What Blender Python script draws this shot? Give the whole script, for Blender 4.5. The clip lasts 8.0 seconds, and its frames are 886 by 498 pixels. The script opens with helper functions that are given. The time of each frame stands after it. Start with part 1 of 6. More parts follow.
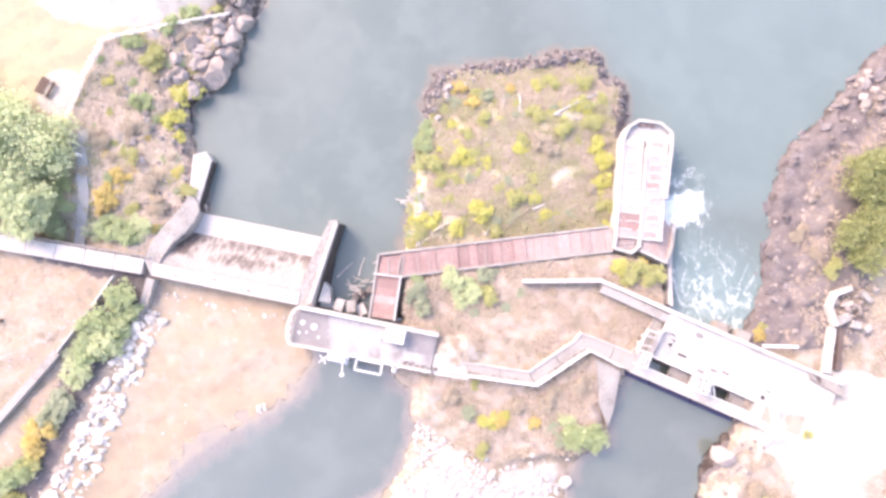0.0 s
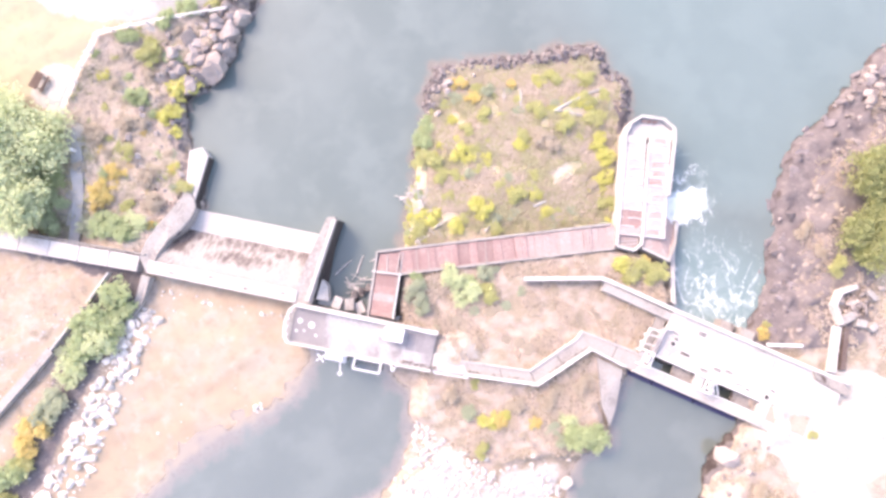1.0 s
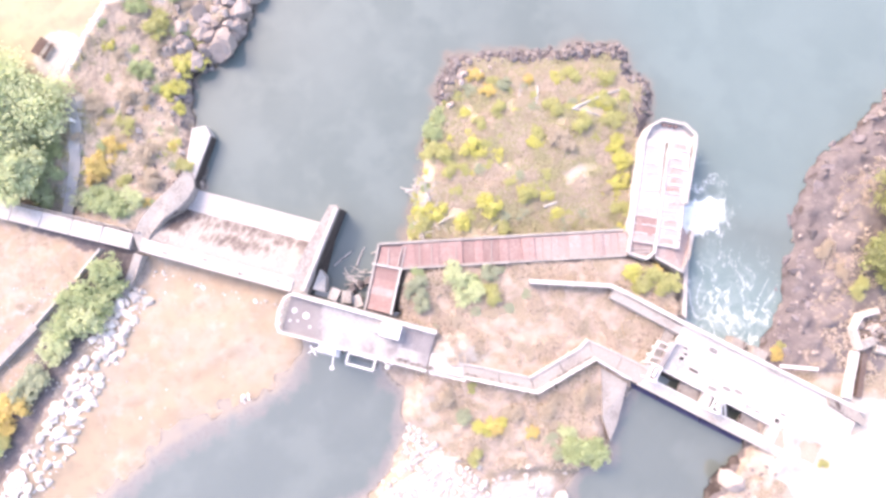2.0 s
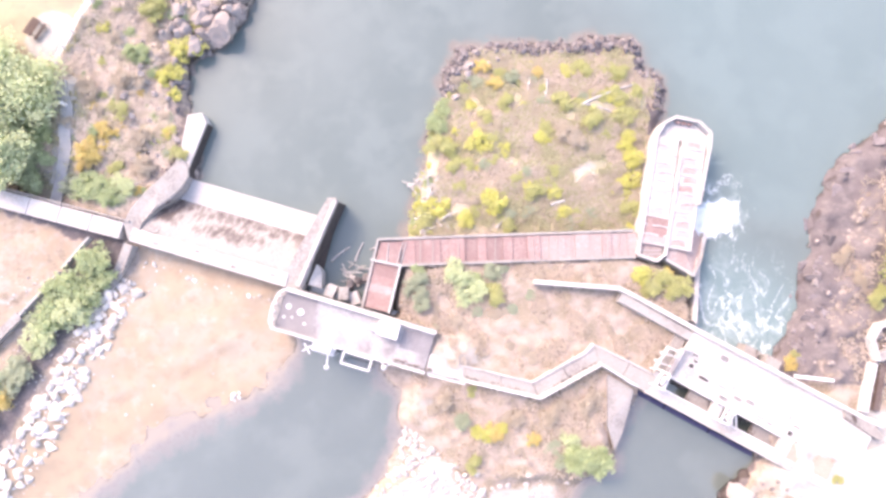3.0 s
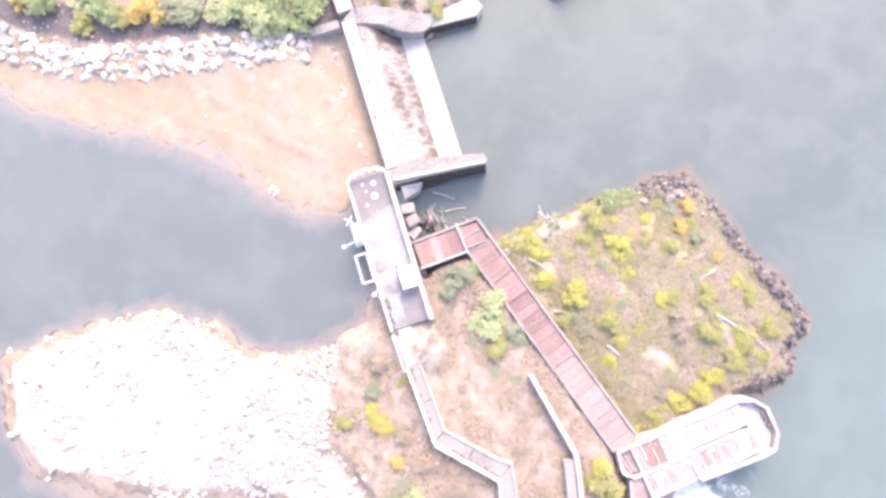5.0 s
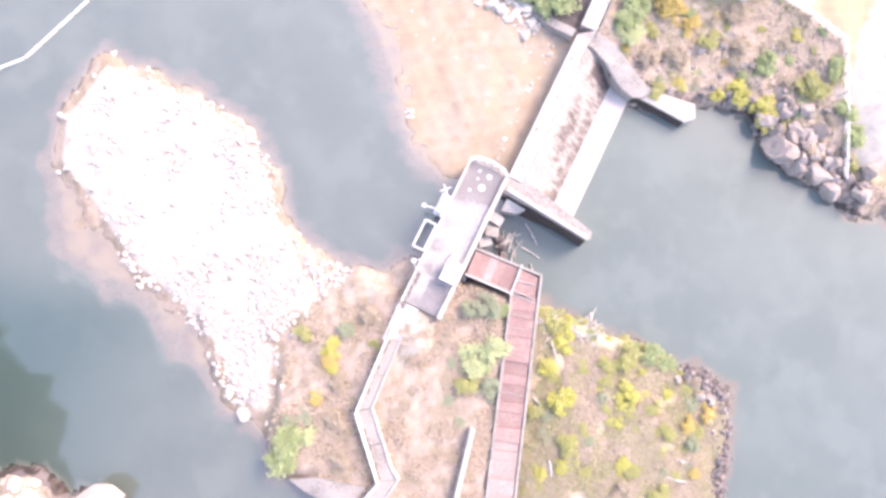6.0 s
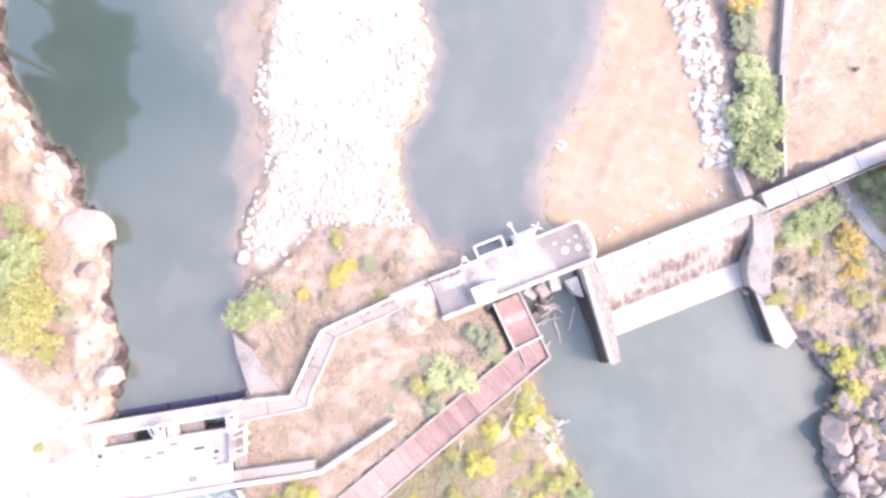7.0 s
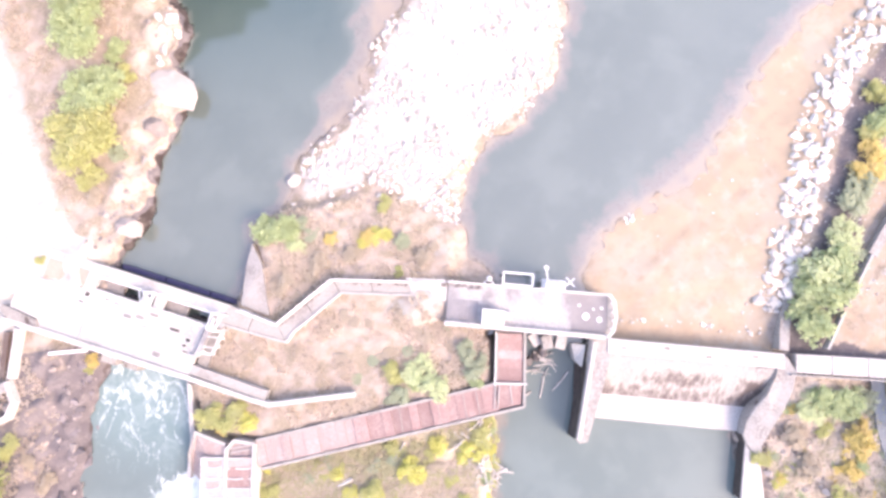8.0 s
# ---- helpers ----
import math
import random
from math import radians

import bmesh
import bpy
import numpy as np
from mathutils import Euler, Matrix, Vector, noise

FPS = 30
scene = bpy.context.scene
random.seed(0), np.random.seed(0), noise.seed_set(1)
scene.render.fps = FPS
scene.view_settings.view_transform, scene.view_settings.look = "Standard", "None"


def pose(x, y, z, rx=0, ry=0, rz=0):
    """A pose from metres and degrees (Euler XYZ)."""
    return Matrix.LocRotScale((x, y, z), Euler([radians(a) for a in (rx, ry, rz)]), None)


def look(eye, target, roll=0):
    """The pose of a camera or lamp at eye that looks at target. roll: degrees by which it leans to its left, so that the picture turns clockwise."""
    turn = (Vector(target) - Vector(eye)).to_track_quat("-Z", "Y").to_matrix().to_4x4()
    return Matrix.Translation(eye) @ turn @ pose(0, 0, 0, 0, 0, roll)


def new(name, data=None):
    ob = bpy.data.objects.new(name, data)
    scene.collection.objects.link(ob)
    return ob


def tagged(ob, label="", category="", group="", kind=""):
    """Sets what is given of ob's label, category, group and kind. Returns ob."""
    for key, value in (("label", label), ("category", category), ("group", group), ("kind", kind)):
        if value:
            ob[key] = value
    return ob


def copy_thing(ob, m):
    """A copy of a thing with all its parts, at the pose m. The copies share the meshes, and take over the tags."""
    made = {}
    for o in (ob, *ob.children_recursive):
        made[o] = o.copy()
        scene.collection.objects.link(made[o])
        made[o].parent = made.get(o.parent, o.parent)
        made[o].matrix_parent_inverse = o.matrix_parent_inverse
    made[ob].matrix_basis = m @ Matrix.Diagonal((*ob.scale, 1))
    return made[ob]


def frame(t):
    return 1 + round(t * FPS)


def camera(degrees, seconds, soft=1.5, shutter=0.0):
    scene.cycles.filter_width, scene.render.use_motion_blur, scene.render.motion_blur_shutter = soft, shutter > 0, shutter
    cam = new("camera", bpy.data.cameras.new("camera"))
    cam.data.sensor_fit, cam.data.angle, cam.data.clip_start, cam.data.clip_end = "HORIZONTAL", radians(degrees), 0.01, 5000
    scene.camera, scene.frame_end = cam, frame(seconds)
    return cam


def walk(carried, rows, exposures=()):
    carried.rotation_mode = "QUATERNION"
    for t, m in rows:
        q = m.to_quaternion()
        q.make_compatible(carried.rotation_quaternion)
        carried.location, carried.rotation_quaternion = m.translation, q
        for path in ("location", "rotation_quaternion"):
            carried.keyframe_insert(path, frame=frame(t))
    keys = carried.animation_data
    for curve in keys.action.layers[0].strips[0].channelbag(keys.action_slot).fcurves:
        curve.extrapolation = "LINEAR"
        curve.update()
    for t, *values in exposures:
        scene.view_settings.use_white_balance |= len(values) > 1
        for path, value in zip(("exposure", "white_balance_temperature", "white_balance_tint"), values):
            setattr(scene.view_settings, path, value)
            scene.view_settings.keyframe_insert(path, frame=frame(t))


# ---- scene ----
cam = camera(79.6, 8.0, soft=3.0)
PATH = [
    (0, (-0.282, 3.44, 59.03), (-0.263, 3.592, 57.036), 5.5),
    (0.5, (-0.32, 3.256, 58.97), (-0.291, 3.411, 56.976), 7.3),
    (1, (-0.301, 3.095, 58.202), (-0.28, 3.251, 56.209), 6.1),
    (1.5, (-0.218, 2.804, 57.162), (-0.208, 2.966, 55.169), 4.0),
    (3, (-0.159, 2.28, 53.853), (-0.164, 2.454, 51.861), 1.6),
    (3.5, (-0.385, 2.098, 53.371), (-0.389, 2.274, 51.379), 3.2),
    (3.7, (-0.591, 2.003, 53.374), (-0.614, 2.174, 51.382), 2.7),
    (4, (-0.616, 2.158, 53.303), (-0.703, 2.308, 51.311), -6.9),
    (4.5, (-0.25, 2.387, 53.346), (-0.424, 2.486, 51.356), -20.2),
    (4.7, (-0.204, 2.21, 53.364), (-0.405, 2.291, 51.376), -20.5),
    (5.8, (-2.391, -1.415, 52.882), (-2.576, -1.405, 50.891), 7.2),
    (6, (-2.659, -1.826, 52.892), (-2.829, -1.845, 50.9), 6.6),
    (6.5, (-3.205, -2.064, 52.943), (-3.314, -2.167, 50.949), -9.8),
    (7, (-2.923, -2.328, 52.833), (-2.97, -2.499, 50.841), -19.1),
    (7.5, (-2.434, -2.589, 52.823), (-2.403, -2.798, 50.834), -20.2),
    (8, (-2.394, -2.625, 52.77), (-2.35, -2.843, 50.783), -19.6),
]
walk(cam, [(t, look(eye, target, roll)) for t, eye, target, roll in PATH],
     [(0.0, 2.65, 7950, 23), (8.0, 2.65, 7950, 23)])
# ---------------------------------------------------------------- world and light
world = bpy.data.worlds.new("sky")
scene.world = world
world.use_nodes = True
SUN_EL, SUN_AZ = radians(41), radians(-48)   # azimuth from +y towards +x
wn = world.node_tree
sky = wn.nodes.new("ShaderNodeTexSky")
sky.sky_type = "NISHITA"
sky.sun_disc = False
sky.sun_elevation, sky.sun_rotation = SUN_EL, SUN_AZ
sky.air_density, sky.dust_density, sky.ozone_density = 1.0, 1.8, 1.0
wn.links.new(sky.outputs[0], wn.nodes["Background"].inputs[0])
wn.nodes["Background"].inputs[1].default_value = 0.15
lamp = bpy.data.lights.new("sun", "SUN")
lamp.energy, lamp.angle, lamp.color = 0.5, radians(22), (1.0, 0.95, 0.88)
sun = new("sun", lamp)
sun.matrix_world = look((math.sin(SUN_AZ) * math.cos(SUN_EL) * 90, math.cos(SUN_AZ) * math.cos(SUN_EL) * 90, math.sin(SUN_EL) * 90), (0, 0, 0))

# ---------------------------------------------------------------- helpers
rng = np.random.default_rng(7)


def part(name, bm, material, parent=None, label=""):
    """One mesh object out of a bmesh, under a thing or a part."""
    me = bpy.data.meshes.new(name)
    bm.to_mesh(me)
    bm.free()
    me.materials.append(material)
    ob = new(name, me)
    if parent:
        ob.parent = parent
    if label:
        tagged(ob, label)
    return ob


def thing(name, label, category, group="", at=(0, 0, 0), kind=""):
    """An empty at a thing's base; its parts are given in world places and follow by the inverse."""
    ob = new(name)
    ob.empty_display_size = 0.3
    ob.location = at
    return tagged(ob, label, category, group, kind)


def under(name, bm, material, top, label=""):
    """A part whose mesh is in world places, under a thing that stands somewhere."""
    ob = part(name, bm, material, top, label)
    ob.matrix_parent_inverse = Matrix.Translation(top.location).inverted()
    return ob


def mesh_of(name, verts, faces, material, smooth=False):
    me = bpy.data.meshes.new(name)
    me.from_pydata([tuple(v) for v in verts], [], [tuple(f) for f in faces])
    me.materials.append(material)
    if smooth:
        me.polygons.foreach_set("use_smooth", [True] * len(me.polygons))
    return me


def box(bm, centre, size, turn=0.0, tip=None, bevel=0.0):
    """A box; turn in degrees about z, or tip, a 3x3 matrix."""
    made = bmesh.ops.create_cube(bm, size=1)["verts"]
    rot = tip.to_4x4() if tip else Matrix.Rotation(radians(turn), 4, "Z")
    bmesh.ops.transform(bm, verts=made, matrix=Matrix.Translation(centre) @ rot @ Matrix.Diagonal((*size, 1)))
    if bevel:
        edges = list({e for v in made for e in v.link_edges})
        bmesh.ops.bevel(bm, geom=edges, offset=bevel, segments=1, affect="EDGES")


def bar(bm, p, q, w, h=None):
    """A square bar from p to q."""
    p, q = Vector(p), Vector(q)
    d = q - p
    tip = d.to_track_quat("X", "Z").to_matrix()
    box(bm, (p + q) / 2, (d.length, w, h or w), tip=tip)


def tube(bm, p, q, r, r2=None, sides=8):
    p, q = Vector(p), Vector(q)
    d = q - p
    m = Matrix.Translation((p + q) / 2) @ d.to_track_quat("Z", "Y").to_matrix().to_4x4()
    bmesh.ops.create_cone(bm, cap_ends=True, segments=sides, radius1=r, radius2=r if r2 is None else r2, depth=d.length, matrix=m)


def prism(bm, outline, z0, z1, bevel=0.0):
    """An upright prism on a plan outline; z1 may be a list of heights."""
    n = len(outline)
    tops = z1 if isinstance(z1, (list, tuple)) else [z1] * n
    low = [bm.verts.new((x, y, z0)) for x, y in outline]
    high = [bm.verts.new((x, y, z)) for (x, y), z in zip(outline, tops)]
    faces = [bm.faces.new(low[::-1]), bm.faces.new(high)]
    for i in range(n):
        j = (i + 1) % n
        faces.append(bm.faces.new((low[i], low[j], high[j], high[i])))
    bmesh.ops.recalc_face_normals(bm, faces=faces)
    if bevel:
        top = [e for e in faces[1].edges]
        bmesh.ops.bevel(bm, geom=top, offset=bevel, segments=2, affect="EDGES")


def offset_line(path, d):
    """A polyline moved sideways to its left by d, with mitred corners."""
    out = []
    pts = [Vector(p) for p in path]
    for i, p in enumerate(pts):
        a = (p - pts[i - 1]).normalized() if i else None
        b = (pts[i + 1] - p).normalized() if i < len(pts) - 1 else None
        a, b = a or b, b or a
        na, nb = Vector((-a.y, a.x)), Vector((-b.y, b.x))
        m = (na + nb).normalized()
        out.append(tuple(p + m * d / max(0.4, m.dot(na))))
    return out


def strip(bm, path, left, right, z0, z1, bevel=0.0):
    prism(bm, offset_line(path, right) + offset_line(path, left)[::-1], z0, z1, bevel)


def along(path, step, start=0.0):
    """Points every step metres on a plan polyline, with the direction in degrees."""
    out, left = [], start
    for p, q in zip(path, path[1:]):
        p, q = Vector(p), Vector(q)
        length = (q - p).length
        d = (q - p) / length
        while left <= length:
            out.append((*(p + d * left), math.degrees(math.atan2(d.y, d.x))))
            left += step
        left -= length
    return out


# ---------------------------------------------------------------- materials
def nodes_of(name):
    m = bpy.data.materials.new(name)
    m.use_nodes = True
    t = m.node_tree
    return m, t.nodes, t.links, t.nodes["Principled BSDF"]


def value_noise(N, L, where, scale, detail=4, rough=0.55, stretch=None, twist=0.0):
    n = N.new("ShaderNodeTexNoise")
    n.inputs["Distortion"].default_value = twist
    n.inputs["Scale"].default_value, n.inputs["Detail"].default_value, n.inputs["Roughness"].default_value = scale, detail, rough
    if stretch:
        mp = N.new("ShaderNodeMapping")
        mp.inputs["Scale"].default_value = stretch[:3]
        mp.inputs["Rotation"].default_value = (0, 0, stretch[3] if len(stretch) > 3 else 0)
        L.new(where, mp.inputs[0])
        where = mp.outputs[0]
    L.new(where, n.inputs["Vector"])
    return n.outputs["Fac"]


def ramp(N, L, fac, low, high):
    r = N.new("ShaderNodeMapRange")
    r.interpolation_type = "SMOOTHSTEP"
    r.inputs["From Min"].default_value, r.inputs["From Max"].default_value = low, high
    L.new(fac, r.inputs["Value"])
    return r.outputs[0]


def mixed(N, L, fac, a, b, how="MIX"):
    m = N.new("ShaderNodeMix")
    m.data_type, m.blend_type = "RGBA", how
    for sock, val in ((m.inputs[0], fac), (m.inputs[6], a), (m.inputs[7], b)):
        if isinstance(val, (int, float)):
            sock.default_value = val
        elif isinstance(val, tuple):
            sock.default_value = (*val, 1)
        else:
            L.new(val, sock)
    return m.outputs[2]


def bumped(N, L, bsdf, height, strength, distance):
    b = N.new("ShaderNodeBump")
    b.inputs["Strength"].default_value, b.inputs["Distance"].default_value = strength, distance
    L.new(height, b.inputs["Height"])
    L.new(b.outputs[0], bsdf.inputs["Normal"])


def surface(name, base, stain, grain, fine=9.0, coarse=0.45, rough=0.85, metal=0.0, relief=0.4, depth=0.03,
            vary=0.0, stretch=None, amount=(0.42, 0.68), spec=0.3, own=False, loose=False):
    """A weathered surface: base colour, stains at a coarse size, grain at a fine one, relief, and a change from piece to piece."""
    m, N, L, p = nodes_of(name)
    if own:
        where = N.new("ShaderNodeTexCoord").outputs["Object"]
    else:
        where = N.new("ShaderNodeNewGeometry").outputs["Position"]
    big = value_noise(N, L, where, coarse, 5, 0.6, stretch)
    small = value_noise(N, L, where, fine, 4, 0.6)
    col = mixed(N, L, ramp(N, L, big, *amount), base, stain)
    col = mixed(N, L, ramp(N, L, small, 0.4, 0.7), col, grain)
    if vary:
        info = N.new("ShaderNodeNewGeometry" if loose else "ShaderNodeObjectInfo")
        hs = N.new("ShaderNodeHueSaturation")
        r = N.new("ShaderNodeMapRange")
        r.inputs["To Min"].default_value, r.inputs["To Max"].default_value = 1 - vary, 1 + vary
        L.new(info.outputs["Random Per Island" if loose else "Random"], r.inputs["Value"])
        L.new(r.outputs[0], hs.inputs["Value"])
        L.new(col, hs.inputs["Color"])
        col = hs.outputs[0]
    L.new(col, p.inputs["Base Color"])
    p.inputs["Roughness"].default_value, p.inputs["Metallic"].default_value = rough, metal
    p.inputs["Specular IOR Level"].default_value = spec
    bumped(N, L, p, small, relief, depth)
    return m


CONCRETE = surface("pale_concrete", (0.265, 0.242, 0.234), (0.183, 0.16, 0.156), (0.312, 0.289, 0.281), 5, 0.5)
CONCRETE_WHITE = surface("bleached_concrete", (0.367, 0.343, 0.339), (0.273, 0.25, 0.242), (0.406, 0.386, 0.382), 5, 0.4)
CONCRETE_DIRTY = surface("stained_concrete", (0.225, 0.2, 0.191), (0.075, 0.055, 0.051), (0.27, 0.246, 0.234), 3, 0.34,
                         stretch=(2.6, 0.6, 1, radians(13)), amount=(0.53, 0.63))
# dark concrete; on the piers' river faces the tone includes their shade
CONCRETE_DARK = surface("dark_concrete", (0.052, 0.042, 0.041), (0.024, 0.019, 0.019), (0.082, 0.067, 0.063), 4, 0.6, rough=0.7)
CONCRETE_BROWN = surface("brown_stained_concrete", (0.113, 0.08, 0.072), (0.172, 0.14, 0.131), (0.082, 0.057, 0.051), 4, 0.6, amount=(0.52, 0.72))
CONCRETE_MAUVE = surface("worn_grey_concrete", (0.19, 0.172, 0.18), (0.23, 0.211, 0.215), (0.207, 0.187, 0.195), 6, 0.5)
CONCRETE_GREY = surface("grey_deck_concrete", (0.19, 0.173, 0.183), (0.345, 0.328, 0.332), (0.25, 0.235, 0.242), 6, 0.27, amount=(0.40, 0.56))
HATCH_STEEL = surface("dull_steel_plate", (0.205, 0.188, 0.2), (0.26, 0.242, 0.25), (0.18, 0.163, 0.172), 9, 0.9, rough=0.6, metal=0.1)
WHITE_STEEL = surface("white_painted_steel", (0.546, 0.538, 0.546), (0.429, 0.406, 0.398), (0.577, 0.569, 0.577), 14, 1.6, rough=0.45, relief=0.1)
DARK_STEEL = surface("dark_steel", (0.055, 0.047, 0.051), (0.109, 0.07, 0.055), (0.078, 0.07, 0.07), 10, 1.2, rough=0.5, metal=0.4)
GREY_STEEL = surface("galvanised_steel", (0.351, 0.343, 0.359), (0.265, 0.242, 0.242), (0.39, 0.382, 0.39), 10, 1.2, rough=0.5, metal=0.3)
RED_BOARD = surface("red_brown_board", (0.236, 0.155, 0.149), (0.285, 0.210, 0.201), (0.208, 0.126, 0.121), 5, 0.5, vary=0.16, relief=0.3)
RED_FAINT = surface("bleached_red_panel", (0.325, 0.275, 0.27), (0.36, 0.325, 0.32), (0.30, 0.24, 0.234), 7, 0.7)
RED_PALE = surface("faded_red_panel", (0.305, 0.232, 0.223), (0.355, 0.295, 0.288), (0.272, 0.194, 0.187), 5, 0.6, vary=0.12)


def rock_pair(name, *tones):
    """The same stone for single boulders and for loose heaps."""
    return [surface(name + tail, *tones, 2.8, 0.7, vary=0.28, relief=0.8, depth=0.07, own=True, loose=bool(tail)) for tail in ("", "_heap")]


ROCK_DARK, HEAP_DARK = rock_pair("dark_basalt", (0.155, 0.136, 0.139), (0.21, 0.187, 0.185), (0.112, 0.097, 0.10))
ROCK_SHORE, HEAP_SHORE = rock_pair("black_shore_rock", (0.150, 0.130, 0.138), (0.195, 0.170, 0.174), (0.10, 0.086, 0.094))
ROCK_TAN, HEAP_TAN = rock_pair("tan_rock", (0.235, 0.198, 0.189), (0.165, 0.137, 0.132), (0.275, 0.236, 0.222))
ROCK_PALE, HEAP_PALE = rock_pair("pale_granite", (0.46, 0.42, 0.395), (0.38, 0.345, 0.325), (0.50, 0.46, 0.435))
ROCK_SLAB = surface("weathered_slab_rock", (0.315, 0.278, 0.264), (0.245, 0.212, 0.2), (0.35, 0.312, 0.296), 2.8, 0.7, relief=0.8, depth=0.07, own=True)
WOOD_GREY = surface("bleached_driftwood", (0.40, 0.367, 0.352), (0.30, 0.265, 0.25), (0.44, 0.413, 0.398), 9, 1.5, vary=0.15, own=True)
WOOD_DARK = surface("brown_weathered_wood", (0.109, 0.07, 0.058), (0.172, 0.125, 0.109), (0.078, 0.055, 0.047), 12, 1.5, vary=0.15)
BARK = surface("grey_brown_bark", (0.125, 0.094, 0.07), (0.187, 0.148, 0.117), (0.078, 0.058, 0.047), 8, 1.2, relief=0.8)


def leaves(name, dark, light, accent):
    """Foliage: colour from leaf to leaf and from clump to clump, with light passing through."""
    m, N, L, p = nodes_of(name)
    geo = N.new("ShaderNodeNewGeometry")
    big = value_noise(N, L, geo.outputs["Position"], 0.9, 3)
    col = mixed(N, L, geo.outputs["Random Per Island"], dark, light)
    col = mixed(N, L, ramp(N, L, big, 0.45, 0.7), col, accent)
    L.new(col, p.inputs["Base Color"])
    p.inputs["Roughness"].default_value, p.inputs["Specular IOR Level"].default_value = 0.6, 0.25
    tr = N.new("ShaderNodeBsdfTranslucent")
    L.new(col, tr.inputs[0])
    ms = N.new("ShaderNodeMixShader")
    ms.inputs[0].default_value = 0.5
    L.new(p.outputs[0], ms.inputs[1])
    L.new(tr.outputs[0], ms.inputs[2])
    L.new(ms.outputs[0], N["Material Output"].inputs[0])
    return m


LEAF = {
    "yellow": leaves("yellow_leaves", (0.50, 0.49, 0.17), (0.69, 0.67, 0.26), (0.57, 0.55, 0.25)),
    "gold": leaves("golden_leaves", (0.56, 0.46, 0.20), (0.73, 0.60, 0.27), (0.62, 0.49, 0.25)),
    "lime": leaves("yellow_green_leaves", (0.40, 0.40, 0.20), (0.57, 0.57, 0.28), (0.48, 0.47, 0.26)),
    "green": leaves("green_leaves", (0.34, 0.40, 0.23), (0.49, 0.55, 0.33), (0.41, 0.47, 0.29)),
    "willow": leaves("pale_green_leaves", (0.46, 0.51, 0.32), (0.63, 0.68, 0.45), (0.54, 0.58, 0.39)),
    "grey": leaves("grey_green_leaves", (0.34, 0.38, 0.28), (0.48, 0.51, 0.38), (0.40, 0.43, 0.33)),
    "olive": leaves("olive_leaves", (0.25, 0.27, 0.13), (0.40, 0.42, 0.20), (0.33, 0.34, 0.18)),
    "deep": leaves("deep_green_leaves", (0.025, 0.080, 0.058), (0.06, 0.14, 0.10), (0.04, 0.10, 0.075)),
    "brown": leaves("dry_brown_leaves", (0.44, 0.38, 0.31), (0.60, 0.52, 0.44), (0.51, 0.44, 0.36)),
}
GRASS_DRY = leaves("dry_grass_blades", (0.48, 0.40, 0.342), (0.63, 0.535, 0.46), (0.49, 0.415, 0.335))
GRASS_PALE = leaves("bleached_grass_blades", (0.60, 0.51, 0.45), (0.76, 0.66, 0.585), (0.60, 0.52, 0.43))
GRASS_OLIVE = leaves("olive_grass_blades", (0.36, 0.335, 0.225), (0.53, 0.495, 0.33), (0.49, 0.42, 0.33))

# ---------------------------------------------------------------- plan of land and water
LOW, HIGH = 0.0, 1.2        # water levels below and above the weir
DAM = [(-3000, 500), (-70, 16), (-30, 6.4), (-15, 2.9), (-4.6, 0.2), (-0.5, -1.2), (14.3, -1.8), (21, -3.6), (31, -7.4), (60, -14), (3000, -900)]
WEST_DOWN = [(-3000, 900), (-19, 300), (-19.3, 45), (-19.8, 37), (-20.9, 34.6), (-22.2, 32.4), (-23.0, 29.8), (-24.2, 27.4), (-27.6, 25.2),
             (-28, 21.5), (-26.2, 18), (-26.2, 13), (-29, 8), (-30.5, 6), (-70, 12), (-3000, 200)]
WEST_UP = [(-3000, 900), (-30, 9), (-14.5, 4), (-13.7, -2), (-15, -5.6), (-18.6, -8.4), (-23, -10.8), (-27.3, -13.4), (-30.6, -16.6),
           (-34, -20.6), (-38, -24.7), (-42, -27.6), (-70, -46), (-300, -190), (-3000, -1500)]
UPLAND = [(-3000, 900), (-30.2, 9), (-30.6, 3.4), (-33.6, -2), (-37, -8.5), (-40.3, -16), (-46, -23), (-70, -41), (-300, -180), (-3000, -1400)]
MIDLAND = [(-5.4, 1), (-5.0, 6.2), (18, 8.3), (24.2, 6), (25.0, 1.5), (24.6, -0.8), (20.6, -5.4), (17, -9.5), (17.3, -13.2), (13.5, -14.6),
           (5, -16), (-3.6, -10.5), (-3.3, -6.2), (-2, -3.5), (-4.6, -1)]
BARLAND = [(13.5, -13.8), (11.8, -18.9), (7, -22.5), (4, -27), (1.5, -31.8), (-1.9, -35.5), (-6.7, -41.4), (-11.4, -42.2), (-18.4, -39.6),
           (-17.4, -32), (-16.8, -28.6), (-14.5, -23.5), (-11, -20), (-7.5, -18.5), (-4, -14.6), (-3, -10), (-3.2, -6.1), (5, -6)]
ISLAND = [(-3.9, 8), (-2.7, 13.7), (-2.1, 19.2), (-1.7, 22.2), (-0.8, 25.6), (0, 28.2), (4, 29.1), (9, 28.8), (14.4, 30), (18.1, 30.4),
          (19.5, 27.4), (21.8, 26), (22, 22.3), (21, 20.5), (20, 12), (19, 8), (-4, 6)]
SHELF = [(-9, -41.5), (-6.9, -42.6), (-2.0, -41.2), (1.2, -39.2), (3.4, -36.4), (4.6, -33.2), (4.5, -30.6), (6.4, -27.4), (8.4, -25.2), (9.6, -22.6),
         (11.3, -20.4), (12.2, -18.2), (8, -18), (0, -28), (-8, -38)]
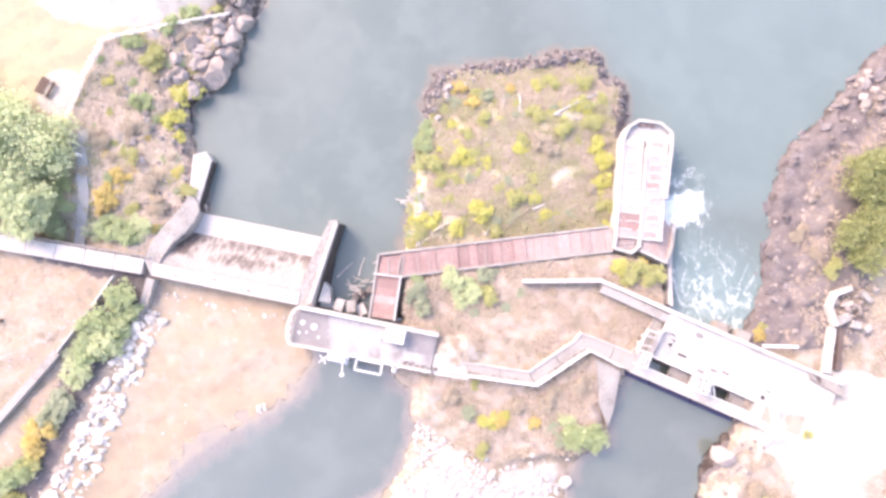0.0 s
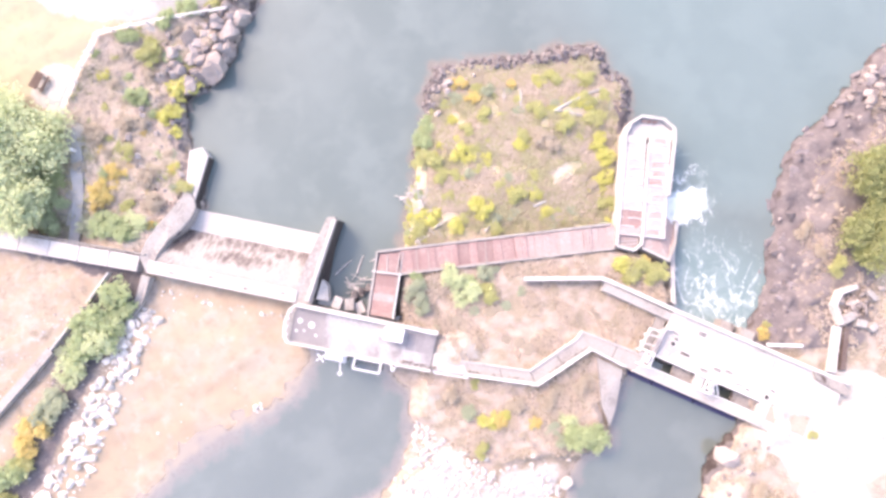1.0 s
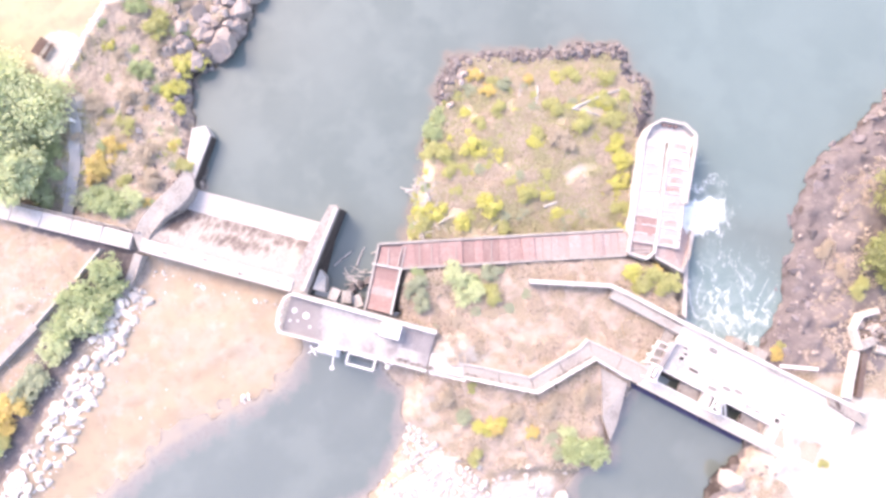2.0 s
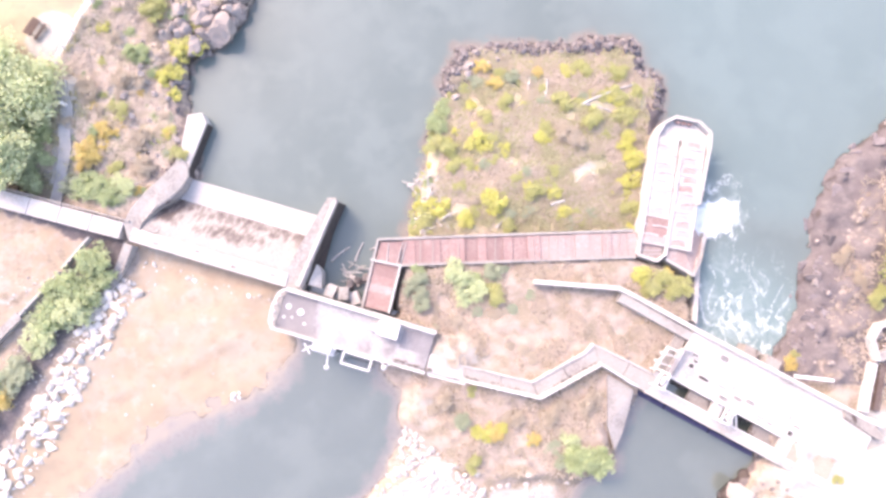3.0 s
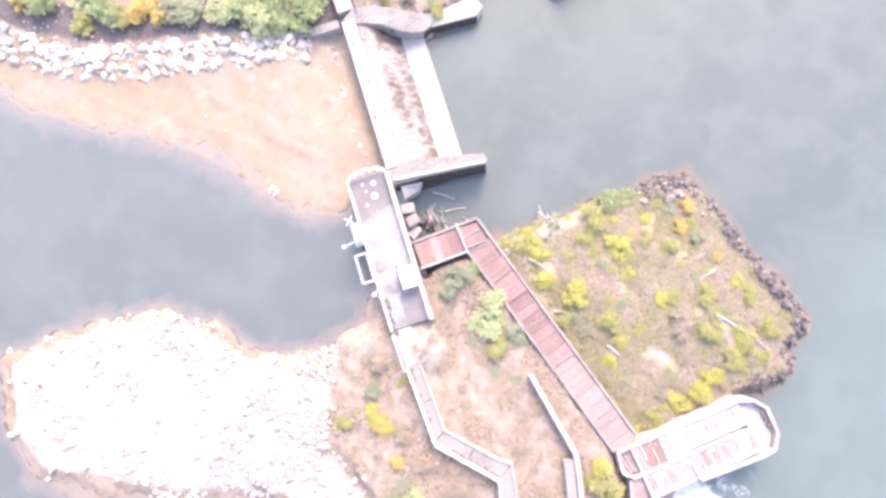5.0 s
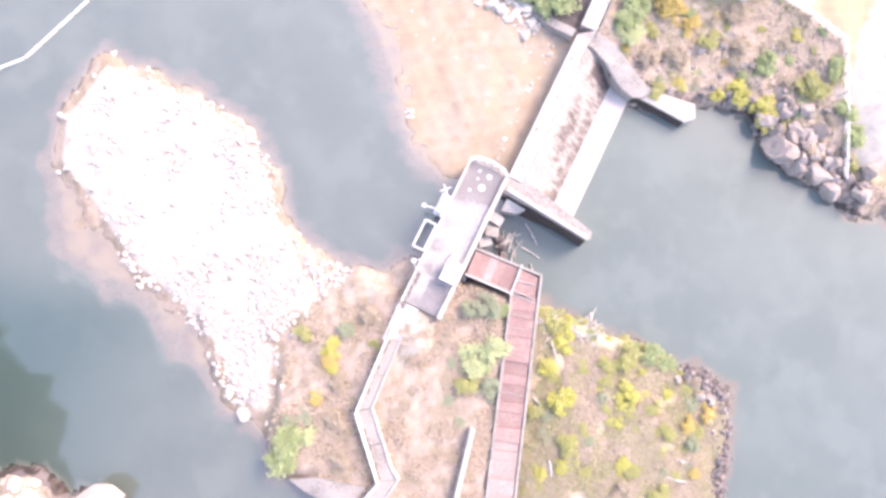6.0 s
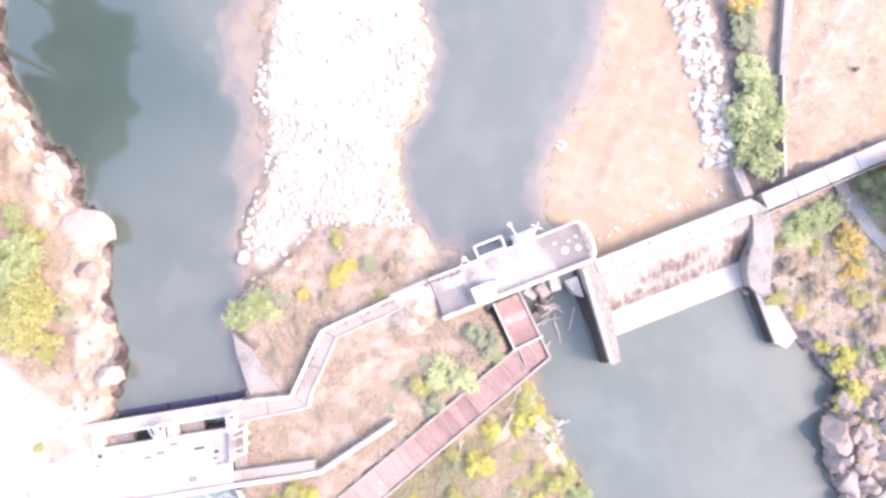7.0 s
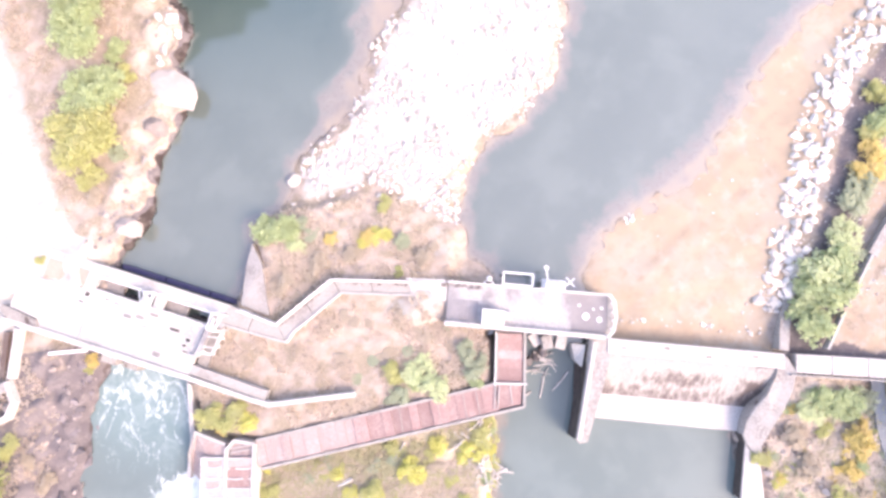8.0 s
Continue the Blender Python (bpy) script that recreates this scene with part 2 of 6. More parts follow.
FIELD = [(-39.6, 23), (-37.9, 27.3), (-35.9, 31.4), (-28.8, 33.5), (-22.5, 35.2), (-20.5, 60), (-3000, 900), (-3000, 20), (-62, 17)]
EAST = [(32.6, -3), (31.4, -6), (30.9, -10.8), (26.6, -16.6), (25.4, -21.8), (23.4, -24.2), (21.4, -28.3), (22.9, -31), (21.4, -34), (22.6, -38.6),
        (22, -48.7), (19, -54), (0, -100), (-200, -1500), (3000, -1500), (3000, 1500), (300, 400), (90, 66), (52, 30), (47, 25.8),
        (44.2, 21.8), (40.1, 18.7), (37.3, 12.9), (36.6, 8.8), (35.6, 3.8), (33.4, -1.6)]


def inside_by(x, y, outline):
    """Signed distance to a plan outline, positive inside."""
    best = np.full(x.shape, 1e12)
    within = np.zeros(x.shape, bool)
    for (ax, ay), (bx, by) in zip(outline, outline[1:] + outline[:1]):
        dx, dy = bx - ax, by - ay
        s = np.clip(((x - ax) * dx + (y - ay) * dy) / (dx * dx + dy * dy), 0, 1)
        best = np.minimum(best, (x - ax - s * dx) ** 2 + (y - ay - s * dy) ** 2)
        cross = (ay > y) != (by > y)
        within ^= cross & (x < (bx - ax) * (y - ay) / (by - ay if by != ay else 1e-9) + ax)
    return np.where(within, 1, -1) * np.sqrt(best)


def line_gap(x, y, path):
    """Distance to a plan polyline."""
    best = np.full(x.shape, 1e12)
    for (ax, ay), (bx, by) in zip(path, path[1:]):
        dx, dy = bx - ax, by - ay
        s = np.clip(((x - ax) * dx + (y - ay) * dy) / (dx * dx + dy * dy), 0, 1)
        best = np.minimum(best, (x - ax - s * dx) ** 2 + (y - ay - s * dy) ** 2)
    return np.sqrt(best)


WAVES = [(rng.normal(0, 1, 2), rng.uniform(0, 6.3)) for _ in range(16)]


def wobble(x, y, size, first=0):
    """Smooth unevenness between about -1 and 1, with bumps of the given size."""
    total = 0
    for k in range(6):
        (a, b), c = WAVES[(first + k) % 16]
        total = total + np.sin((a * x + b * y) * 2.2 / size + c + first)
    return total / 3.2


def step(a, b, v):
    s = np.clip((v - a) / (b - a), 0, 1)
    return s * s * (3 - 2 * s)


def land(x, y):
    """Height of the ground, and the distances into each kind of land."""
    ragged = 0.45 * wobble(x, y, 2.6) + 0.25 * wobble(x, y, 1.0, 5)
    north = y > np.interp(x, [p[0] for p in DAM], [p[1] for p in DAM])
    d = {k: inside_by(x, y, v) for k, v in dict(wd=WEST_DOWN, wu=WEST_UP, up=UPLAND, field=FIELD, mid=MIDLAND, bar=BARLAND, shelf=SHELF, isle=ISLAND, east=EAST).items()}
    r = {k: v + ragged * (0.5 if k in ("mid", "wu") else 1.0) for k, v in d.items()}
    far = np.full(x.shape, -3.0)

    def shape(v, level, rises, fall):
        up = sum(np.clip(slope * (v - start), 0, top) for start, slope, top in rises)
        return np.where(v > 0, level + up, np.maximum(level + fall * v, -2.6))

    level = np.where(north, LOW, HIGH)
    h = np.where(north, shape(r["wd"], LOW, [(0, 1.0, 1.1), (2, 0.2, 1.75)], 1.5), far)
    sand = shape(r["wu"], HIGH, [(0, 0.07, 0.75)], 0.36) + step(-4.5, 3.0, d["up"] + 1.4 * ragged) * 0.4
    h = np.maximum(h, np.where(north, far, np.minimum(sand, 2.88)))
    h = np.maximum(h, shape(r["mid"], level, [(0, 0.9, 1.25)], 0.7) + np.where(north & (d["mid"] > 0.3), 1.0 * step(0.3, 1.5, d["mid"]), 0))
    h = np.maximum(h, np.where(north, far, shape(r["bar"], HIGH, [(0, 0.30, 0.5), (2, 0.06, 0.35)], 0.55)))
    h = np.maximum(h, np.where(north, far, shape(r["shelf"] + 0.5 * wobble(x, y, 1.6, 9), HIGH - 0.42, [(0, 0.16, 0.3)], 1.1)))
    h = np.maximum(h, np.where(north, shape(r["isle"], LOW, [(0, 0.9, 0.9), (1.8, 0.14, 0.7)], 0.8), far))
    h = np.where(north & (d["wd"] > 0.4), np.maximum(h, 2.8 - 0.22 * np.hypot(x + 32.2, y - 8.5)), h)
    crag = north & (d["wd"] > 0.1) & (x < -15)
    h = h + np.where(crag, (1 - step(3.0, 6.0, d["wd"])) * step(20, 26, y) * (0.45 * np.abs(wobble(x, y, 1.1, 9)) + 0.35 * wobble(x, y, 1.9, 12) - 0.1), 0)
    canal = step(-8, -11, y)                       # the canal is cut steeply into its bank
    h = np.maximum(h, shape(r["east"], level, [(0, 1.3 + 1.9 * canal, 1.0), (0.8, 0.34, 1.5)], 0.9 + 2.6 * canal))
    h = np.where(~north & (d["east"] > 0), np.minimum(h, 3.0), h)
    h = h + np.where((d["east"] > 0.4) & (y < -9), (0.22 * wobble(x, y, 1.5, 7) + 0.2 * np.abs(wobble(x, y, 0.9, 11))) * (1 - step(3.0, 5.0, d["east"])), 0)
    h = np.where(~north, np.maximum(h, 3.05 - 0.5 * np.clip(np.hypot((x - 0.9) / 1.5, y + 3.3) - 1.0, 0, 12)), h)
    h = h + np.where((d["east"] > 0.2) & (y > -6), (0.30 * wobble(x, y, 1.3, 7) + 0.26 * np.abs(wobble(x, y, 0.8, 11)) + 0.12 * wobble(x, y, 0.5, 3)) * (1 - step(4.0, 7.0, d["east"])), 0)
    h = h + np.where(h > 0.3, 0.10 * wobble(x, y, 1.7, 3) + 0.05 * wobble(x, y, 0.7, 8), 0)
    return h, d, north


def height_at(x, y):
    return float(land(np.array([float(x)]), np.array([float(y)]))[0][0])


def axis(lo, hi, stride):
    """Grid lines, even between lo and hi and ever wider outside."""
    mid = list(np.arange(lo, hi + 1e-6, stride))
    grow, a, b = stride, [], []
    while grow < 900:
        grow *= 1.6
        a.append((a[-1] if a else lo) - grow)
        b.append((b[-1] if b else hi) + grow)
    return np.array(a[::-1] + mid + b)


def grid_faces(nx, ny):
    i = np.arange(nx * ny).reshape(ny, nx)
    return np.stack([i[:-1, :-1], i[:-1, 1:], i[1:, 1:], i[1:, :-1]], -1).reshape(-1, 4)


def paint(me, name, values):
    at = me.attributes.new(name, "FLOAT", "POINT")
    at.data.foreach_set("value", np.asarray(values, dtype=np.float32))


def attribute(N, name):
    a = N.new("ShaderNodeAttribute")
    a.attribute_name = name
    return a.outputs["Fac"]


def ground_material():
    m, N, L, p = nodes_of("ground_cover")
    where = N.new("ShaderNodeNewGeometry").outputs["Position"]
    fine = value_noise(N, L, where, 7, 5, 0.65)
    mid = value_noise(N, L, where, 1.1, 5, 0.6)
    big = value_noise(N, L, where, 0.25, 4)
    blot = value_noise(N, L, where, 0.45, 5, 0.65)
    dry = mixed(N, L, ramp(N, L, mid, 0.40, 0.62), (0.335, 0.272, 0.240), (0.245, 0.196, 0.170))
    dry = mixed(N, L, ramp(N, L, blot, 0.46, 0.58), dry, (0.205, 0.168, 0.128))
    dry = mixed(N, L, ramp(N, L, fine, 0.42, 0.7), dry, (0.335, 0.268, 0.225))
    sand = mixed(N, L, ramp(N, L, big, 0.42, 0.6), (0.320, 0.246, 0.186), (0.315, 0.262, 0.218))
    sand = mixed(N, L, ramp(N, L, mid, 0.45, 0.75), sand, (0.292, 0.220, 0.170))
    sand = mixed(N, L, ramp(N, L, blot, 0.55, 0.68), sand, (0.335, 0.290, 0.245))
    pale = mixed(N, L, ramp(N, L, mid, 0.45, 0.75), (0.375, 0.348, 0.325), (0.30, 0.268, 0.246))
    grass = mixed(N, L, ramp(N, L, mid, 0.36, 0.60), (0.272, 0.258, 0.172), (0.335, 0.283, 0.222))
    grass = mixed(N, L, ramp(N, L, blot, 0.46, 0.58), grass, (0.375, 0.300, 0.248))
    grass = mixed(N, L, ramp(N, L, fine, 0.45, 0.72), grass, (0.335, 0.312, 0.185))
    rock = mixed(N, L, ramp(N, L, mid, 0.42, 0.68), (0.118, 0.101, 0.107), (0.168, 0.145, 0.146))
    rock = mixed(N, L, ramp(N, L, fine, 0.5, 0.7), rock, (0.092, 0.078, 0.084))
    straw = mixed(N, L, ramp(N, L, big, 0.4, 0.62), (0.345, 0.302, 0.204), (0.322, 0.266, 0.195))
    straw = mixed(N, L, ramp(N, L, mid, 0.45, 0.75), straw, (0.30, 0.248, 0.178))
    silt = mixed(N, L, ramp(N, L, mid, 0.4, 0.7), (0.31, 0.262, 0.228), (0.265, 0.225, 0.197))
    # near-black shore tone: wet rock with the undercut's shade mixed in
    waterline = mixed(N, L, ramp(N, L, mid, 0.42, 0.66), (0.040, 0.031, 0.030), (0.085, 0.068, 0.066))
    col = dry
    for name, colour in (("sand", sand), ("straw", straw), ("grass", grass), ("rock", rock), ("pale", pale), ("silt", silt), ("waterline", waterline)):
        edge = N.new("ShaderNodeMath")
        edge.operation = "MULTIPLY_ADD"
        L.new(mid, edge.inputs[0])
        edge.inputs[1].default_value = 0.9
        L.new(attribute(N, name), edge.inputs[2])
        col = mixed(N, L, ramp(N, L, edge.outputs[0], 0.82, 1.08), col, colour)
    L.new(col, p.inputs["Base Color"])
    p.inputs["Roughness"].default_value, p.inputs["Specular IOR Level"].default_value = 0.95, 0.15
    bumped(N, L, p, fine, 0.7, 0.08)
    return m


def stony(x, y):
    """Where coarse stones lie on the gravel bar: above 0."""
    return wobble(x, y, 3.2, 5) + 0.5 * wobble(x, y, 1.4, 2) + 0.05 * (y + 26)


def build_ground():
    xs, ys = axis(-62, 62, 0.38), axis(-62, 48, 0.38)
    X, Y = np.meshgrid(xs, ys)
    x, y = X.ravel(), Y.ravel()
    h, d, north = land(x, y)
    me = mesh_of("ground", np.stack([x, y, h], 1), grid_faces(len(xs), len(ys)), ground_material(), True)
    level = np.where(north, LOW, HIGH)
    paint(me, "silt", step(-0.05, 0.35, level - h) * (1 - (y < -9) * (d["east"] > -2.0)))
    sand = np.where(~north, step(-0.5, 0.5, d["wu"]) * (1 - step(-1.5, 0.5, d["up"])), 0)
    spit = np.where(~north, step(0, 2, d["bar"]), 0)
    ochre = np.where(~north, 0.95 * (1 - step(0.3, 1.1, np.hypot(((x + 3.9) * 0.5 - (y + 15.2) * 0.86) / 1.1, ((x + 3.9) * 0.86 + (y + 15.2) * 0.5) / 5.0))), 0)
    sand = np.maximum(sand, ochre)
    paint(me, "sand", np.maximum(sand, 0.5 * np.where(~north, step(2.6, 5.0, d["up"]), 0)))
    paint(me, "straw", np.clip(step(-0.5, 1.5, d["field"]) + 0.25 * np.where(~north, step(8, 16, d["up"]), 0), 0, 1))
    paint(me, "grass", np.clip(np.where(north, step(-0.6, 0.5, d["isle"]), 0) * 0.85 + 0.55 * step(3.4, 6.0, d["east"] + wobble(x, y, 2.2, 8)) * (y > -1), 0, 1))
    shore_rock = np.where(north, 1 - step(2.4, 4.5, d["wd"]), 0) * (d["wd"] > -1)
    rim = np.where(north, 1 - step(1.2, 3.4, d["isle"]), 0) * (d["isle"] > -1)
    crag = (1 - 0.62 * step(1.7, 3.3, d["east"] + 0.5 * wobble(x, y, 2.4, 6)) - 0.38 * step(9, 14, d["east"]) + 0.22 * step(1.7, 3.3, d["east"]) * (1 - step(9, 14, d["east"]))) * (d["east"] > -1)
    # earth strip above the riprap, its slope's shade put into the greyer tone
    loam = np.where(~north, 0.7 * step(0.2, 1.5, d["up"]) * (1 - step(4.2, 5.4, d["up"] + 0.5 * wobble(x, y, 1.8, 3))), 0)
    loam = np.maximum(loam, np.where(~north, 0.36 * step(0.3, 1.5, d["mid"]) * step(-5.5, -7.5, y), 0))
    paint(me, "rock", np.clip(loam + 0.45 * shore_rock + rim * np.where(y > 20, 1, 0.2) + crag * np.where(y > -4, 1, 0.0) + np.where(y < -9, (d["east"] > -2.0) * (1 - step(0.15, 0.75, d["east"] + 0.45 * wobble(x, y, 1.5, 2))), 0), 0, 1))
    # dark line along the shores, with the undercut's shadow painted in
    lap = (1 - step(0.12, 0.45, np.abs(d["east"] + 0.05 + 0.3 * wobble(x, y, 1.3, 2)))) * (y > -60)
    cliff = (1 - step(0.2, 0.5, np.abs(d["wd"] - 0.1))) * np.where(north & (y > 24) & (x < -15), 1, 0)
    paint(me, "waterline", np.clip(lap * np.where(y > -4, 0.55, 0.95) + 0.6 * cliff, 0, 1))
    # pale places: the gravel bar, the lot by the gates, the track and the picnic ground
    lot = step(-1, 1.5, 5.5 - np.hypot((x - 41.5) / 1.6, y + 11.5))
    drive = 0.75 * step(-2.5, 2.0, 3.6 - np.abs((x - 40) * 0.95 + (y + 22) * 0.25)) * (y < -9)
    ledge = 0.42 * np.where(~north & (y < -9), 1 - step(3.0, 5.0, d["east"]), 0) * (d["east"] > 0.9)
    picnic = step(-1, 1, 2.6 - np.hypot(x + 40.4, y - 25.8)) + step(-1.5, 1.5, 4.0 - np.hypot((x + 34) / 2.4, y - 37))
    landing = 0.58 * step(-1.8, 1.3, 2.2 - np.hypot((x - 1.6) / 2.0, y + 3.8))
    riprap = 0.3 * step(-1.4, 1.2, 2.0 - np.abs(d["up"] + 1.0 + 1.3 * wobble(x, y, 2.0, 4))) * (~north)
    bare = 0.62 * step(-1.2, 0.8, 1.8 - np.hypot(x - 13.6, y - 15.0))
    track = 0.52 * (1 - step(0.15, 0.75, line_gap(x, y, [(-70, -13), (-56, -7.4), (-52.3, -5.2), (-48.4, -3.4), (-45.1, -1.9), (-41.0, -0.3), (-38.8, 1.2)]) + 0.2 * wobble(x, y, 1.2, 4)))
    track = track + 0.4 * (1 - step(0.1, 0.7, line_gap(x, y, [(-70, -16), (-56, -9.8), (-50.5, -6.9), (-46, -5.0), (-43.6, -3.6)]) + 0.25 * wobble(x, y, 1.2, 6)))
    paint(me, "pale", np.clip(np.where(h > HIGH, spit * (1 - ochre) * (1 - 0.45 * step(0.0, 0.6, stony(x, y))) * np.maximum(1 - step(-2, 2, d["mid"]), 0.8 * step(0, 3, 3 - x + 0.5 * (y + 8))), 0) + lot + drive + ledge + picnic + riprap + 0.60 * np.where(north, step(2.2, 3.6, d["wd"]) * (1 - step(-1.0, 0.5, d["field"])), 0) + 0.9 * landing + 0.8 * bare + track, 0, 1) * (h > level))
    return tagged(new("ground", me), "river banks of dry earth, sand, pale gravel and olive grass", "ground", kind="structure")


def sum_of(N, L, a, k, b):
    """a * k + b, where b is a socket or a number."""
    m = N.new("ShaderNodeMath")
    m.operation = "MULTIPLY_ADD"
    L.new(a, m.inputs[0])
    m.inputs[1].default_value = k
    if isinstance(b, (int, float)):
        m.inputs[2].default_value = b
    else:
        L.new(b, m.inputs[2])
    return m.outputs[0]


def ridge(N, L, fac):
    """The distance of a noise from its middle: small along winding lines."""
    m = N.new("ShaderNodeMath")
    m.operation = "ABSOLUTE"
    L.new(sum_of(N, L, fac, 1.0, -0.5), m.inputs[0])
    return m.outputs[0]


def water_material(name, deep, shallow, rim, ior, gloss):
    """River water: murky, paler over the shallows, with froth in winding strands where it is stirred."""
    m, N, L, p = nodes_of(name)
    where = N.new("ShaderNodeNewGeometry").outputs["Position"]
    drift = value_noise(N, L, where, 0.09, 4, 0.5)
    ripple = value_noise(N, L, where, 1.3, 4, 0.6, (1.0, 0.5, 1.0, 0.3))
    col = mixed(N, L, ramp(N, L, drift, 0.35, 0.68), deep, shallow)
    cloud = value_noise(N, L, where, 0.2, 3, 0.5, None, 0.15)
    col = mixed(N, L, ramp(N, L, cloud, 0.42, 0.66), col, tuple(v * 1.04 for v in shallow))
    churn, foam = attribute(N, "churn"), attribute(N, "foam")
    # the canal's dark teal reflection is mixed into the water colour
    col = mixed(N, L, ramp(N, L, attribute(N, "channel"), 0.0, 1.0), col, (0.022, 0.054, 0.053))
    col = mixed(N, L, ramp(N, L, churn, 0.0, 1.0), col, (0.142, 0.200, 0.205))
    # long pale wrinkles of the current
    wrinkle = ridge(N, L, value_noise(N, L, where, 0.30, 5, 0.6, (1.0, 0.38, 1.0, 0.2), 1.4))
    pale = sum_of(N, L, wrinkle, -7.0, sum_of(N, L, churn, 0.45, -0.16))
    col = mixed(N, L, ramp(N, L, pale, 0.0, 0.9), col, (0.30, 0.345, 0.35))
    veil = sum_of(N, L, value_noise(N, L, where, 0.55, 5, 0.65, None, 0.8), 1.5, foam)
    col = mixed(N, L, ramp(N, L, veil, 1.05, 2.0), col, (0.33, 0.385, 0.39))
    # froth: broad where strong, strands where weak
    strand = ridge(N, L, value_noise(N, L, where, 0.34, 4, 0.55, (1.0, 0.62, 1.0, -0.25), 1.1))
    thread = ridge(N, L, value_noise(N, L, where, 0.85, 4, 0.6, (1.0, 0.7, 1.0, 0.5), 0.9))
    fleck = value_noise(N, L, where, 2.6, 5, 0.65)
    both = sum_of(N, L, strand, -5.5, sum_of(N, L, thread, -2.4, foam))
    froth = ramp(N, L, sum_of(N, L, fleck, -0.5, both), -0.25, 0.60)
    col = mixed(N, L, froth, col, (0.62, 0.65, 0.66))
    # the bed shows through thin water near the shores
    patch = value_noise(N, L, where, 0.55, 5, 0.6)
    grit = value_noise(N, L, where, 3.0, 4, 0.6)
    bed = mixed(N, L, ramp(N, L, patch, 0.4, 0.66), (0.205, 0.177, 0.160), (0.166, 0.146, 0.133))
    bed = mixed(N, L, ramp(N, L, grit, 0.5, 0.72), bed, (0.146, 0.128, 0.118))
    bed = mixed(N, L, ramp(N, L, attribute(N, "thin"), 0.82, 1.0), bed, rim)
    thin = sum_of(N, L, patch, 0.95, sum_of(N, L, grit, 0.2, attribute(N, "thin")))
    col = mixed(N, L, ramp(N, L, thin, 0.98, 1.50), col, bed)
    L.new(col, p.inputs["Base Color"])
    rough = N.new("ShaderNodeMapRange")
    L.new(froth, rough.inputs["Value"])
    rough.inputs["To Min"].default_value, rough.inputs["To Max"].default_value = 0.06, 0.7
    L.new(rough.outputs[0], p.inputs["Roughness"])
    p.inputs["IOR"].default_value, p.inputs["Specular IOR Level"].default_value = ior, gloss
    bumped(N, L, p, ripple, 0.12, 0.05)
    see = N.new("ShaderNodeBsdfTransparent")
    mix = N.new("ShaderNodeMixShader")
    L.new(ramp(N, L, attribute(N, "murk"), 0.0, 1.0), mix.inputs[0])
    L.new(see.outputs[0], mix.inputs[1])
    L.new(p.outputs[0], mix.inputs[2])
    L.new(mix.outputs[0], N["Material Output"].inputs[0])
    return m


def build_water(name, upstream, material, label):
    xs, ys = axis(-62, 62, 0.5), axis(-62, 48, 0.5)
    X, Y = np.meshgrid(xs, ys)
    x, y = X.ravel(), Y.ravel()
    h, d, north = land(x, y)
    level = HIGH if upstream else LOW
    faces = grid_faces(len(xs), len(ys))
    mine = ~north if upstream else north
    keep = mine[faces].any(1) & (h[faces] < level + 0.4).any(1)
    foam, churn = np.zeros(x.shape), np.zeros(x.shape)
    z = np.full(x.shape, level)
    if not upstream:
        dx, dy = 0.905, -0.425
        a, b = (x - 18.5) * dx + (y + 5.3) * dy, (x - 18.5) * -dy + (y + 5.3) * dx
        race = step(0.5, 3, a) * (1 - step(14, 17, a)) * (1 - step(10, 24, b)) * (b > 6)
        # the plume that shoots out of the ladder, and the froth that trails downstream from it
        px, py = x - 25.0, y - 11.5
        plume = 1.25 * (1 - step(0.25, 1.25, np.hypot((px - 1.5) / 4.2, (py - 0.08 * px) / 2.5) + 0.26 * wobble(x, y, 1.0, 2)))
        trail = 0.42 * (1 - step(0.2, 1, np.hypot((x - 27.5) / 4.5, (y - 15) / 5.5)))
        foam = race * 0.52 + plume + trail
        foam = np.where(x > 21, foam, 0) * (d["east"] < 0)
        churn = np.where(x > 21, step(0, 3, a) * (1 - step(9, 24, b)) * step(-3, 0, 40 - x) * 0.95, 0)
        churn = np.maximum(churn, 0.45 * step(14, 30, x + 0.4 * (y - 20)) * step(8, 14, y) * (1 - step(60, 90, y)))
        z = z + 0.10 * np.clip(foam, 0, 1.4) * wobble(x, y, 0.9, 4)
    used = np.unique(faces[keep])
    back = np.full(len(x), -1)
    back[used] = np.arange(len(used))
    me = mesh_of(name, np.stack([x, y, z], 1)[used], back[faces[keep]], material, True)
    depth = level - h[used]
    paint(me, "murk", step(-0.05, 0.015, depth))
    rocky = step(-4.5, -2.5, d["east"][used])
    paint(me, "thin", (1 - np.clip(depth / 1.6, 0, 1)) * (1 - rocky))
    paint(me, "foam", foam[used])
    paint(me, "churn", churn[used])
    paint(me, "channel", 0.6 * (1 - step(13, 24, -d["east"][used])) * step(0.7, 1.6, depth) * step(10, 42, -y[used]) if upstream else 0 * foam[used])      # deep canal water, painted darker upstream in place of the trees' reflection
    return tagged(new(name, me), label, "water", kind="structure")


build_ground()
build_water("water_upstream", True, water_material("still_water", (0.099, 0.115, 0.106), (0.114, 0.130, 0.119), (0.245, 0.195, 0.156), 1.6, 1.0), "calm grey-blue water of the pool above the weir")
build_water("water_downstream", False, water_material("river_water", (0.107, 0.133, 0.132), (0.123, 0.150, 0.149), (0.205, 0.180, 0.168), 1.36, 0.5), "grey-green river below the weir with white water")

# ---------------------------------------------------------------- weir and its piers
U, V = Vector((0.974, -0.226)), Vector((0.226, 0.974))     # along the weir, and downstream
W0 = Vector((-30.1, 5.7))


def weir_at(a, b):
    return W0 + U * a + V * b


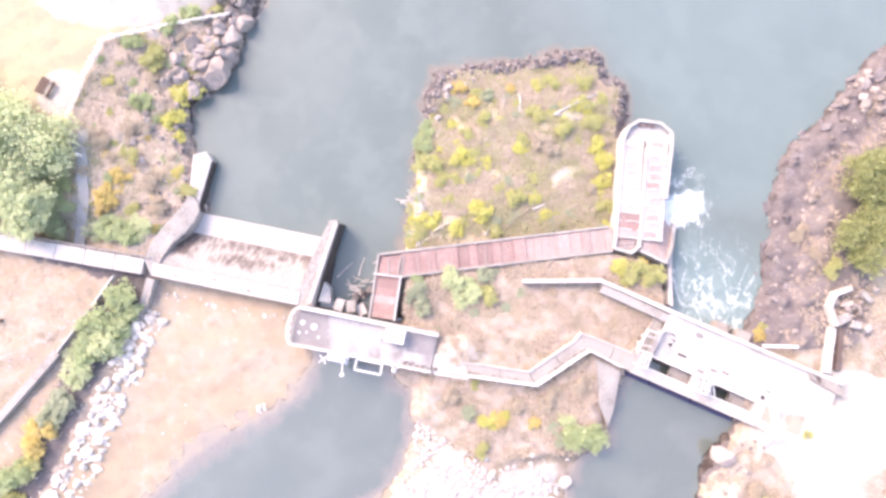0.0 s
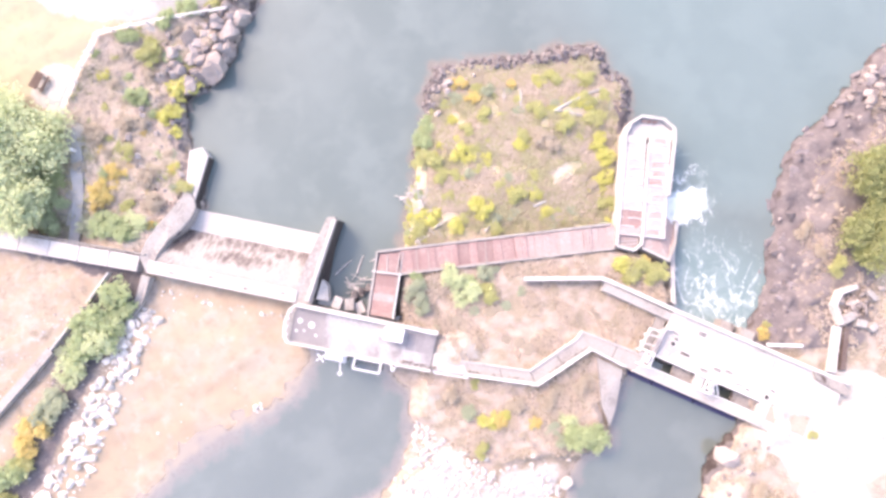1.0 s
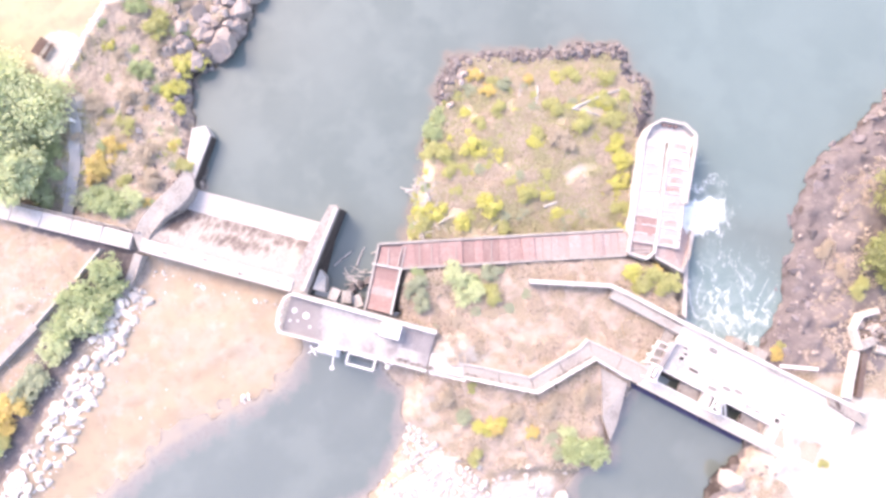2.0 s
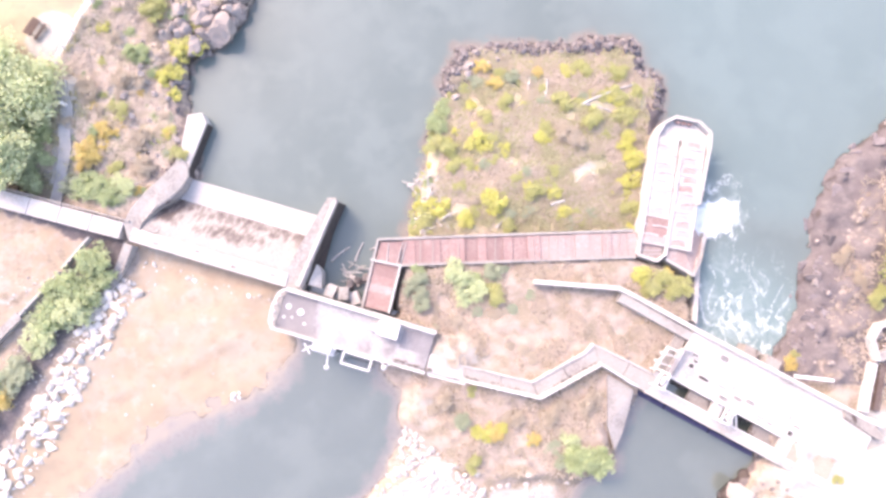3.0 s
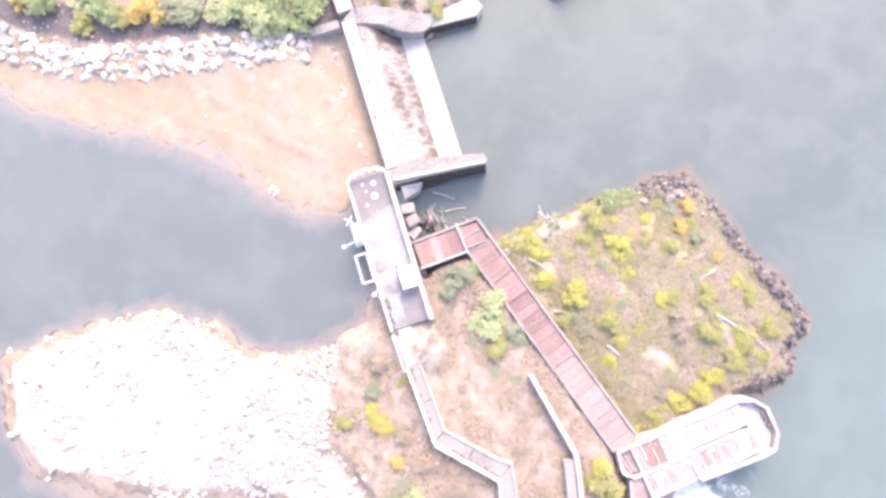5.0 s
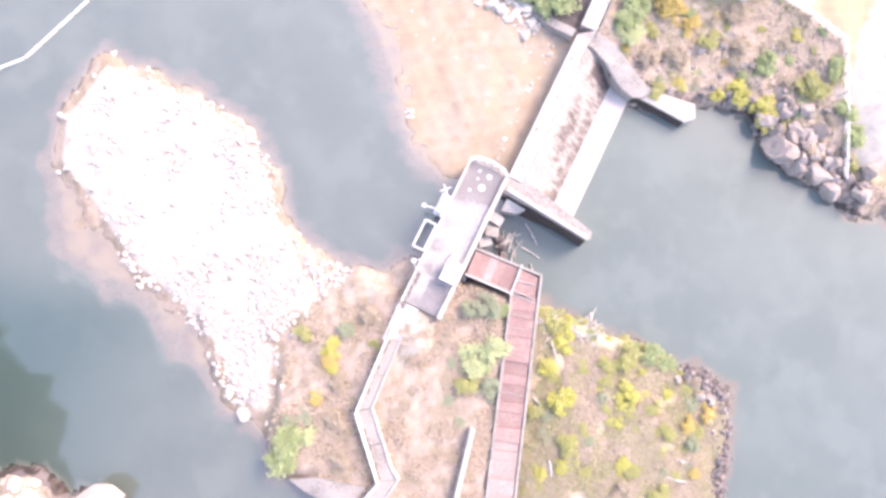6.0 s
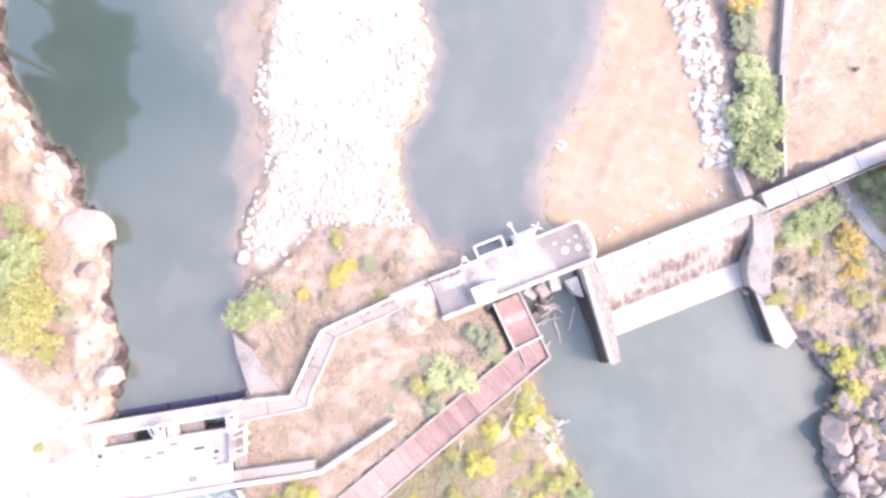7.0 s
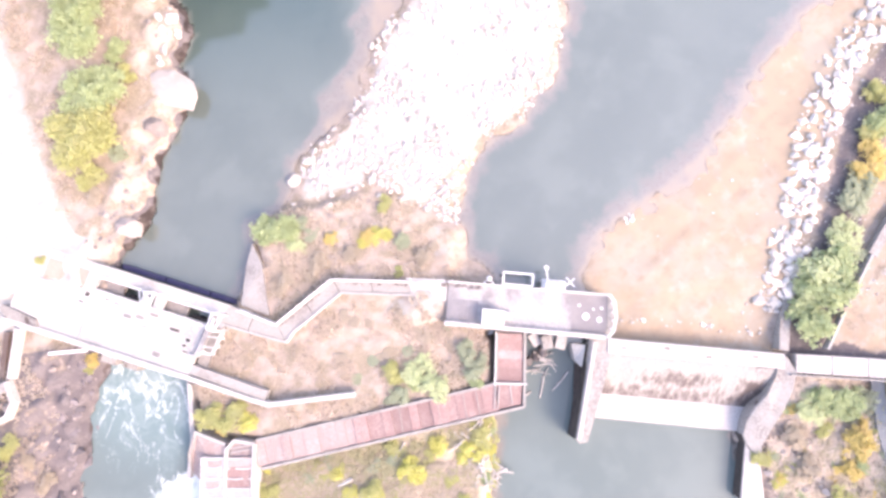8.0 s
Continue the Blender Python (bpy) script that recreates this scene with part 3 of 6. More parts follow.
def chute_material():
    """Bleached concrete with brown streaks that run down the fall."""
    m, N, L, p = nodes_of("streaked_concrete")
    where = N.new("ShaderNodeNewGeometry").outputs["Position"]
    turn = N.new("ShaderNodeVectorRotate")
    turn.rotation_type = "Z_AXIS"
    turn.inputs["Angle"].default_value = radians(13)
    L.new(where, turn.inputs["Vector"])
    streak = value_noise(N, L, turn.outputs[0], 1.1, 5, 0.65, (1.6, 0.45, 1.0))
    crumb = value_noise(N, L, turn.outputs[0], 2.2, 4, 0.6, (1.3, 0.7, 1.0))
    grain = value_noise(N, L, where, 6, 4)
    col = mixed(N, L, ramp(N, L, grain, 0.4, 0.7), (0.245, 0.220, 0.210), (0.285, 0.260, 0.249))
    much = sum_of(N, L, streak, 2.6, sum_of(N, L, crumb, 0.7, attribute(N, "stain")))
    col = mixed(N, L, ramp(N, L, much, 2.0, 2.45), col, (0.152, 0.126, 0.122))
    col = mixed(N, L, ramp(N, L, much, 2.4, 2.85), col, (0.080, 0.061, 0.059))
    L.new(col, p.inputs["Base Color"])
    p.inputs["Roughness"].default_value = 0.85
    bumped(N, L, p, crumb, 0.6, 0.08)
    return m


def build_weir():
    top = thing("spillway", "broad concrete spillway with a stained chute and clean sill", "weir", at=(-21, 6, 0))
    bm = bmesh.new()                                  # crest with the walkway
    prism(bm, [weir_at(-0.4, 0), weir_at(15.4, 0), weir_at(15.4, 1.35), weir_at(-0.4, 1.35)], -1.5, 3.0, 0.05)
    under("crest", bm, CONCRETE_WHITE, top, "bleached concrete crest")
    bm = bmesh.new()                                  # the chute: a rounded fall with uneven broken concrete
    na, nb = 72, 30
    rows, stains = [], []
    for j in range(nb + 1):
        s = j / nb
        b = 1.352 + 4.0 * s
        row = []
        for i in range(na + 1):
            a = -0.2 + 16.9 * i / na
            z = 0.42 + 2.36 * (1 - s ** 1.5) ** 1.25
            p = weir_at(a, b)
            rough = noise.noise(Vector((a * 0.9, b * 0.35, 3.1))) * 0.10 + noise.noise(Vector((a * 2.3, b * 1.1, 7))) * 0.06
            row.append(bm.verts.new((p.x, p.y, z + rough * math.sin(math.pi * min(1, s * 1.02)) ** 0.5)))
            # a darker band along the sill, a brown corner by the wing wall, broken flecks between
            band = math.exp(-((s - 0.93) / 0.30) ** 2) * (0.75 + 0.5 * noise.noise(Vector((a * 0.5, 0, 5))))
            corner = math.exp(-((a - 1.7) / 1.4) ** 2) * min(1, max(0, (s - 0.18) * 4))
            flecks = 0.92 * math.exp(-((a - 8.5) / 4.2) ** 2) * math.exp(-((s - 0.5) / 0.26) ** 2)
            stains.append(max(band, 1.25 * corner, flecks))
        rows.append(row)
    for j in range(nb):
        for i in range(na):
            bm.faces.new((rows[j][i], rows[j][i + 1], rows[j + 1][i + 1], rows[j + 1][i]))
    chute = under("chute", bm, chute_material(), top, "brown-stained rough concrete chute")
    paint(chute.data, "stain", stains)
    chute.data.polygons.foreach_set("use_smooth", [True] * len(chute.data.polygons))
    for k in range(4):                                # flat sill in four slabs
        a0, a1 = 0.9 + k * 3.95, 0.9 + (k + 1) * 3.95 - 0.008
        bm = bmesh.new()
        prism(bm, [weir_at(a0, 5.2), weir_at(a1, 5.2), weir_at(a1 + (0.3 if k == 3 else 0), 7.65), weir_at(a0, 7.65)], -1.8, 0.40, 0.004)
        under("sill_slab", bm, CONCRETE_WHITE, top)
    bm = bmesh.new()                                  # low block where the chute meets the curved pier
    prism(bm, [weir_at(0.6, 1.4), weir_at(1.9, 1.4), weir_at(2.1, 1.8), weir_at(1.8, 2.2), weir_at(0.9, 2.15)], 0.3, [2.88, 2.86, 2.72, 2.62, 2.66], 0.06)
    under("ledge", bm, CONCRETE, top, "eroded concrete ledge")
    for a, b in ((2.2, 0.5), (6.3, 0.9), (10.1, 0.45), (13.9, 0.75)):
        bm = bmesh.new()
        box(bm, (*weir_at(a, b), 3.02), (0.5, 0.24, 0.05), -13 + 8 * b)
        under("patch", bm, CONCRETE_DIRTY, top)
    return top


def build_pier_west():
    top = thing("curved_pier", "pale concrete wing wall curving from the walkway to the river", "retaining wall", at=(-27, 12, 0))
    inner = [(-29.79, 6.2), (-29.36, 7.61), (-28.48, 9.17), (-27.4, 10.25), (-26.56, 11.43), (-26.09, 12.7), (-26.24, 13.54)]
    outer = [(-27.23, 15.59), (-27.51, 13.91), (-28.49, 12.38), (-29.77, 10.69), (-30.72, 9.03), (-31.2, 7.5), (-30.59, 6.0)]
    bm = bmesh.new()
    prism(bm, inner + outer, -2, [3.02, 2.9, 2.5, 2.05, 1.7, 1.5, 1.42, 1.5, 1.65, 2.1, 2.45, 2.8, 3.0, 3.02], 0.05)
    under("curved_wall", bm, CONCRETE, top)
    bm = bmesh.new()
    prism(bm, [(-26.19, 13.56), (-24.83, 18.28), (-25.45, 19.31), (-26.88, 18.99), (-27.16, 15.62)], -2, [1.4, 1.4, 1.4, 1.42, 1.48], 0.05)
    under("end_wall", bm, CONCRETE_WHITE, top, "bleached end wall")
    bm = bmesh.new()                                  # brown-stained face towards the chute
    strip(bm, inner[:-3], 0.03, -0.06, -1.0, [2.85, 2.75, 2.35, 1.9, 1.9, 2.35, 2.75, 2.85])
    under("stained_face", bm, CONCRETE_DIRTY, top, "brown-stained inner face")
    bm = bmesh.new()                                  # river face: wet and shade put into one dark colour
    strip(bm, [(-26.09, 12.7), (-26.24, 13.54), (-24.83, 18.28)], 0.02, -0.07, -1.8, [1.3, 1.25, 1.2, 1.2, 1.25, 1.3])
    under("wet_face", bm, CONCRETE_DARK, top, "lower face coloured dark for wet and shade")


def build_pier_east():
    top = thing("tapered_pier", "long tapered concrete pier with one side darkened for wet and shade", "pier", at=(-13, 6, 0))
    bm = bmesh.new()
    prism(bm, [(-15.4, 2.3), (-13.5, 2.05), (-12.6, 5.2), (-10.75, 10.7), (-11.0, 11.15), (-11.75, 11.1), (-14.2, 6.0), (-15.35, 3.3)], -2, 2.9, 0.06)
    under("wall", bm, CONCRETE, top)
    bm = bmesh.new()                                  # narrow raised ridge on its east side
    strip(bm, [(-13.95, 2.4), (-12.95, 5.3), (-11.05, 10.8)], 0.12, -0.28, 2.89, 3.12, 0.04)
    under("ridge", bm, CONCRETE_WHITE, top, "bleached ridge")
    bm = bmesh.new()                                  # battered east side, its shade put into the dark wet colour
    quad = [(-13.45, 2.6, 2.6), (-10.7, 10.75, 2.6), (-10.35, 11.0, -1.5), (-12.0, 2.9, -1.5), (-13.6, 2.6, -1.5), (-10.9, 11.0, -1.5)]
    v = [bm.verts.new(p) for p in quad]
    for f in ((0, 1, 2, 3), (0, 3, 4), (1, 5, 2), (3, 2, 5, 4)):
        bm.faces.new([v[i] for i in f])
    bmesh.ops.recalc_face_normals(bm, faces=bm.faces)
    under("wet_side", bm, CONCRETE_DARK, top, "battered side coloured dark for wet and shade")
    bm = bmesh.new()
    prism(bm, [(-13.1, 2.6), (-11.9, 2.3), (-12.0, 3.9), (-12.5, 4.6)], -1, [2.5, 2.0, 1.6, 2.2], 0.04)
    under("buttress", bm, CONCRETE_WHITE, top, "pale broken buttress")
    for k, (a, b, c) in enumerate(((-11.0, 2.1, 1.3), (-9.7, 1.9, 1.5), (-8.7, 1.5, 1.0))):
        bm = bmesh.new()
        box(bm, (a, b, c), (1.0, 1.3, 1.1), -20 + 22 * k, bevel=0.07)
        under("footing_block", bm, CONCRETE_WHITE if k != 1 else CONCRETE, top)


def build_west_walk():
    """A concrete walkway of slabs that runs west from the weir."""
    top = thing("concrete_walkway", "narrow pale concrete walkway of long slabs on the bank", "walkway", at=(-38, 8, 2.9))
    path = [(-31.3, 6.75), (-46.4, 9.8), (-75, 15.6)]
    for k in range(14):
        p = along(path, 0.05, 0.0)
        i = k * 63
        a, b = p[i], p[min(i + 62, len(p) - 1)]
        d = Vector((b[0] - a[0], b[1] - a[1])).normalized()
        n = Vector((-d.y, d.x)) * 0.83
        bm = bmesh.new()
        prism(bm, [(a[0] - n.x, a[1] - n.y), (b[0] - n.x, b[1] - n.y), (b[0] + n.x, b[1] + n.y), (a[0] + n.x, a[1] + n.y)], 1.5, 3.0 + 0.005 * (k % 3), 0.02)
        under("slab", bm, CONCRETE_WHITE, top)
    bm = bmesh.new()
    strip(bm, [(-30.6, 7.62), (-46.3, 10.78), (-60, 13.56)], 0.0, -0.13, 2.4, 3.14)
    under("kerb", bm, CONCRETE, top, "grey kerb")


def build_cutoff_wall():
    """The low wall that runs upstream from the walkway between the rocks and the bushes."""
    ob = thing("training_wall", "low pale concrete wall running upstream beside the bushes", "retaining wall", at=(-31.5, 3, 2))
    bm = bmesh.new()
    strip(bm, [(-30.6, 5.5), (-31.3, 3.2), (-32.6, 0.9)], 0.45, -0.45, 1.2, [2.8, 2.6, 2.2, 2.2, 2.6, 2.8], 0.05)
    under("wall", bm, CONCRETE, ob)
    bm = bmesh.new()
    strip(bm, [(-34.4, 5.9), (-35.6, 4.2), (-36.6, 2.8)], 0.1, -0.1, 2.2, 3.0)
    under("side_wall", bm, CONCRETE_WHITE, ob, "thin bleached wall")


build_weir()
build_pier_west()
build_pier_east()
build_west_walk()
build_cutoff_wall()


# ---------------------------------------------------------------- railings
def railing(top, path, z, rail_material=WHITE_STEEL, high=1.05, gap=1.6, heavy=0.05, levels=(1.0, 0.5)):
    """Posts, and one rail a stretch and level, under a thing."""
    for p, q in zip(path, path[1:]):
        for share in levels:
            bm = bmesh.new()
            bar(bm, (*p, z + high * share), (*q, z + high * share), heavy, heavy)
            under("rail", bm, rail_material, top)
    for x, y, turn in along(path, gap):
        bm = bmesh.new()
        box(bm, (x, y, z + high / 2), (heavy, heavy, high), turn)
        post = under("post", bm, rail_material, top)
        bm = bmesh.new()
        box(bm, (x, y, z + 0.012), (heavy * 2.6, heavy * 2.6, 0.024), turn)
        part("base_plate", bm, rail_material, post)


def deck_at(a, b):
    return Vector((-15.25, 2.2)) + U * a - V * b


# ---------------------------------------------------------------- intake platform
def build_platform():
    top = thing("intake_platform", "grey concrete intake platform with white edge beams", "platform", at=(-8, -1, 0))
    bm = bmesh.new()
    prism(bm, [deck_at(0.44, -0.2), deck_at(0.44, 3.95), deck_at(-0.05, 3.3), deck_at(-0.3, 1.8), deck_at(-0.05, 0.5)], -1.5, 3.22, 0.04)
    under("rounded_nose", bm, CONCRETE, top, "rounded concrete nose")
    for a0, a1, m in ((0.46, 3.62, CONCRETE_MAUVE), (3.622, 7.418, CONCRETE_GREY), (7.42, 11.418, CONCRETE_GREY), (11.42, 15.1, CONCRETE_GREY)):
        bm = bmesh.new()
        prism(bm, [deck_at(a0, 0.0), deck_at(a1, 0.0), deck_at(a1, 3.9), deck_at(a0, 3.9)], 2.75 if a0 > 3 else 1.0, 3.3, 0.004)
        under("deck_slab", bm, m, top)
    bm = bmesh.new()
    prism(bm, [deck_at(0.46, -0.2), deck_at(15.2, -0.2), deck_at(15.2, 0.26), deck_at(0.46, 0.26)], 2.7, 3.62, 0.03)
    under("edge_beam", bm, CONCRETE_WHITE, top, "bleached edge beam")
    bm = bmesh.new()
    prism(bm, [deck_at(0.46, 3.72), deck_at(15.2, 3.72), deck_at(15.2, 3.95), deck_at(0.46, 3.95)], 2.7, 3.45, 0.02)
    under("edge_beam", bm, CONCRETE_WHITE, top, "bleached edge beam")
    for a in (1.2, 5.0, 9.0, 13.0):                   # piers below the deck
        bm = bmesh.new()
        prism(bm, [deck_at(a, 0.3), deck_at(a + 0.8, 0.3), deck_at(a + 0.8, 3.6), deck_at(a, 3.6)], -1.5, 2.74)
        under("support_wall", bm, CONCRETE_DIRTY, top)
    bm = bmesh.new()
    prism(bm, [deck_at(0.2, 1.8), deck_at(15, 1.8), deck_at(15, 2.2), deck_at(0.2, 2.2)], -1.5, 2.74)
    under("back_wall", bm, CONCRETE_DARK, top, "dark wall under the deck")
    return top


def build_platform_rails():
    top = thing("platform_railing", "white steel railing along the intake platform", "railing", at=(-8, -1.5, 3.3))
    railing(top, [deck_at(0.5, 3.84), deck_at(7.3, 3.84)], 3.45)
    railing(top, [deck_at(10.2, 3.84), deck_at(15.2, 3.84)], 3.45)
    railing(top, [deck_at(0.5, 0.03), deck_at(15.1, 0.03)], 3.62)
    top = thing("nose_railing", "white curved guard rail round the platform's nose", "railing", at=(-16, 0.5, 3.3))
    railing(top, [deck_at(0.42, 3.84), deck_at(0.0, 3.25), deck_at(-0.22, 1.8), deck_at(0.0, 0.55), deck_at(0.42, 0.03)], 3.22, gap=0.8, heavy=0.09)


def build_access_frame():
    top = thing("landing_frame", "white square steel frame hung over the water at the platform's edge", "steel frame", at=(-7, -4, 3))
    ring = [deck_at(7.4, 4.05), deck_at(10.1, 4.05), deck_at(10.1, 5.15), deck_at(7.4, 5.15)]
    for p, q in zip(ring, ring[1:] + ring[:1]):
        bm = bmesh.new()
        bar(bm, (*p, 3.5), (*q, 3.5), 0.16, 0.16)
        under("frame_bar", bm, WHITE_STEEL, top)
    for x, y in ring:
        bm = bmesh.new()
        box(bm, (x, y, 2.2), (0.12, 0.12, 2.7), -13)
        under("leg", bm, WHITE_STEEL, top)


def hoist_at(a, b):
    return deck_at(a + 0.45, b - 0.12)


def build_hoist():
    """A crank hoist with a hand wheel, motor and cantilever arms, over the intake gate."""
    top = thing("gate_hoist", "white steel gate hoist with a hand wheel beside the platform", "hoist", at=(-10.5, -3.6, 3))
    bm = bmesh.new()
    prism(bm, [hoist_at(3.9, 3.96), hoist_at(6.1, 3.96), hoist_at(6.1, 4.95), hoist_at(3.9, 4.95)], 3.2, 3.36, 0.02)
    under("base_plate", bm, WHITE_STEEL, top)
    bm = bmesh.new()
    box(bm, (*hoist_at(5.4, 4.4), 3.75), (0.9, 0.6, 0.75), -13, bevel=0.08)
    under("gear_box", bm, WHITE_STEEL, top)
    bm = bmesh.new()
    tube(bm, (*hoist_at(4.4, 4.4), 3.7), (*hoist_at(5.0, 4.4), 3.7), 0.28, sides=14)
    under("motor", bm, WHITE_STEEL, top)
    for a, b, r in ((5.85, 5.95, 0.22),):
        m = hoist_at(a, b)
        bm = bmesh.new()
        bmesh.ops.create_circle(bm, segments=16, radius=r, matrix=Matrix.Translation((*m, 4.0)))
        ring = bmesh.ops.extrude_edge_only(bm, edges=bm.edges[:])["geom"]
        bmesh.ops.scale(bm, vec=(0.72, 0.72, 1), space=Matrix.Translation((-m.x, -m.y, 0)), verts=[g for g in ring if isinstance(g, bmesh.types.BMVert)])
        bmesh.ops.solidify(bm, geom=bm.faces[:], thickness=0.08)
        wheel = under("hand_wheel", bm, WHITE_STEEL, top)
        for k in range(3):
            w = k * math.pi / 3
            bm = bmesh.new()
            bar(bm, (m.x - r * math.cos(w), m.y - r * math.sin(w), 4.0), (m.x + r * math.cos(w), m.y + r * math.sin(w), 4.0), 0.06)
            part("spoke", bm, WHITE_STEEL, wheel)
    for a, b, a2, b2 in ((5.6, 4.6, 5.85, 5.95), (4.4, 4.5, 3.5, 4.75), (3.95, 4.45, 3.25, 5.2), (3.2, 4.45, 4.0, 5.2)):
        bm = bmesh.new()
        bar(bm, (*hoist_at(a, b), 3.85), (*hoist_at(a2, b2), 3.9), 0.1)
        under("arm", bm, WHITE_STEEL, top)
    for a in (4.0, 6.0):
        bm = bmesh.new()
        box(bm, (*hoist_at(a, 4.8), 2.1), (0.14, 0.14, 2.4), -13)
        under("guide_post", bm, WHITE_STEEL, top)


def build_side_hoist():
    top = thing("screw_stem", "small white screw stem and bracket on the platform edge", "hoist", at=(-4.6, -4.7, 3))
    c = deck_at(11.4, 4.45)
    bm = bmesh.new()
    tube(bm, (*c, 2.2), (*c, 4.5), 0.06)
    under("stem", bm, WHITE_STEEL, top)
    bm = bmesh.new()
    tube(bm, (*c, 3.5), (*c, 3.8), 0.26, 0.16, 12)
    under("cap", bm, WHITE_STEEL, top)
    for a in (10.9, 11.9):
        bm = bmesh.new()
        bar(bm, (*c, 3.4), (*deck_at(a, 3.95), 3.3), 0.1)
        under("bracket", bm, WHITE_STEEL, top)


def build_platform_things():
    for a, b, r in ((1.1, 1.55, 0.27), (2.35, 1.75, 0.33)):
        top = thing("manhole_cover", "round white lid on the platform deck", "lid", "lids on the platform", (*deck_at(a, b), 3.3))
        bm = bmesh.new()
        tube(bm, (*deck_at(a, b), 3.302), (*deck_at(a, b), 3.36), r, r * 0.94, 18)
        under("lid", bm, WHITE_STEEL, top)
        bm = bmesh.new()
        bar(bm, (*deck_at(a - 0.1, b), 3.39), (*deck_at(a + 0.1, b), 3.39), 0.04)
        under("handle", bm, WHITE_STEEL, top)
    for a, b, s in ((0.95, 2.6, 0.13), (1.7, 2.45, 0.1), (3.0, 2.7, 0.12)):
        top = thing("bolt_plate", "small pale bolt plate on the platform deck", "plate", "plates on the platform", (*deck_at(a, b), 3.3))
        bm = bmesh.new()
        box(bm, (*deck_at(a, b), 3.315), (s * 2, s * 2, 0.03), -13, bevel=0.006)
        under("plate", bm, WHITE_STEEL, top)
        bm = bmesh.new()
        tube(bm, (*deck_at(a, b), 3.33), (*deck_at(a, b), 3.4), s * 0.4, sides=6)
        under("bolt", bm, GREY_STEEL, top)
    top = thing("control_cabinet", "white metal control cabinet standing on the platform", "cabinet", at=(*deck_at(10.9, 1.0), 3.3))
    bm = bmesh.new()
    prism(bm, [deck_at(9.9, 0.3), deck_at(11.75, 0.3), deck_at(11.75, 1.55), deck_at(9.9, 1.55)], 3.3, 4.3, 0.04)
    under("body", bm, WHITE_STEEL, top)
    bm = bmesh.new()
    prism(bm, [deck_at(9.82, 0.24), deck_at(11.83, 0.24), deck_at(11.83, 1.63), deck_at(9.82, 1.63)], 4.3, 4.38, 0.02)
    under("lid", bm, WHITE_STEEL, top)
    for a in (10.35, 11.3):
        bm = bmesh.new()
        box(bm, (*deck_at(a, 1.565), 3.8), (0.8, 0.03, 0.85), -13)
        under("door", bm, WHITE_STEEL, top)
    top = thing("grate_box", "white metal step box beside the cabinet", "box", at=(*deck_at(9.5, 1.6), 3.3))
    bm = bmesh.new()
    box(bm, (*deck_at(9.4, 1.2), 3.5), (0.7, 0.6, 0.4), -13, bevel=0.03)
    under("body", bm, WHITE_STEEL, top)
    bm = bmesh.new()
    box(bm, (*deck_at(9.4, 1.2), 3.73), (0.8, 0.7, 0.05), -13, bevel=0.01)
    under("tread", bm, GREY_STEEL, top)
    top = thing("floor_hatch", "grey steel hatch let into the platform deck", "hatch", at=(*deck_at(13.4, 1.6), 3.3))
    for k in range(3):
        bm = bmesh.new()
        prism(bm, [deck_at(12.2 + k * 0.95, 0.5), deck_at(13.1 + k * 0.95, 0.5), deck_at(13.1 + k * 0.95, 2.3), deck_at(12.2 + k * 0.95, 2.3)], 3.302, 3.33, 0.01)
        under("hatch_panel", bm, HATCH_STEEL, top)
    top = thing("debris_heap", "small heap of dark twigs by the platform railing", "debris", at=(*deck_at(13, 3.4), 3.3))
    for k in range(34):
        a, b = rng.uniform(11.4, 15.8), rng.uniform(3.35, 3.7)
        w, l = rng.uniform(0, 3.14), rng.uniform(0.15, 0.4)
        c = deck_at(a, b)
        bm = bmesh.new()
        tube(bm, (c.x - l * math.cos(w), c.y - 0.4 * l * math.sin(w), 3.33), (c.x + l * math.cos(w), c.y + 0.4 * l * math.sin(w), 3.36), 0.025, 0.012, 5)
        under("twig", bm, WOOD_DARK, top)


build_platform()
build_platform_rails()
build_access_frame()
build_hoist()
build_side_hoist()
build_platform_things()

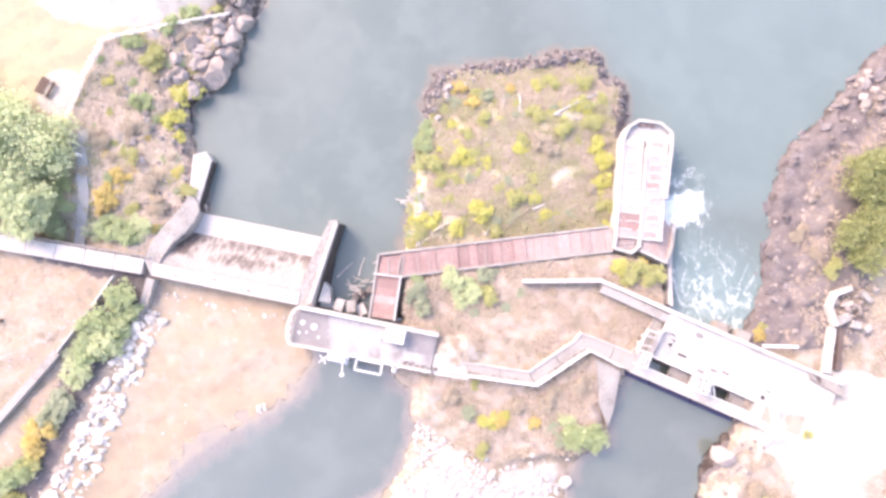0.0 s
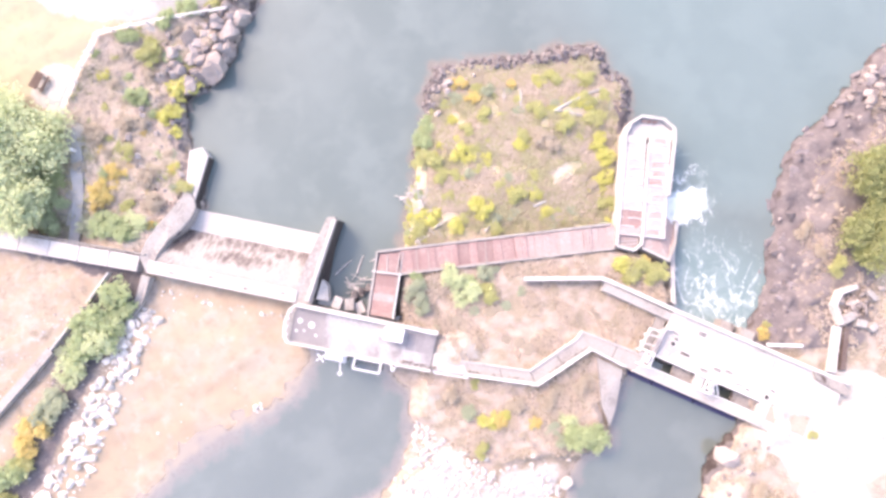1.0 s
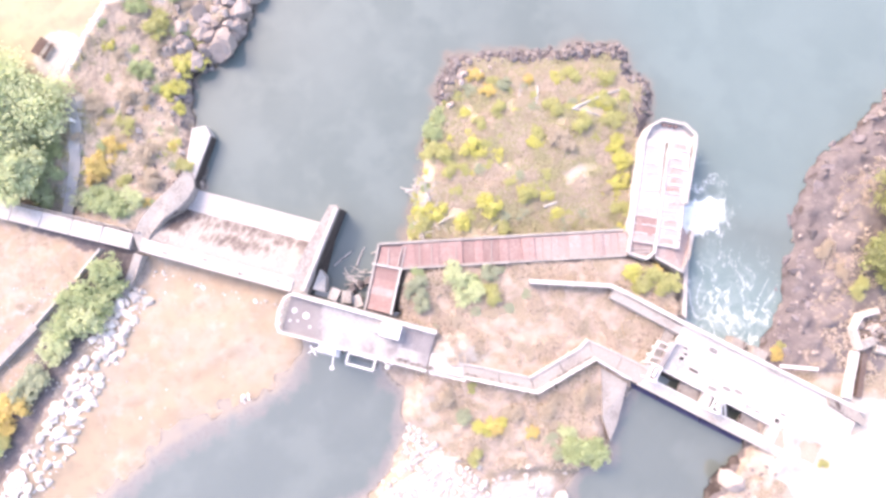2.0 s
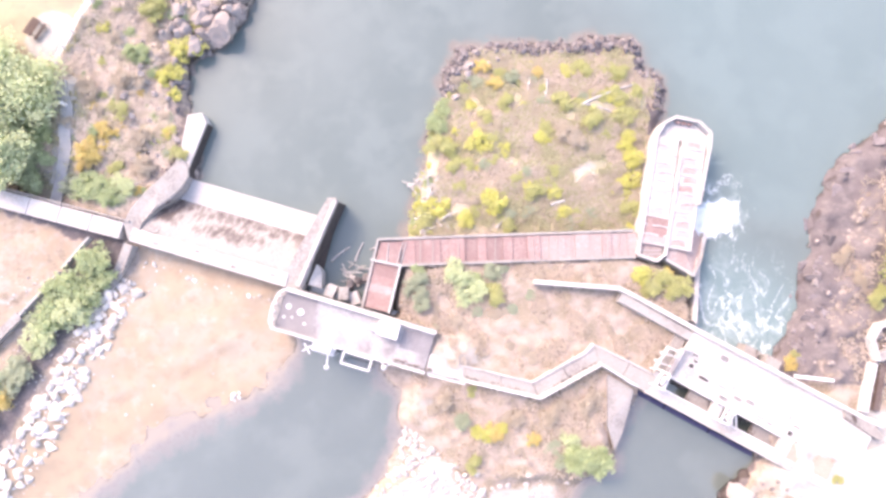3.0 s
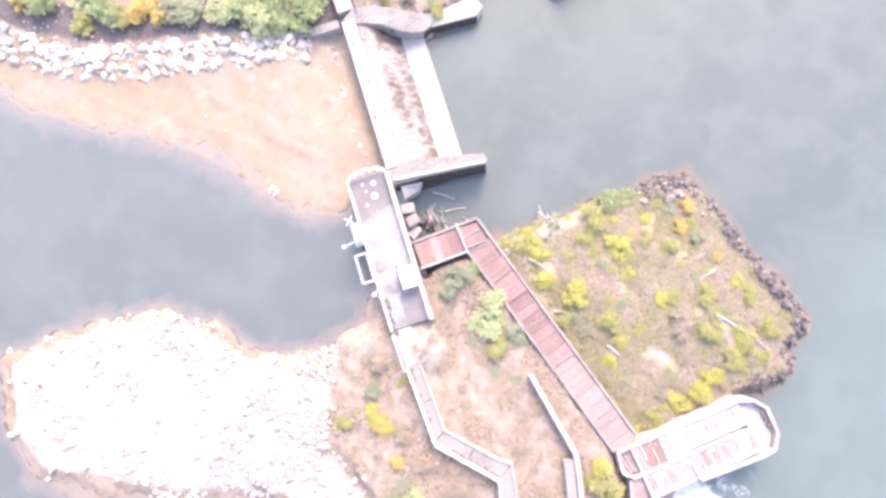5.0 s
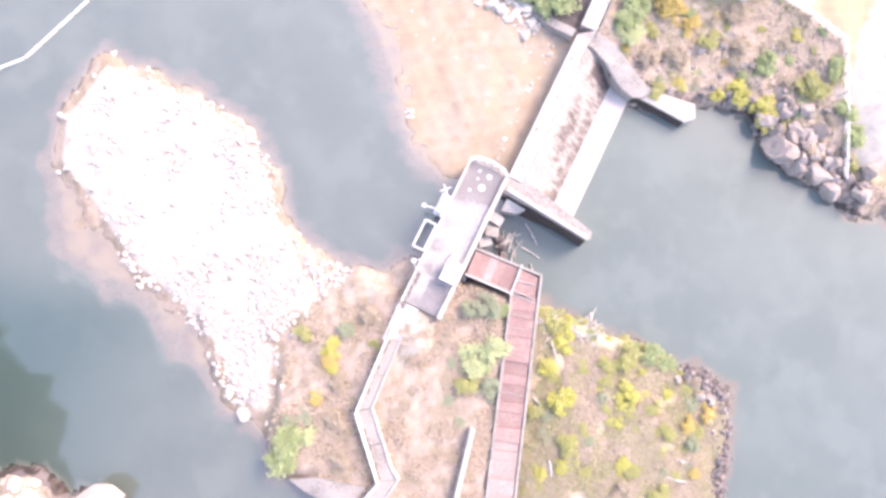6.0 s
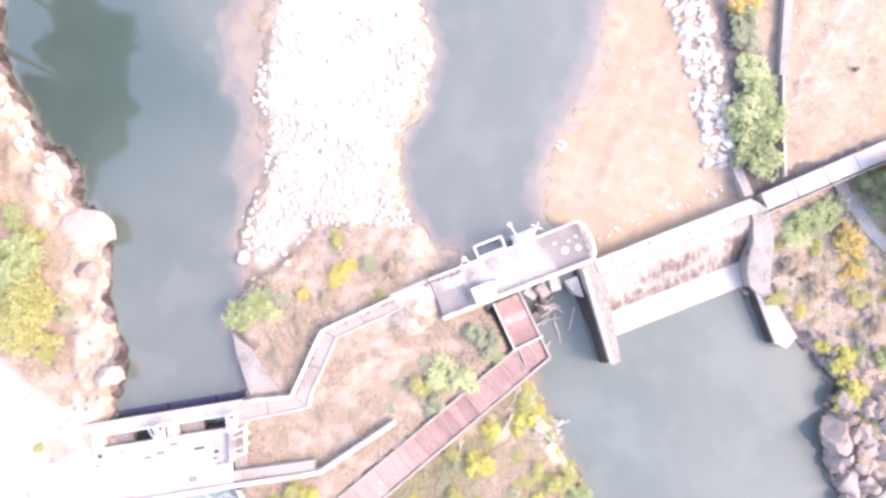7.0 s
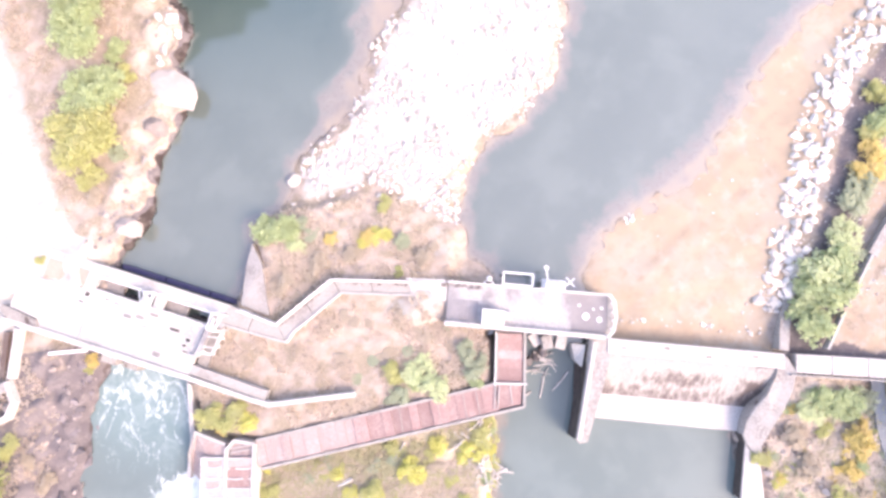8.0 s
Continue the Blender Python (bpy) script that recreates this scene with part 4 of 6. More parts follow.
# ---------------------------------------------------------------- bent walkway to the gates
def build_bent_walk():
    top = thing("bent_walkway", "pale concrete walkway that bends twice between the platform and the gates", "walkway", at=(9, -5, 2.9))
    pieces = ([(2.4, -5.6), (5.9, -6.19), (5.75, -4.92), (2.2, -4.3)], [(5.93, -6.2), (9.5, -6.8), (8.85, -5.45), (5.78, -4.93)],
              [(9.53, -6.78), (12.3, -5.09), (11.6, -3.72), (8.89, -5.42)], [(12.33, -5.07), (15.1, -3.35), (14.5, -1.62), (13.8, -2.4), (11.63, -3.7)],
              [(15.12, -3.37), (17.2, -4.53), (17.9, -3.05), (14.53, -1.62)], [(17.23, -4.55), (19.6, -5.75), (20.5, -4.2), (17.93, -3.06)])
    for k, piece in enumerate(pieces):
        bm = bmesh.new()
        prism(bm, piece, 1.0, 3.0 + 0.008 * (k % 2), 0.04)
        under("slab", bm, CONCRETE, top)
    bm = bmesh.new()
    prism(bm, [(-1.32, -5.0), (2.38, -5.6), (2.15, -4.1), (0.6, -3.7), (-0.9, -3.2)], 1.6, [3.29, 3.04, 3.04, 3.12, 3.29], 0.02)
    under("landing", bm, CONCRETE_WHITE, top, "bleached landing slab")
    bm = bmesh.new()
    strip(bm, [(2.2, -4.3), (8.85, -5.45), (13.8, -2.4), (14.5, -1.62), (17.9, -3.05), (20.3, -4.1)], 0.16, 0.0, 2.3, 3.14, 0.02)
    under("kerb", bm, CONCRETE_WHITE, top, "low concrete kerb")
    bm = bmesh.new()
    strip(bm, [(2.45, -5.6), (9.5, -6.8), (15.1, -3.35), (18.4, -5.2)], 0.24, -0.04, 2.3, 3.2, 0.02)
    under("parapet", bm, CONCRETE_WHITE, top, "low bleached parapet")
    top = thing("walkway_railing", "white steel railing along the river side of the bent walkway", "railing", at=(9, -6, 3))
    railing(top, [(2.4, -5.5), (9.45, -6.68), (15.05, -3.25), (18.4, -5.05)], 3.0, heavy=0.07)
    railing(top, [(-1.0, -5.1), (2.45, -5.75)], 3.0, heavy=0.07)
    top = thing("sloped_abutment", "pale sloped concrete abutment beside the gate channel", "abutment", at=(18, -8, 1))
    bm = bmesh.new()
    prism(bm, [(15.9, -4.2), (18.5, -5.6), (17.7, -9.6), (17.0, -11.4), (16.1, -9.0)], 0.2, [2.7, 2.7, 2.3, 2.2, 2.6], 0.04)
    under("slope", bm, CONCRETE, top)


build_bent_walk()


def build_litter():
    """Fallen leaves and twigs swept against the walkway's parapet."""
    verts, faces = [], []
    for path, n in (([(10.3, -5.95), (14.9, -3.12)], 210), ([(2.5, -5.2), (3.8, -5.45)], 60), ([(5.0, -5.6), (8.2, -6.2)], 60)):
        p, q = Vector(path[0]), Vector(path[1])
        gap = [rng.random() for _ in range(50)]
        for _ in range(n):
            s = rng.random()
            if gap[int(s * 50)] < 0.4:
                continue
            c = p.lerp(q, s) + Vector((rng.normal(0, 0.05), rng.normal(0, 0.05)))
            w, r = rng.uniform(0, 6.3), rng.uniform(0.03, 0.09)
            z, k = 3.03 + rng.uniform(0, 0.06), len(verts)
            for t, l in ((0, 1.0), (1.6, 0.5), (3.14, 1.0), (4.7, 0.5)):
                verts.append((c.x + l * r * math.cos(w + t), c.y + l * r * math.sin(w + t), z + 0.03 * math.sin(t + w)))
            faces.append((k, k + 1, k + 2, k + 3))
    tagged(new("leaf_litter", mesh_of("leaf_litter", verts, faces, WOOD_DARK)), "dark fallen leaves swept against the walkway's parapet", "litter", kind="stuff")


build_litter()

# ---------------------------------------------------------------- gate deck
D, E = Vector((0.905, -0.425)), Vector((0.425, 0.905))


def gate_at(a, b):
    return Vector((18.5, -5.3)) + D * a + E * b


GATE_TURN = math.degrees(math.atan2(D.y, D.x))


def slab(bm, a0, a1, b0, b1, z0, z1, bevel=0.0):
    prism(bm, [gate_at(a0, b0), gate_at(a1, b0), gate_at(a1, b1), gate_at(a0, b1)], z0, z1, bevel)


def build_gate_deck():
    top = thing("gate_deck", "bleached concrete gate deck over the canal with two open slots", "deck", at=(28, -6, 0))
    for a0, a1, b0, b1 in ((0.9, 19.6, 0.0, 1.2), (0.95, 1.55, 1.2, 2.32), (7.1, 8.1, 1.2, 2.32), (14.1, 20.5, 1.2, 2.32),
                           (2.55, 8.2, 2.32, 7.35), (8.22, 14.0, 2.32, 7.35), (14.02, 21.5, 2.32, 7.35)):
        bm = bmesh.new()
        slab(bm, a0, a1, b0 + 0.004, b1, 2.55, 3.0 + 0.006 * (a0 > 8), 0.02)
        under("deck_slab", bm, CONCRETE_WHITE, top)
    for a in (1.3, 7.5, 13.9):
        bm = bmesh.new()
        slab(bm, a, a + 1.1, 0.3, 7.0, -1.6, 2.54)
        under("pier", bm, CONCRETE_DIRTY, top)
    bm = bmesh.new()
    slab(bm, 0.9, 19.6, 0.0, 0.22, 3.0, 3.2, 0.03)
    under("edge_kerb", bm, CONCRETE_WHITE, top)
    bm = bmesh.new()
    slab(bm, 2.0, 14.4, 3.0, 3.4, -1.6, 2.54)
    under("breast_wall", bm, CONCRETE_DARK, top, "dark breast wall")
    for a0, a1 in ((4.9, 7.1), (11.5, 14.1)):
        bm = bmesh.new()
        slab(bm, a0, a1, 1.21, 2.31, 2.2, 2.45, 0.03)
        under("ledge", bm, CONCRETE_DIRTY, top, "brown-stained ledge in the slot")
    bm = bmesh.new()
    bar(bm, (*gate_at(1.95, 2.4), 3.35), (*gate_at(2.15, 5.15), 3.35), 0.4, 0.7)
    under("end_parapet", bm, CONCRETE_GREY, top, "grey end parapet")
    bm = bmesh.new()
    bar(bm, (*gate_at(2.15, 5.3), 3.25), (*gate_at(3.0, 5.5), 3.25), 0.2, 0.5)
    under("end_parapet", bm, CONCRETE_GREY, top, "grey end parapet")
    for a0 in (1.6, 8.2):                             # lifting gates with ribs, down in the slots
        bm = bmesh.new()
        slab(bm, a0 + 0.1, a0 + 3.0, 2.12, 2.28, -1.2, 2.3)
        gate = under("gate_leaf", bm, DARK_STEEL, top, "dark steel gate leaf")
        for k in range(3):
            bm = bmesh.new()
            slab(bm, a0 + 0.5 + k * 0.9, a0 + 0.6 + k * 0.9, 1.98, 2.115, -1.2, 2.2)
            part("rib", bm, DARK_STEEL, gate)
    for a in (8.3, 10.3):            # outlet piers below the downstream wall
        bm = bmesh.new()
        slab(bm, a, a + 1.5, 7.6, 8.9, -1.6, 1.5 if a < 9 else 2.0, 0.04)
        under("outlet_pier", bm, CONCRETE_DIRTY if a < 9 else CONCRETE, top)


def build_gate_frames():
    for k, a in enumerate((1.5, 8.1)):
        top = thing("lifting_gantry", "white braced steel hoist frame at the end of a gate slot", "hoist frame", "hoist frames on the gate deck", (*gate_at(a, 1.7), 3))
        corners = [gate_at(a - 0.55, 1.0), gate_at(a + 0.25, 1.0), gate_at(a + 0.25, 2.5), gate_at(a - 0.55, 2.5)]
        for p in corners:
            bm = bmesh.new()
            box(bm, (*p, 3.75), (0.12, 0.12, 1.5), GATE_TURN)
            under("leg", bm, WHITE_STEEL, top)
        for p, q in zip(corners, corners[1:] + corners[:1]):
            bm = bmesh.new()
            bar(bm, (*p, 4.5), (*q, 4.5), 0.14)
            under("top_beam", bm, WHITE_STEEL, top)
        for p, q in ((corners[0], corners[2]), (corners[1], corners[3])):
            bm = bmesh.new()
            bar(bm, (*p, 4.4), (*q, 4.4), 0.09)
            under("brace", bm, WHITE_STEEL, top)
        if k:
            for s in (0.1, 0.5, 0.95):                     # stays that reach down into the slot
                bm = bmesh.new()
                bar(bm, (*gate_at(a + 0.25 + s, 2.3), 3.1), (*gate_at(a + 1.1 + s, 1.25), 2.6), 0.13)
                under("stay", bm, WHITE_STEEL, top)
        bm = bmesh.new()
        tube(bm, (*gate_at(a - 0.15, 1.3), 4.7), (*gate_at(a - 0.15, 2.2), 4.7), 0.17, sides=12)
        under("drum", bm, GREY_STEEL, top)


def build_gate_rails():
    top = thing("gate_deck_railing", "white steel railings round the gate slots", "railing", at=(27, -7, 3))
    railing(top, [gate_at(1.6, 2.45), gate_at(7.2, 2.45)], 3.0, heavy=0.06)
    railing(top, [gate_at(8.2, 2.45), gate_at(14.2, 2.45)], 3.0, heavy=0.06)
    railing(top, [gate_at(1.6, 1.1), gate_at(7.2, 1.1)], 3.0, heavy=0.06)
    railing(top, [gate_at(8.2, 1.1), gate_at(14.2, 1.1), gate_at(14.25, 2.45)], 3.0, heavy=0.06)
    top = thing("pen_railing", "white steel pipe frame at the end of the gate deck", "railing", at=(21, -2.5, 2.9))
    railing(top, [gate_at(0.6, 2.3), gate_at(0.9, 4.8), gate_at(2.0, 4.9)], 2.6, heavy=0.08, gap=0.9)
    for a, b in ((0.75, 3.1), (0.85, 4.1)):
        bm = bmesh.new()
        bar(bm, (*gate_at(a, b), 3.6), (*gate_at(a + 1.1, b + 0.2), 3.6), 0.08)
        under("rail", bm, WHITE_STEEL, top)
    top = thing("north_railing", "white steel railing on the downstream wall of the gate deck", "railing", at=(29, -1.5, 3.2))
    railing(top, [gate_at(3.2, 7.45), gate_at(19.0, 7.6)], 3.25, heavy=0.05, gap=2.2)


def build_deck_clutter():
    """Hatch covers, chain blocks and small housings along the deck."""
    spots = ((3.73, 4.29, 0.4, 0.45), (3.67, 5.37, 0.4, 0.35), (3.9, 4.85, 0.3, 0.3), (7.63, 3.03, 0.8, 0.45), (8.9, 3.63, 0.8, 0.45), (10.1, 3.87, 0.8, 0.45),
             (7.2, 3.9, 0.9, 0.2), (8.3, 4.35, 0.6, 0.2), (14.57, 3.08, 0.4, 0.5), (15.96, 3.41, 0.8, 0.45), (14.9, 3.9, 0.6, 0.3), (11.5, 3.1, 0.6, 0.25),
             (12.5, 3.0, 0.5, 0.25), (6.2, 6.4, 0.8, 0.6))
    for k, (a, b, l, w) in enumerate(spots):
        c = gate_at(a, b)
        top = thing("floor_grate", "grey steel grate in a raised rim on the gate deck", "grate", "grates on the gate deck", (*c, 3.0))
        for s in (-1, 1):
            bm = bmesh.new()
            box(bm, (*(c + E * s * w / 2), 3.05), (l + 0.1, 0.06, 0.1), GATE_TURN)
            under("rim", bm, WHITE_STEEL, top)
        for i in range(4):
            bm = bmesh.new()
            box(bm, (*(c + D * (i - 1.5) * l / 4), 3.03), (l / 7, w - 0.06, 0.05), GATE_TURN)
            under("slat", bm, DARK_STEEL if k in (0, 2, 8) else CONCRETE_MAUVE, top)
    top = thing("deck_slot", "narrow dark plate for a slot, with a steel lip, on the gate deck", "slot", at=(*gate_at(5.0, 4.0), 3.0))
    # solid dark plate on the deck, coloured like the dark inside of a slot
    bm = bmesh.new()
    box(bm, (*gate_at(5.28, 3.76), 3.015), (0.95, 0.2, 0.03), GATE_TURN)
    under("opening", bm, DARK_STEEL, top)
    bm = bmesh.new()
    box(bm, (*gate_at(5.28, 3.92), 3.02), (1.05, 0.08, 0.05), GATE_TURN)
    under("lip", bm, GREY_STEEL, top)


NORTH_WALL = [(8.6, 4.1), (16.7, 3.95), (18.6, 3.1), (24.2, 0.4), (37.7, -5.9), (41.5, -7.5)]


def build_north_wall():
    top = thing("downstream_wall", "bleached concrete retaining wall below the gate deck", "retaining wall", at=(24, 1, 0))
    for p, q in zip(NORTH_WALL, NORTH_WALL[1:]):
        bm = bmesh.new()
        strip(bm, [p, q], 0.2, -0.26, -1.6, 3.2, 0.03)
        under("wall", bm, CONCRETE_WHITE, top)
    bm = bmesh.new()
    strip(bm, [(17.0, 3.5), (18.5, 2.8), (23.9, 0.1)], 0.0, -0.9, 1.5, 3.0)
    under("footing", bm, CONCRETE, top, "pale footing strip")
    bm = bmesh.new()
    prism(bm, [(24.5, 0.9), (25.3, 6.4), (26.3, 10.0), (25.9, 10.1), (24.8, 6.6), (24.1, 1.2)], -1.6, [2.4, 1.2, 0.6, 0.6, 1.2, 2.4], 0.03)
    under("training_edge", bm, CONCRETE_WHITE, top, "bleached low edge beside the white water")


def build_shade_strip():
    """A dark blue strip added for the shadow along the gate deck's upstream face."""
    navy = surface("dark_blue_shade", (0.036, 0.034, 0.088), (0.055, 0.051, 0.1), (0.047, 0.045, 0.09), 8, 0.8, rough=0.6)
    top = thing("debris_beam", "dark blue strip added for the shadow along the upstream face of the gates", "beam", at=(*gate_at(6, -0.4), 1.2))
    for k in range(3):
        bm = bmesh.new()
        slab(bm, -0.9 + k * 4.7, 3.7 + k * 4.7, -0.5, -0.02, 1.0, 1.75, 0.05)
        under("segment", bm, navy, top)


build_gate_deck()
build_shade_strip()
build_gate_frames()
build_gate_rails()
build_deck_clutter()
build_north_wall()


# ---------------------------------------------------------------- fish channel with its boards, and the fish ladder
def build_channel():
    top = thing("fish_channel", "pale walled fish channel covered with red-brown boards", "channel", at=(5, 7, 0))
    centre = [(-6.45, 0.45), (-5.5, 6.15), (18.3, 8.35)]
    for side in (1.3, -1.3):
        for p, q in zip(offset_line(centre, side), offset_line(centre, side)[1:]):
            bm = bmesh.new()
            strip(bm, [p, q], 0.13, -0.13, -1.2, 2.58, 0.03)
            under("side_wall", bm, CONCRETE, top)
    bm = bmesh.new()
    strip(bm, centre, 1.16, -1.16, -1.0, 2.1)
    under("bed", bm, RED_PALE, top)
    bm = bmesh.new()
    bar(bm, (-7.2, 5.35, 2.62), (-4.3, 4.9, 2.62), 0.2, 0.2)
    under("cross_beam", bm, CONCRETE_WHITE, top)
    # boards across the channel
    a = Vector((0.985, 0.0905)).normalized()
    n = Vector((-a.y, a.x))
    start = Vector((-4.2, 6.22))
    k, s = 0, 0.0
    while s < 22.2:
        w = (1.25, 0.86, 1.6, 0.95, 1.4)[k % 5]
        p = start + a * (s + w / 2)
        bm = bmesh.new()
        z = 2.36 + (0.05, 0.0, 0.09, 0.02, 0.12, -0.02)[k % 6]
        prism(bm, [p - a * (w / 2 - 0.008) - n * 1.16, p + a * (w / 2 - 0.008) - n * 1.16, p + a * (w / 2 - 0.008) + n * 1.16, p - a * (w / 2 - 0.008) + n * 1.16], z, z + 0.08)
        under("board", bm, RED_PALE if s > 13 else RED_BOARD, top)
        if k % 3 == 1 or k % 5 == 2:
            bm = bmesh.new()
            bar(bm, (*(p - n * 1.15), z + 0.11), (*(p + n * 1.15 + a * 0.1), z + 0.11), 0.07, 0.04)
            under("strap", bm, CONCRETE, top, "pale cross strap")
        s += w
        k += 1
    leg = Vector((0.164, 0.986))
    n = Vector((-leg.y, leg.x))
    for k in range(6):
        p = Vector((-6.35, 1.0)) + leg * k * 0.78
        bm = bmesh.new()
        z = 2.36 + 0.01 * (k % 3)
        prism(bm, [p - leg * 0.385 - n * 1.13, p + leg * 0.385 - n * 1.13, p + leg * 0.385 + n * 1.13, p - leg * 0.385 + n * 1.13], z, z + 0.08)
        under("board", bm, RED_BOARD if k != 2 else RED_PALE, top)
    corner = [(-6.75, 5.2), (-4.4, 4.9), (-4.25, 7.2), (-5.2, 7.2), (-6.3, 7.1)]
    for k, piece in enumerate(([corner[0], (-5.7, 5.05), (-5.6, 7.1), corner[4]], [(-5.66, 5.05), corner[1], corner[2], (-5.56, 7.12)])):
        bm = bmesh.new()
        prism(bm, piece, 2.4, 2.47 + 0.03 * k)
        under("board", bm, RED_BOARD, top)
    for p, q in (((-5.65, 5.1), (-5.58, 7.0)), ((-4.7, 5.0), (-4.2, 7.2)), ((-4.3, 5.0), (-3.9, 7.2))):
        bm = bmesh.new()
        bar(bm, (*p, 2.56), (*q, 2.56), 0.09, 0.06)
        under("strap", bm, CONCRETE_WHITE, top, "pale cross strap")
    railing(thing("channel_handrail", "thin white handrail beside the short arm of the fish channel", "railing", at=(-4.5, 3, 2.6)),
            [(-5.05, 0.4), (-4.2, 4.95)], 2.58, heavy=0.05, gap=1.5)


def lad(a, b):
    """A place in the fish ladder: along it from its south end, and across from its middle wall."""
    return Vector((21.15, 7.4)) + Vector((0.118, 0.993)) * a + Vector((0.993, -0.118)) * b


def build_ladder():
    top = thing("fish_ladder", "white-walled two-lane fish ladder with a rounded end and reddish steps", "fish ladder", at=(22, 14, 0))
    ring = [lad(-0.4, -2.6), lad(2.2, -2.55), lad(11.6, -2.4), lad(12.9, -1.9), lad(13.7, -0.8), lad(13.6, 1.5), lad(12.7, 2.75), lad(11.5, 2.85), lad(5.4, 2.55)]
    for p, q in zip(ring, ring[1:]):
        bm = bmesh.new()
        strip(bm, [p, q], 0.16, -0.16, -1.5, 2.9, 0.03)
        under("outer_wall", bm, CONCRETE_WHITE, top)
    for p, q in ((lad(-0.4, -2.6), lad(-0.75, -0.7)), (lad(-0.75, -0.7), lad(0.0, -0.05))):
        bm = bmesh.new()
        strip(bm, [p, q], 0.14, -0.14, -1.5, 2.86, 0.03)
        under("outer_wall", bm, CONCRETE_WHITE, top)
    bm = bmesh.new()
    strip(bm, [lad(-0.1, 0), lad(10.8, 0.15)], 0.16, -0.16, -1.5, 2.85, 0.03)
    under("middle_wall", bm, CONCRETE_WHITE, top)
    pitch, first = 0.9, 0.75
    tint = ((RED_PALE, RED_BOARD, RED_BOARD, RED_FAINT, CONCRETE_WHITE, RED_FAINT, CONCRETE_WHITE, RED_FAINT, RED_FAINT, CONCRETE_WHITE, RED_FAINT, CONCRETE_WHITE),
            (RED_PALE, RED_FAINT, RED_PALE, RED_FAINT, RED_PALE, RED_FAINT, RED_BOARD, RED_PALE, RED_PALE, RED_FAINT, CONCRETE_WHITE, RED_PALE))
    for lane in (0, 1):                               # a pool between each two baffles, stepping down
        b0, b1 = ((-2.38, -0.16), (0.18, 2.48))[lane]
        for k in range(12):
            a0 = first + k * pitch
            a1 = a0 + pitch
            z = 2.74 - 0.006 * (k if lane == 0 else 20 - k)
            bm = bmesh.new()
            prism(bm, [lad(a0 + 0.002, b0), lad(a1, b0), lad(a1, b1), lad(a0 + 0.002, b1)], -1.4, z)
            whole = lane == 0 and k in (0, 1, 2)
            under("pool_floor", bm, tint[lane][k] if whole else CONCRETE_WHITE, top)
            if not whole:                             # the worn reddish bed in the middle of the pool
                w0 = b0 + (0.25, 0.55, 0.4)[k % 3]
                bm = bmesh.new()
                prism(bm, [lad(a0 + 0.26, w0), lad(a0 + 0.34, w0 + 0.8), lad(a0 + 0.26, w0 + 1.45), lad(a1 - 0.08, w0 + 1.35), lad(a1 - 0.02, w0 + 0.7), lad(a1 - 0.08, w0 + 0.1)], z - 0.1, z + 0.012)
                under("pool_bed", bm, tint[lane][k], top)
            gap = (b0 + 0.25, b1 - 0.75)[(k + lane) % 2]
            for e0, e1 in ((b0, gap), (gap + 0.5, b1)):
                bm = bmesh.new()
                mid = (e0 + e1) / 2                   # each half of a baffle bows a little upstream
                prism(bm, [lad(a0, e0), lad(a0 + 0.07, mid), lad(a0, e1), lad(a0 + 0.16, e1), lad(a0 + 0.23, mid), lad(a0 + 0.16, e0)], z - 0.03, z + 0.07)
                under("baffle", bm, CONCRETE_WHITE, top)
    bm = bmesh.new()
    prism(bm, [lad(-0.6, -2.42), lad(first, -2.38), lad(first, -0.16), lad(-0.55, -0.5)], -1.4, 2.5)
    under("entry_floor", bm, RED_PALE, top, "faded reddish entry pool")
    for a in (0.05, 0.42):
        bm = bmesh.new()
        bar(bm, (*lad(a - 0.4, -2.4), 2.56), (*lad(a, -0.3), 2.56), 0.08, 0.1)
        under("strap", bm, CONCRETE_WHITE, top, "pale cross strap")
    bm = bmesh.new()
    prism(bm, [lad(11.56, -2.3), lad(12.8, -1.75), lad(13.5, -0.7), lad(13.4, 1.4), lad(12.5, 2.6), lad(11.56, 2.7)], -1.4, 2.35)
    under("turning_pool", bm, CONCRETE_WHITE, top)
    for k in range(3):                                # slots of the end wall
        bm = bmesh.new()
        box(bm, (*lad(13.25, -0.5 + 0.6 * k), 2.45), (0.4, 0.18, 0.4), -7)
        under("slot", bm, RED_BOARD, top)
    bm = bmesh.new()                                  # apron beside the outflow
    prism(bm, [lad(-0.3, 0.2), lad(-1.35, 3.05), lad(0.6, 3.75), lad(2.5, 4.2), lad(4.2, 2.7), lad(4.2, 0.2)], -1.4, [2.5, 2.4, 1.9, 0.7, 0.8, 2.1], 0.03)
    under("outflow_apron", bm, RED_PALE, top, "faded reddish outflow apron")
    bm = bmesh.new()
    strip(bm, [lad(-0.35, 0.15), lad(-1.45, 3.1), lad(0.6, 3.85), lad(2.7, 4.35)], 0.1, -0.12, -1.4, [2.65, 2.55, 2.05, 0.8, 0.8, 2.05, 2.55, 2.65], 0.02)
    under("apron_wall", bm, CONCRETE_WHITE, top)
    return top


build_channel()
build_ladder()

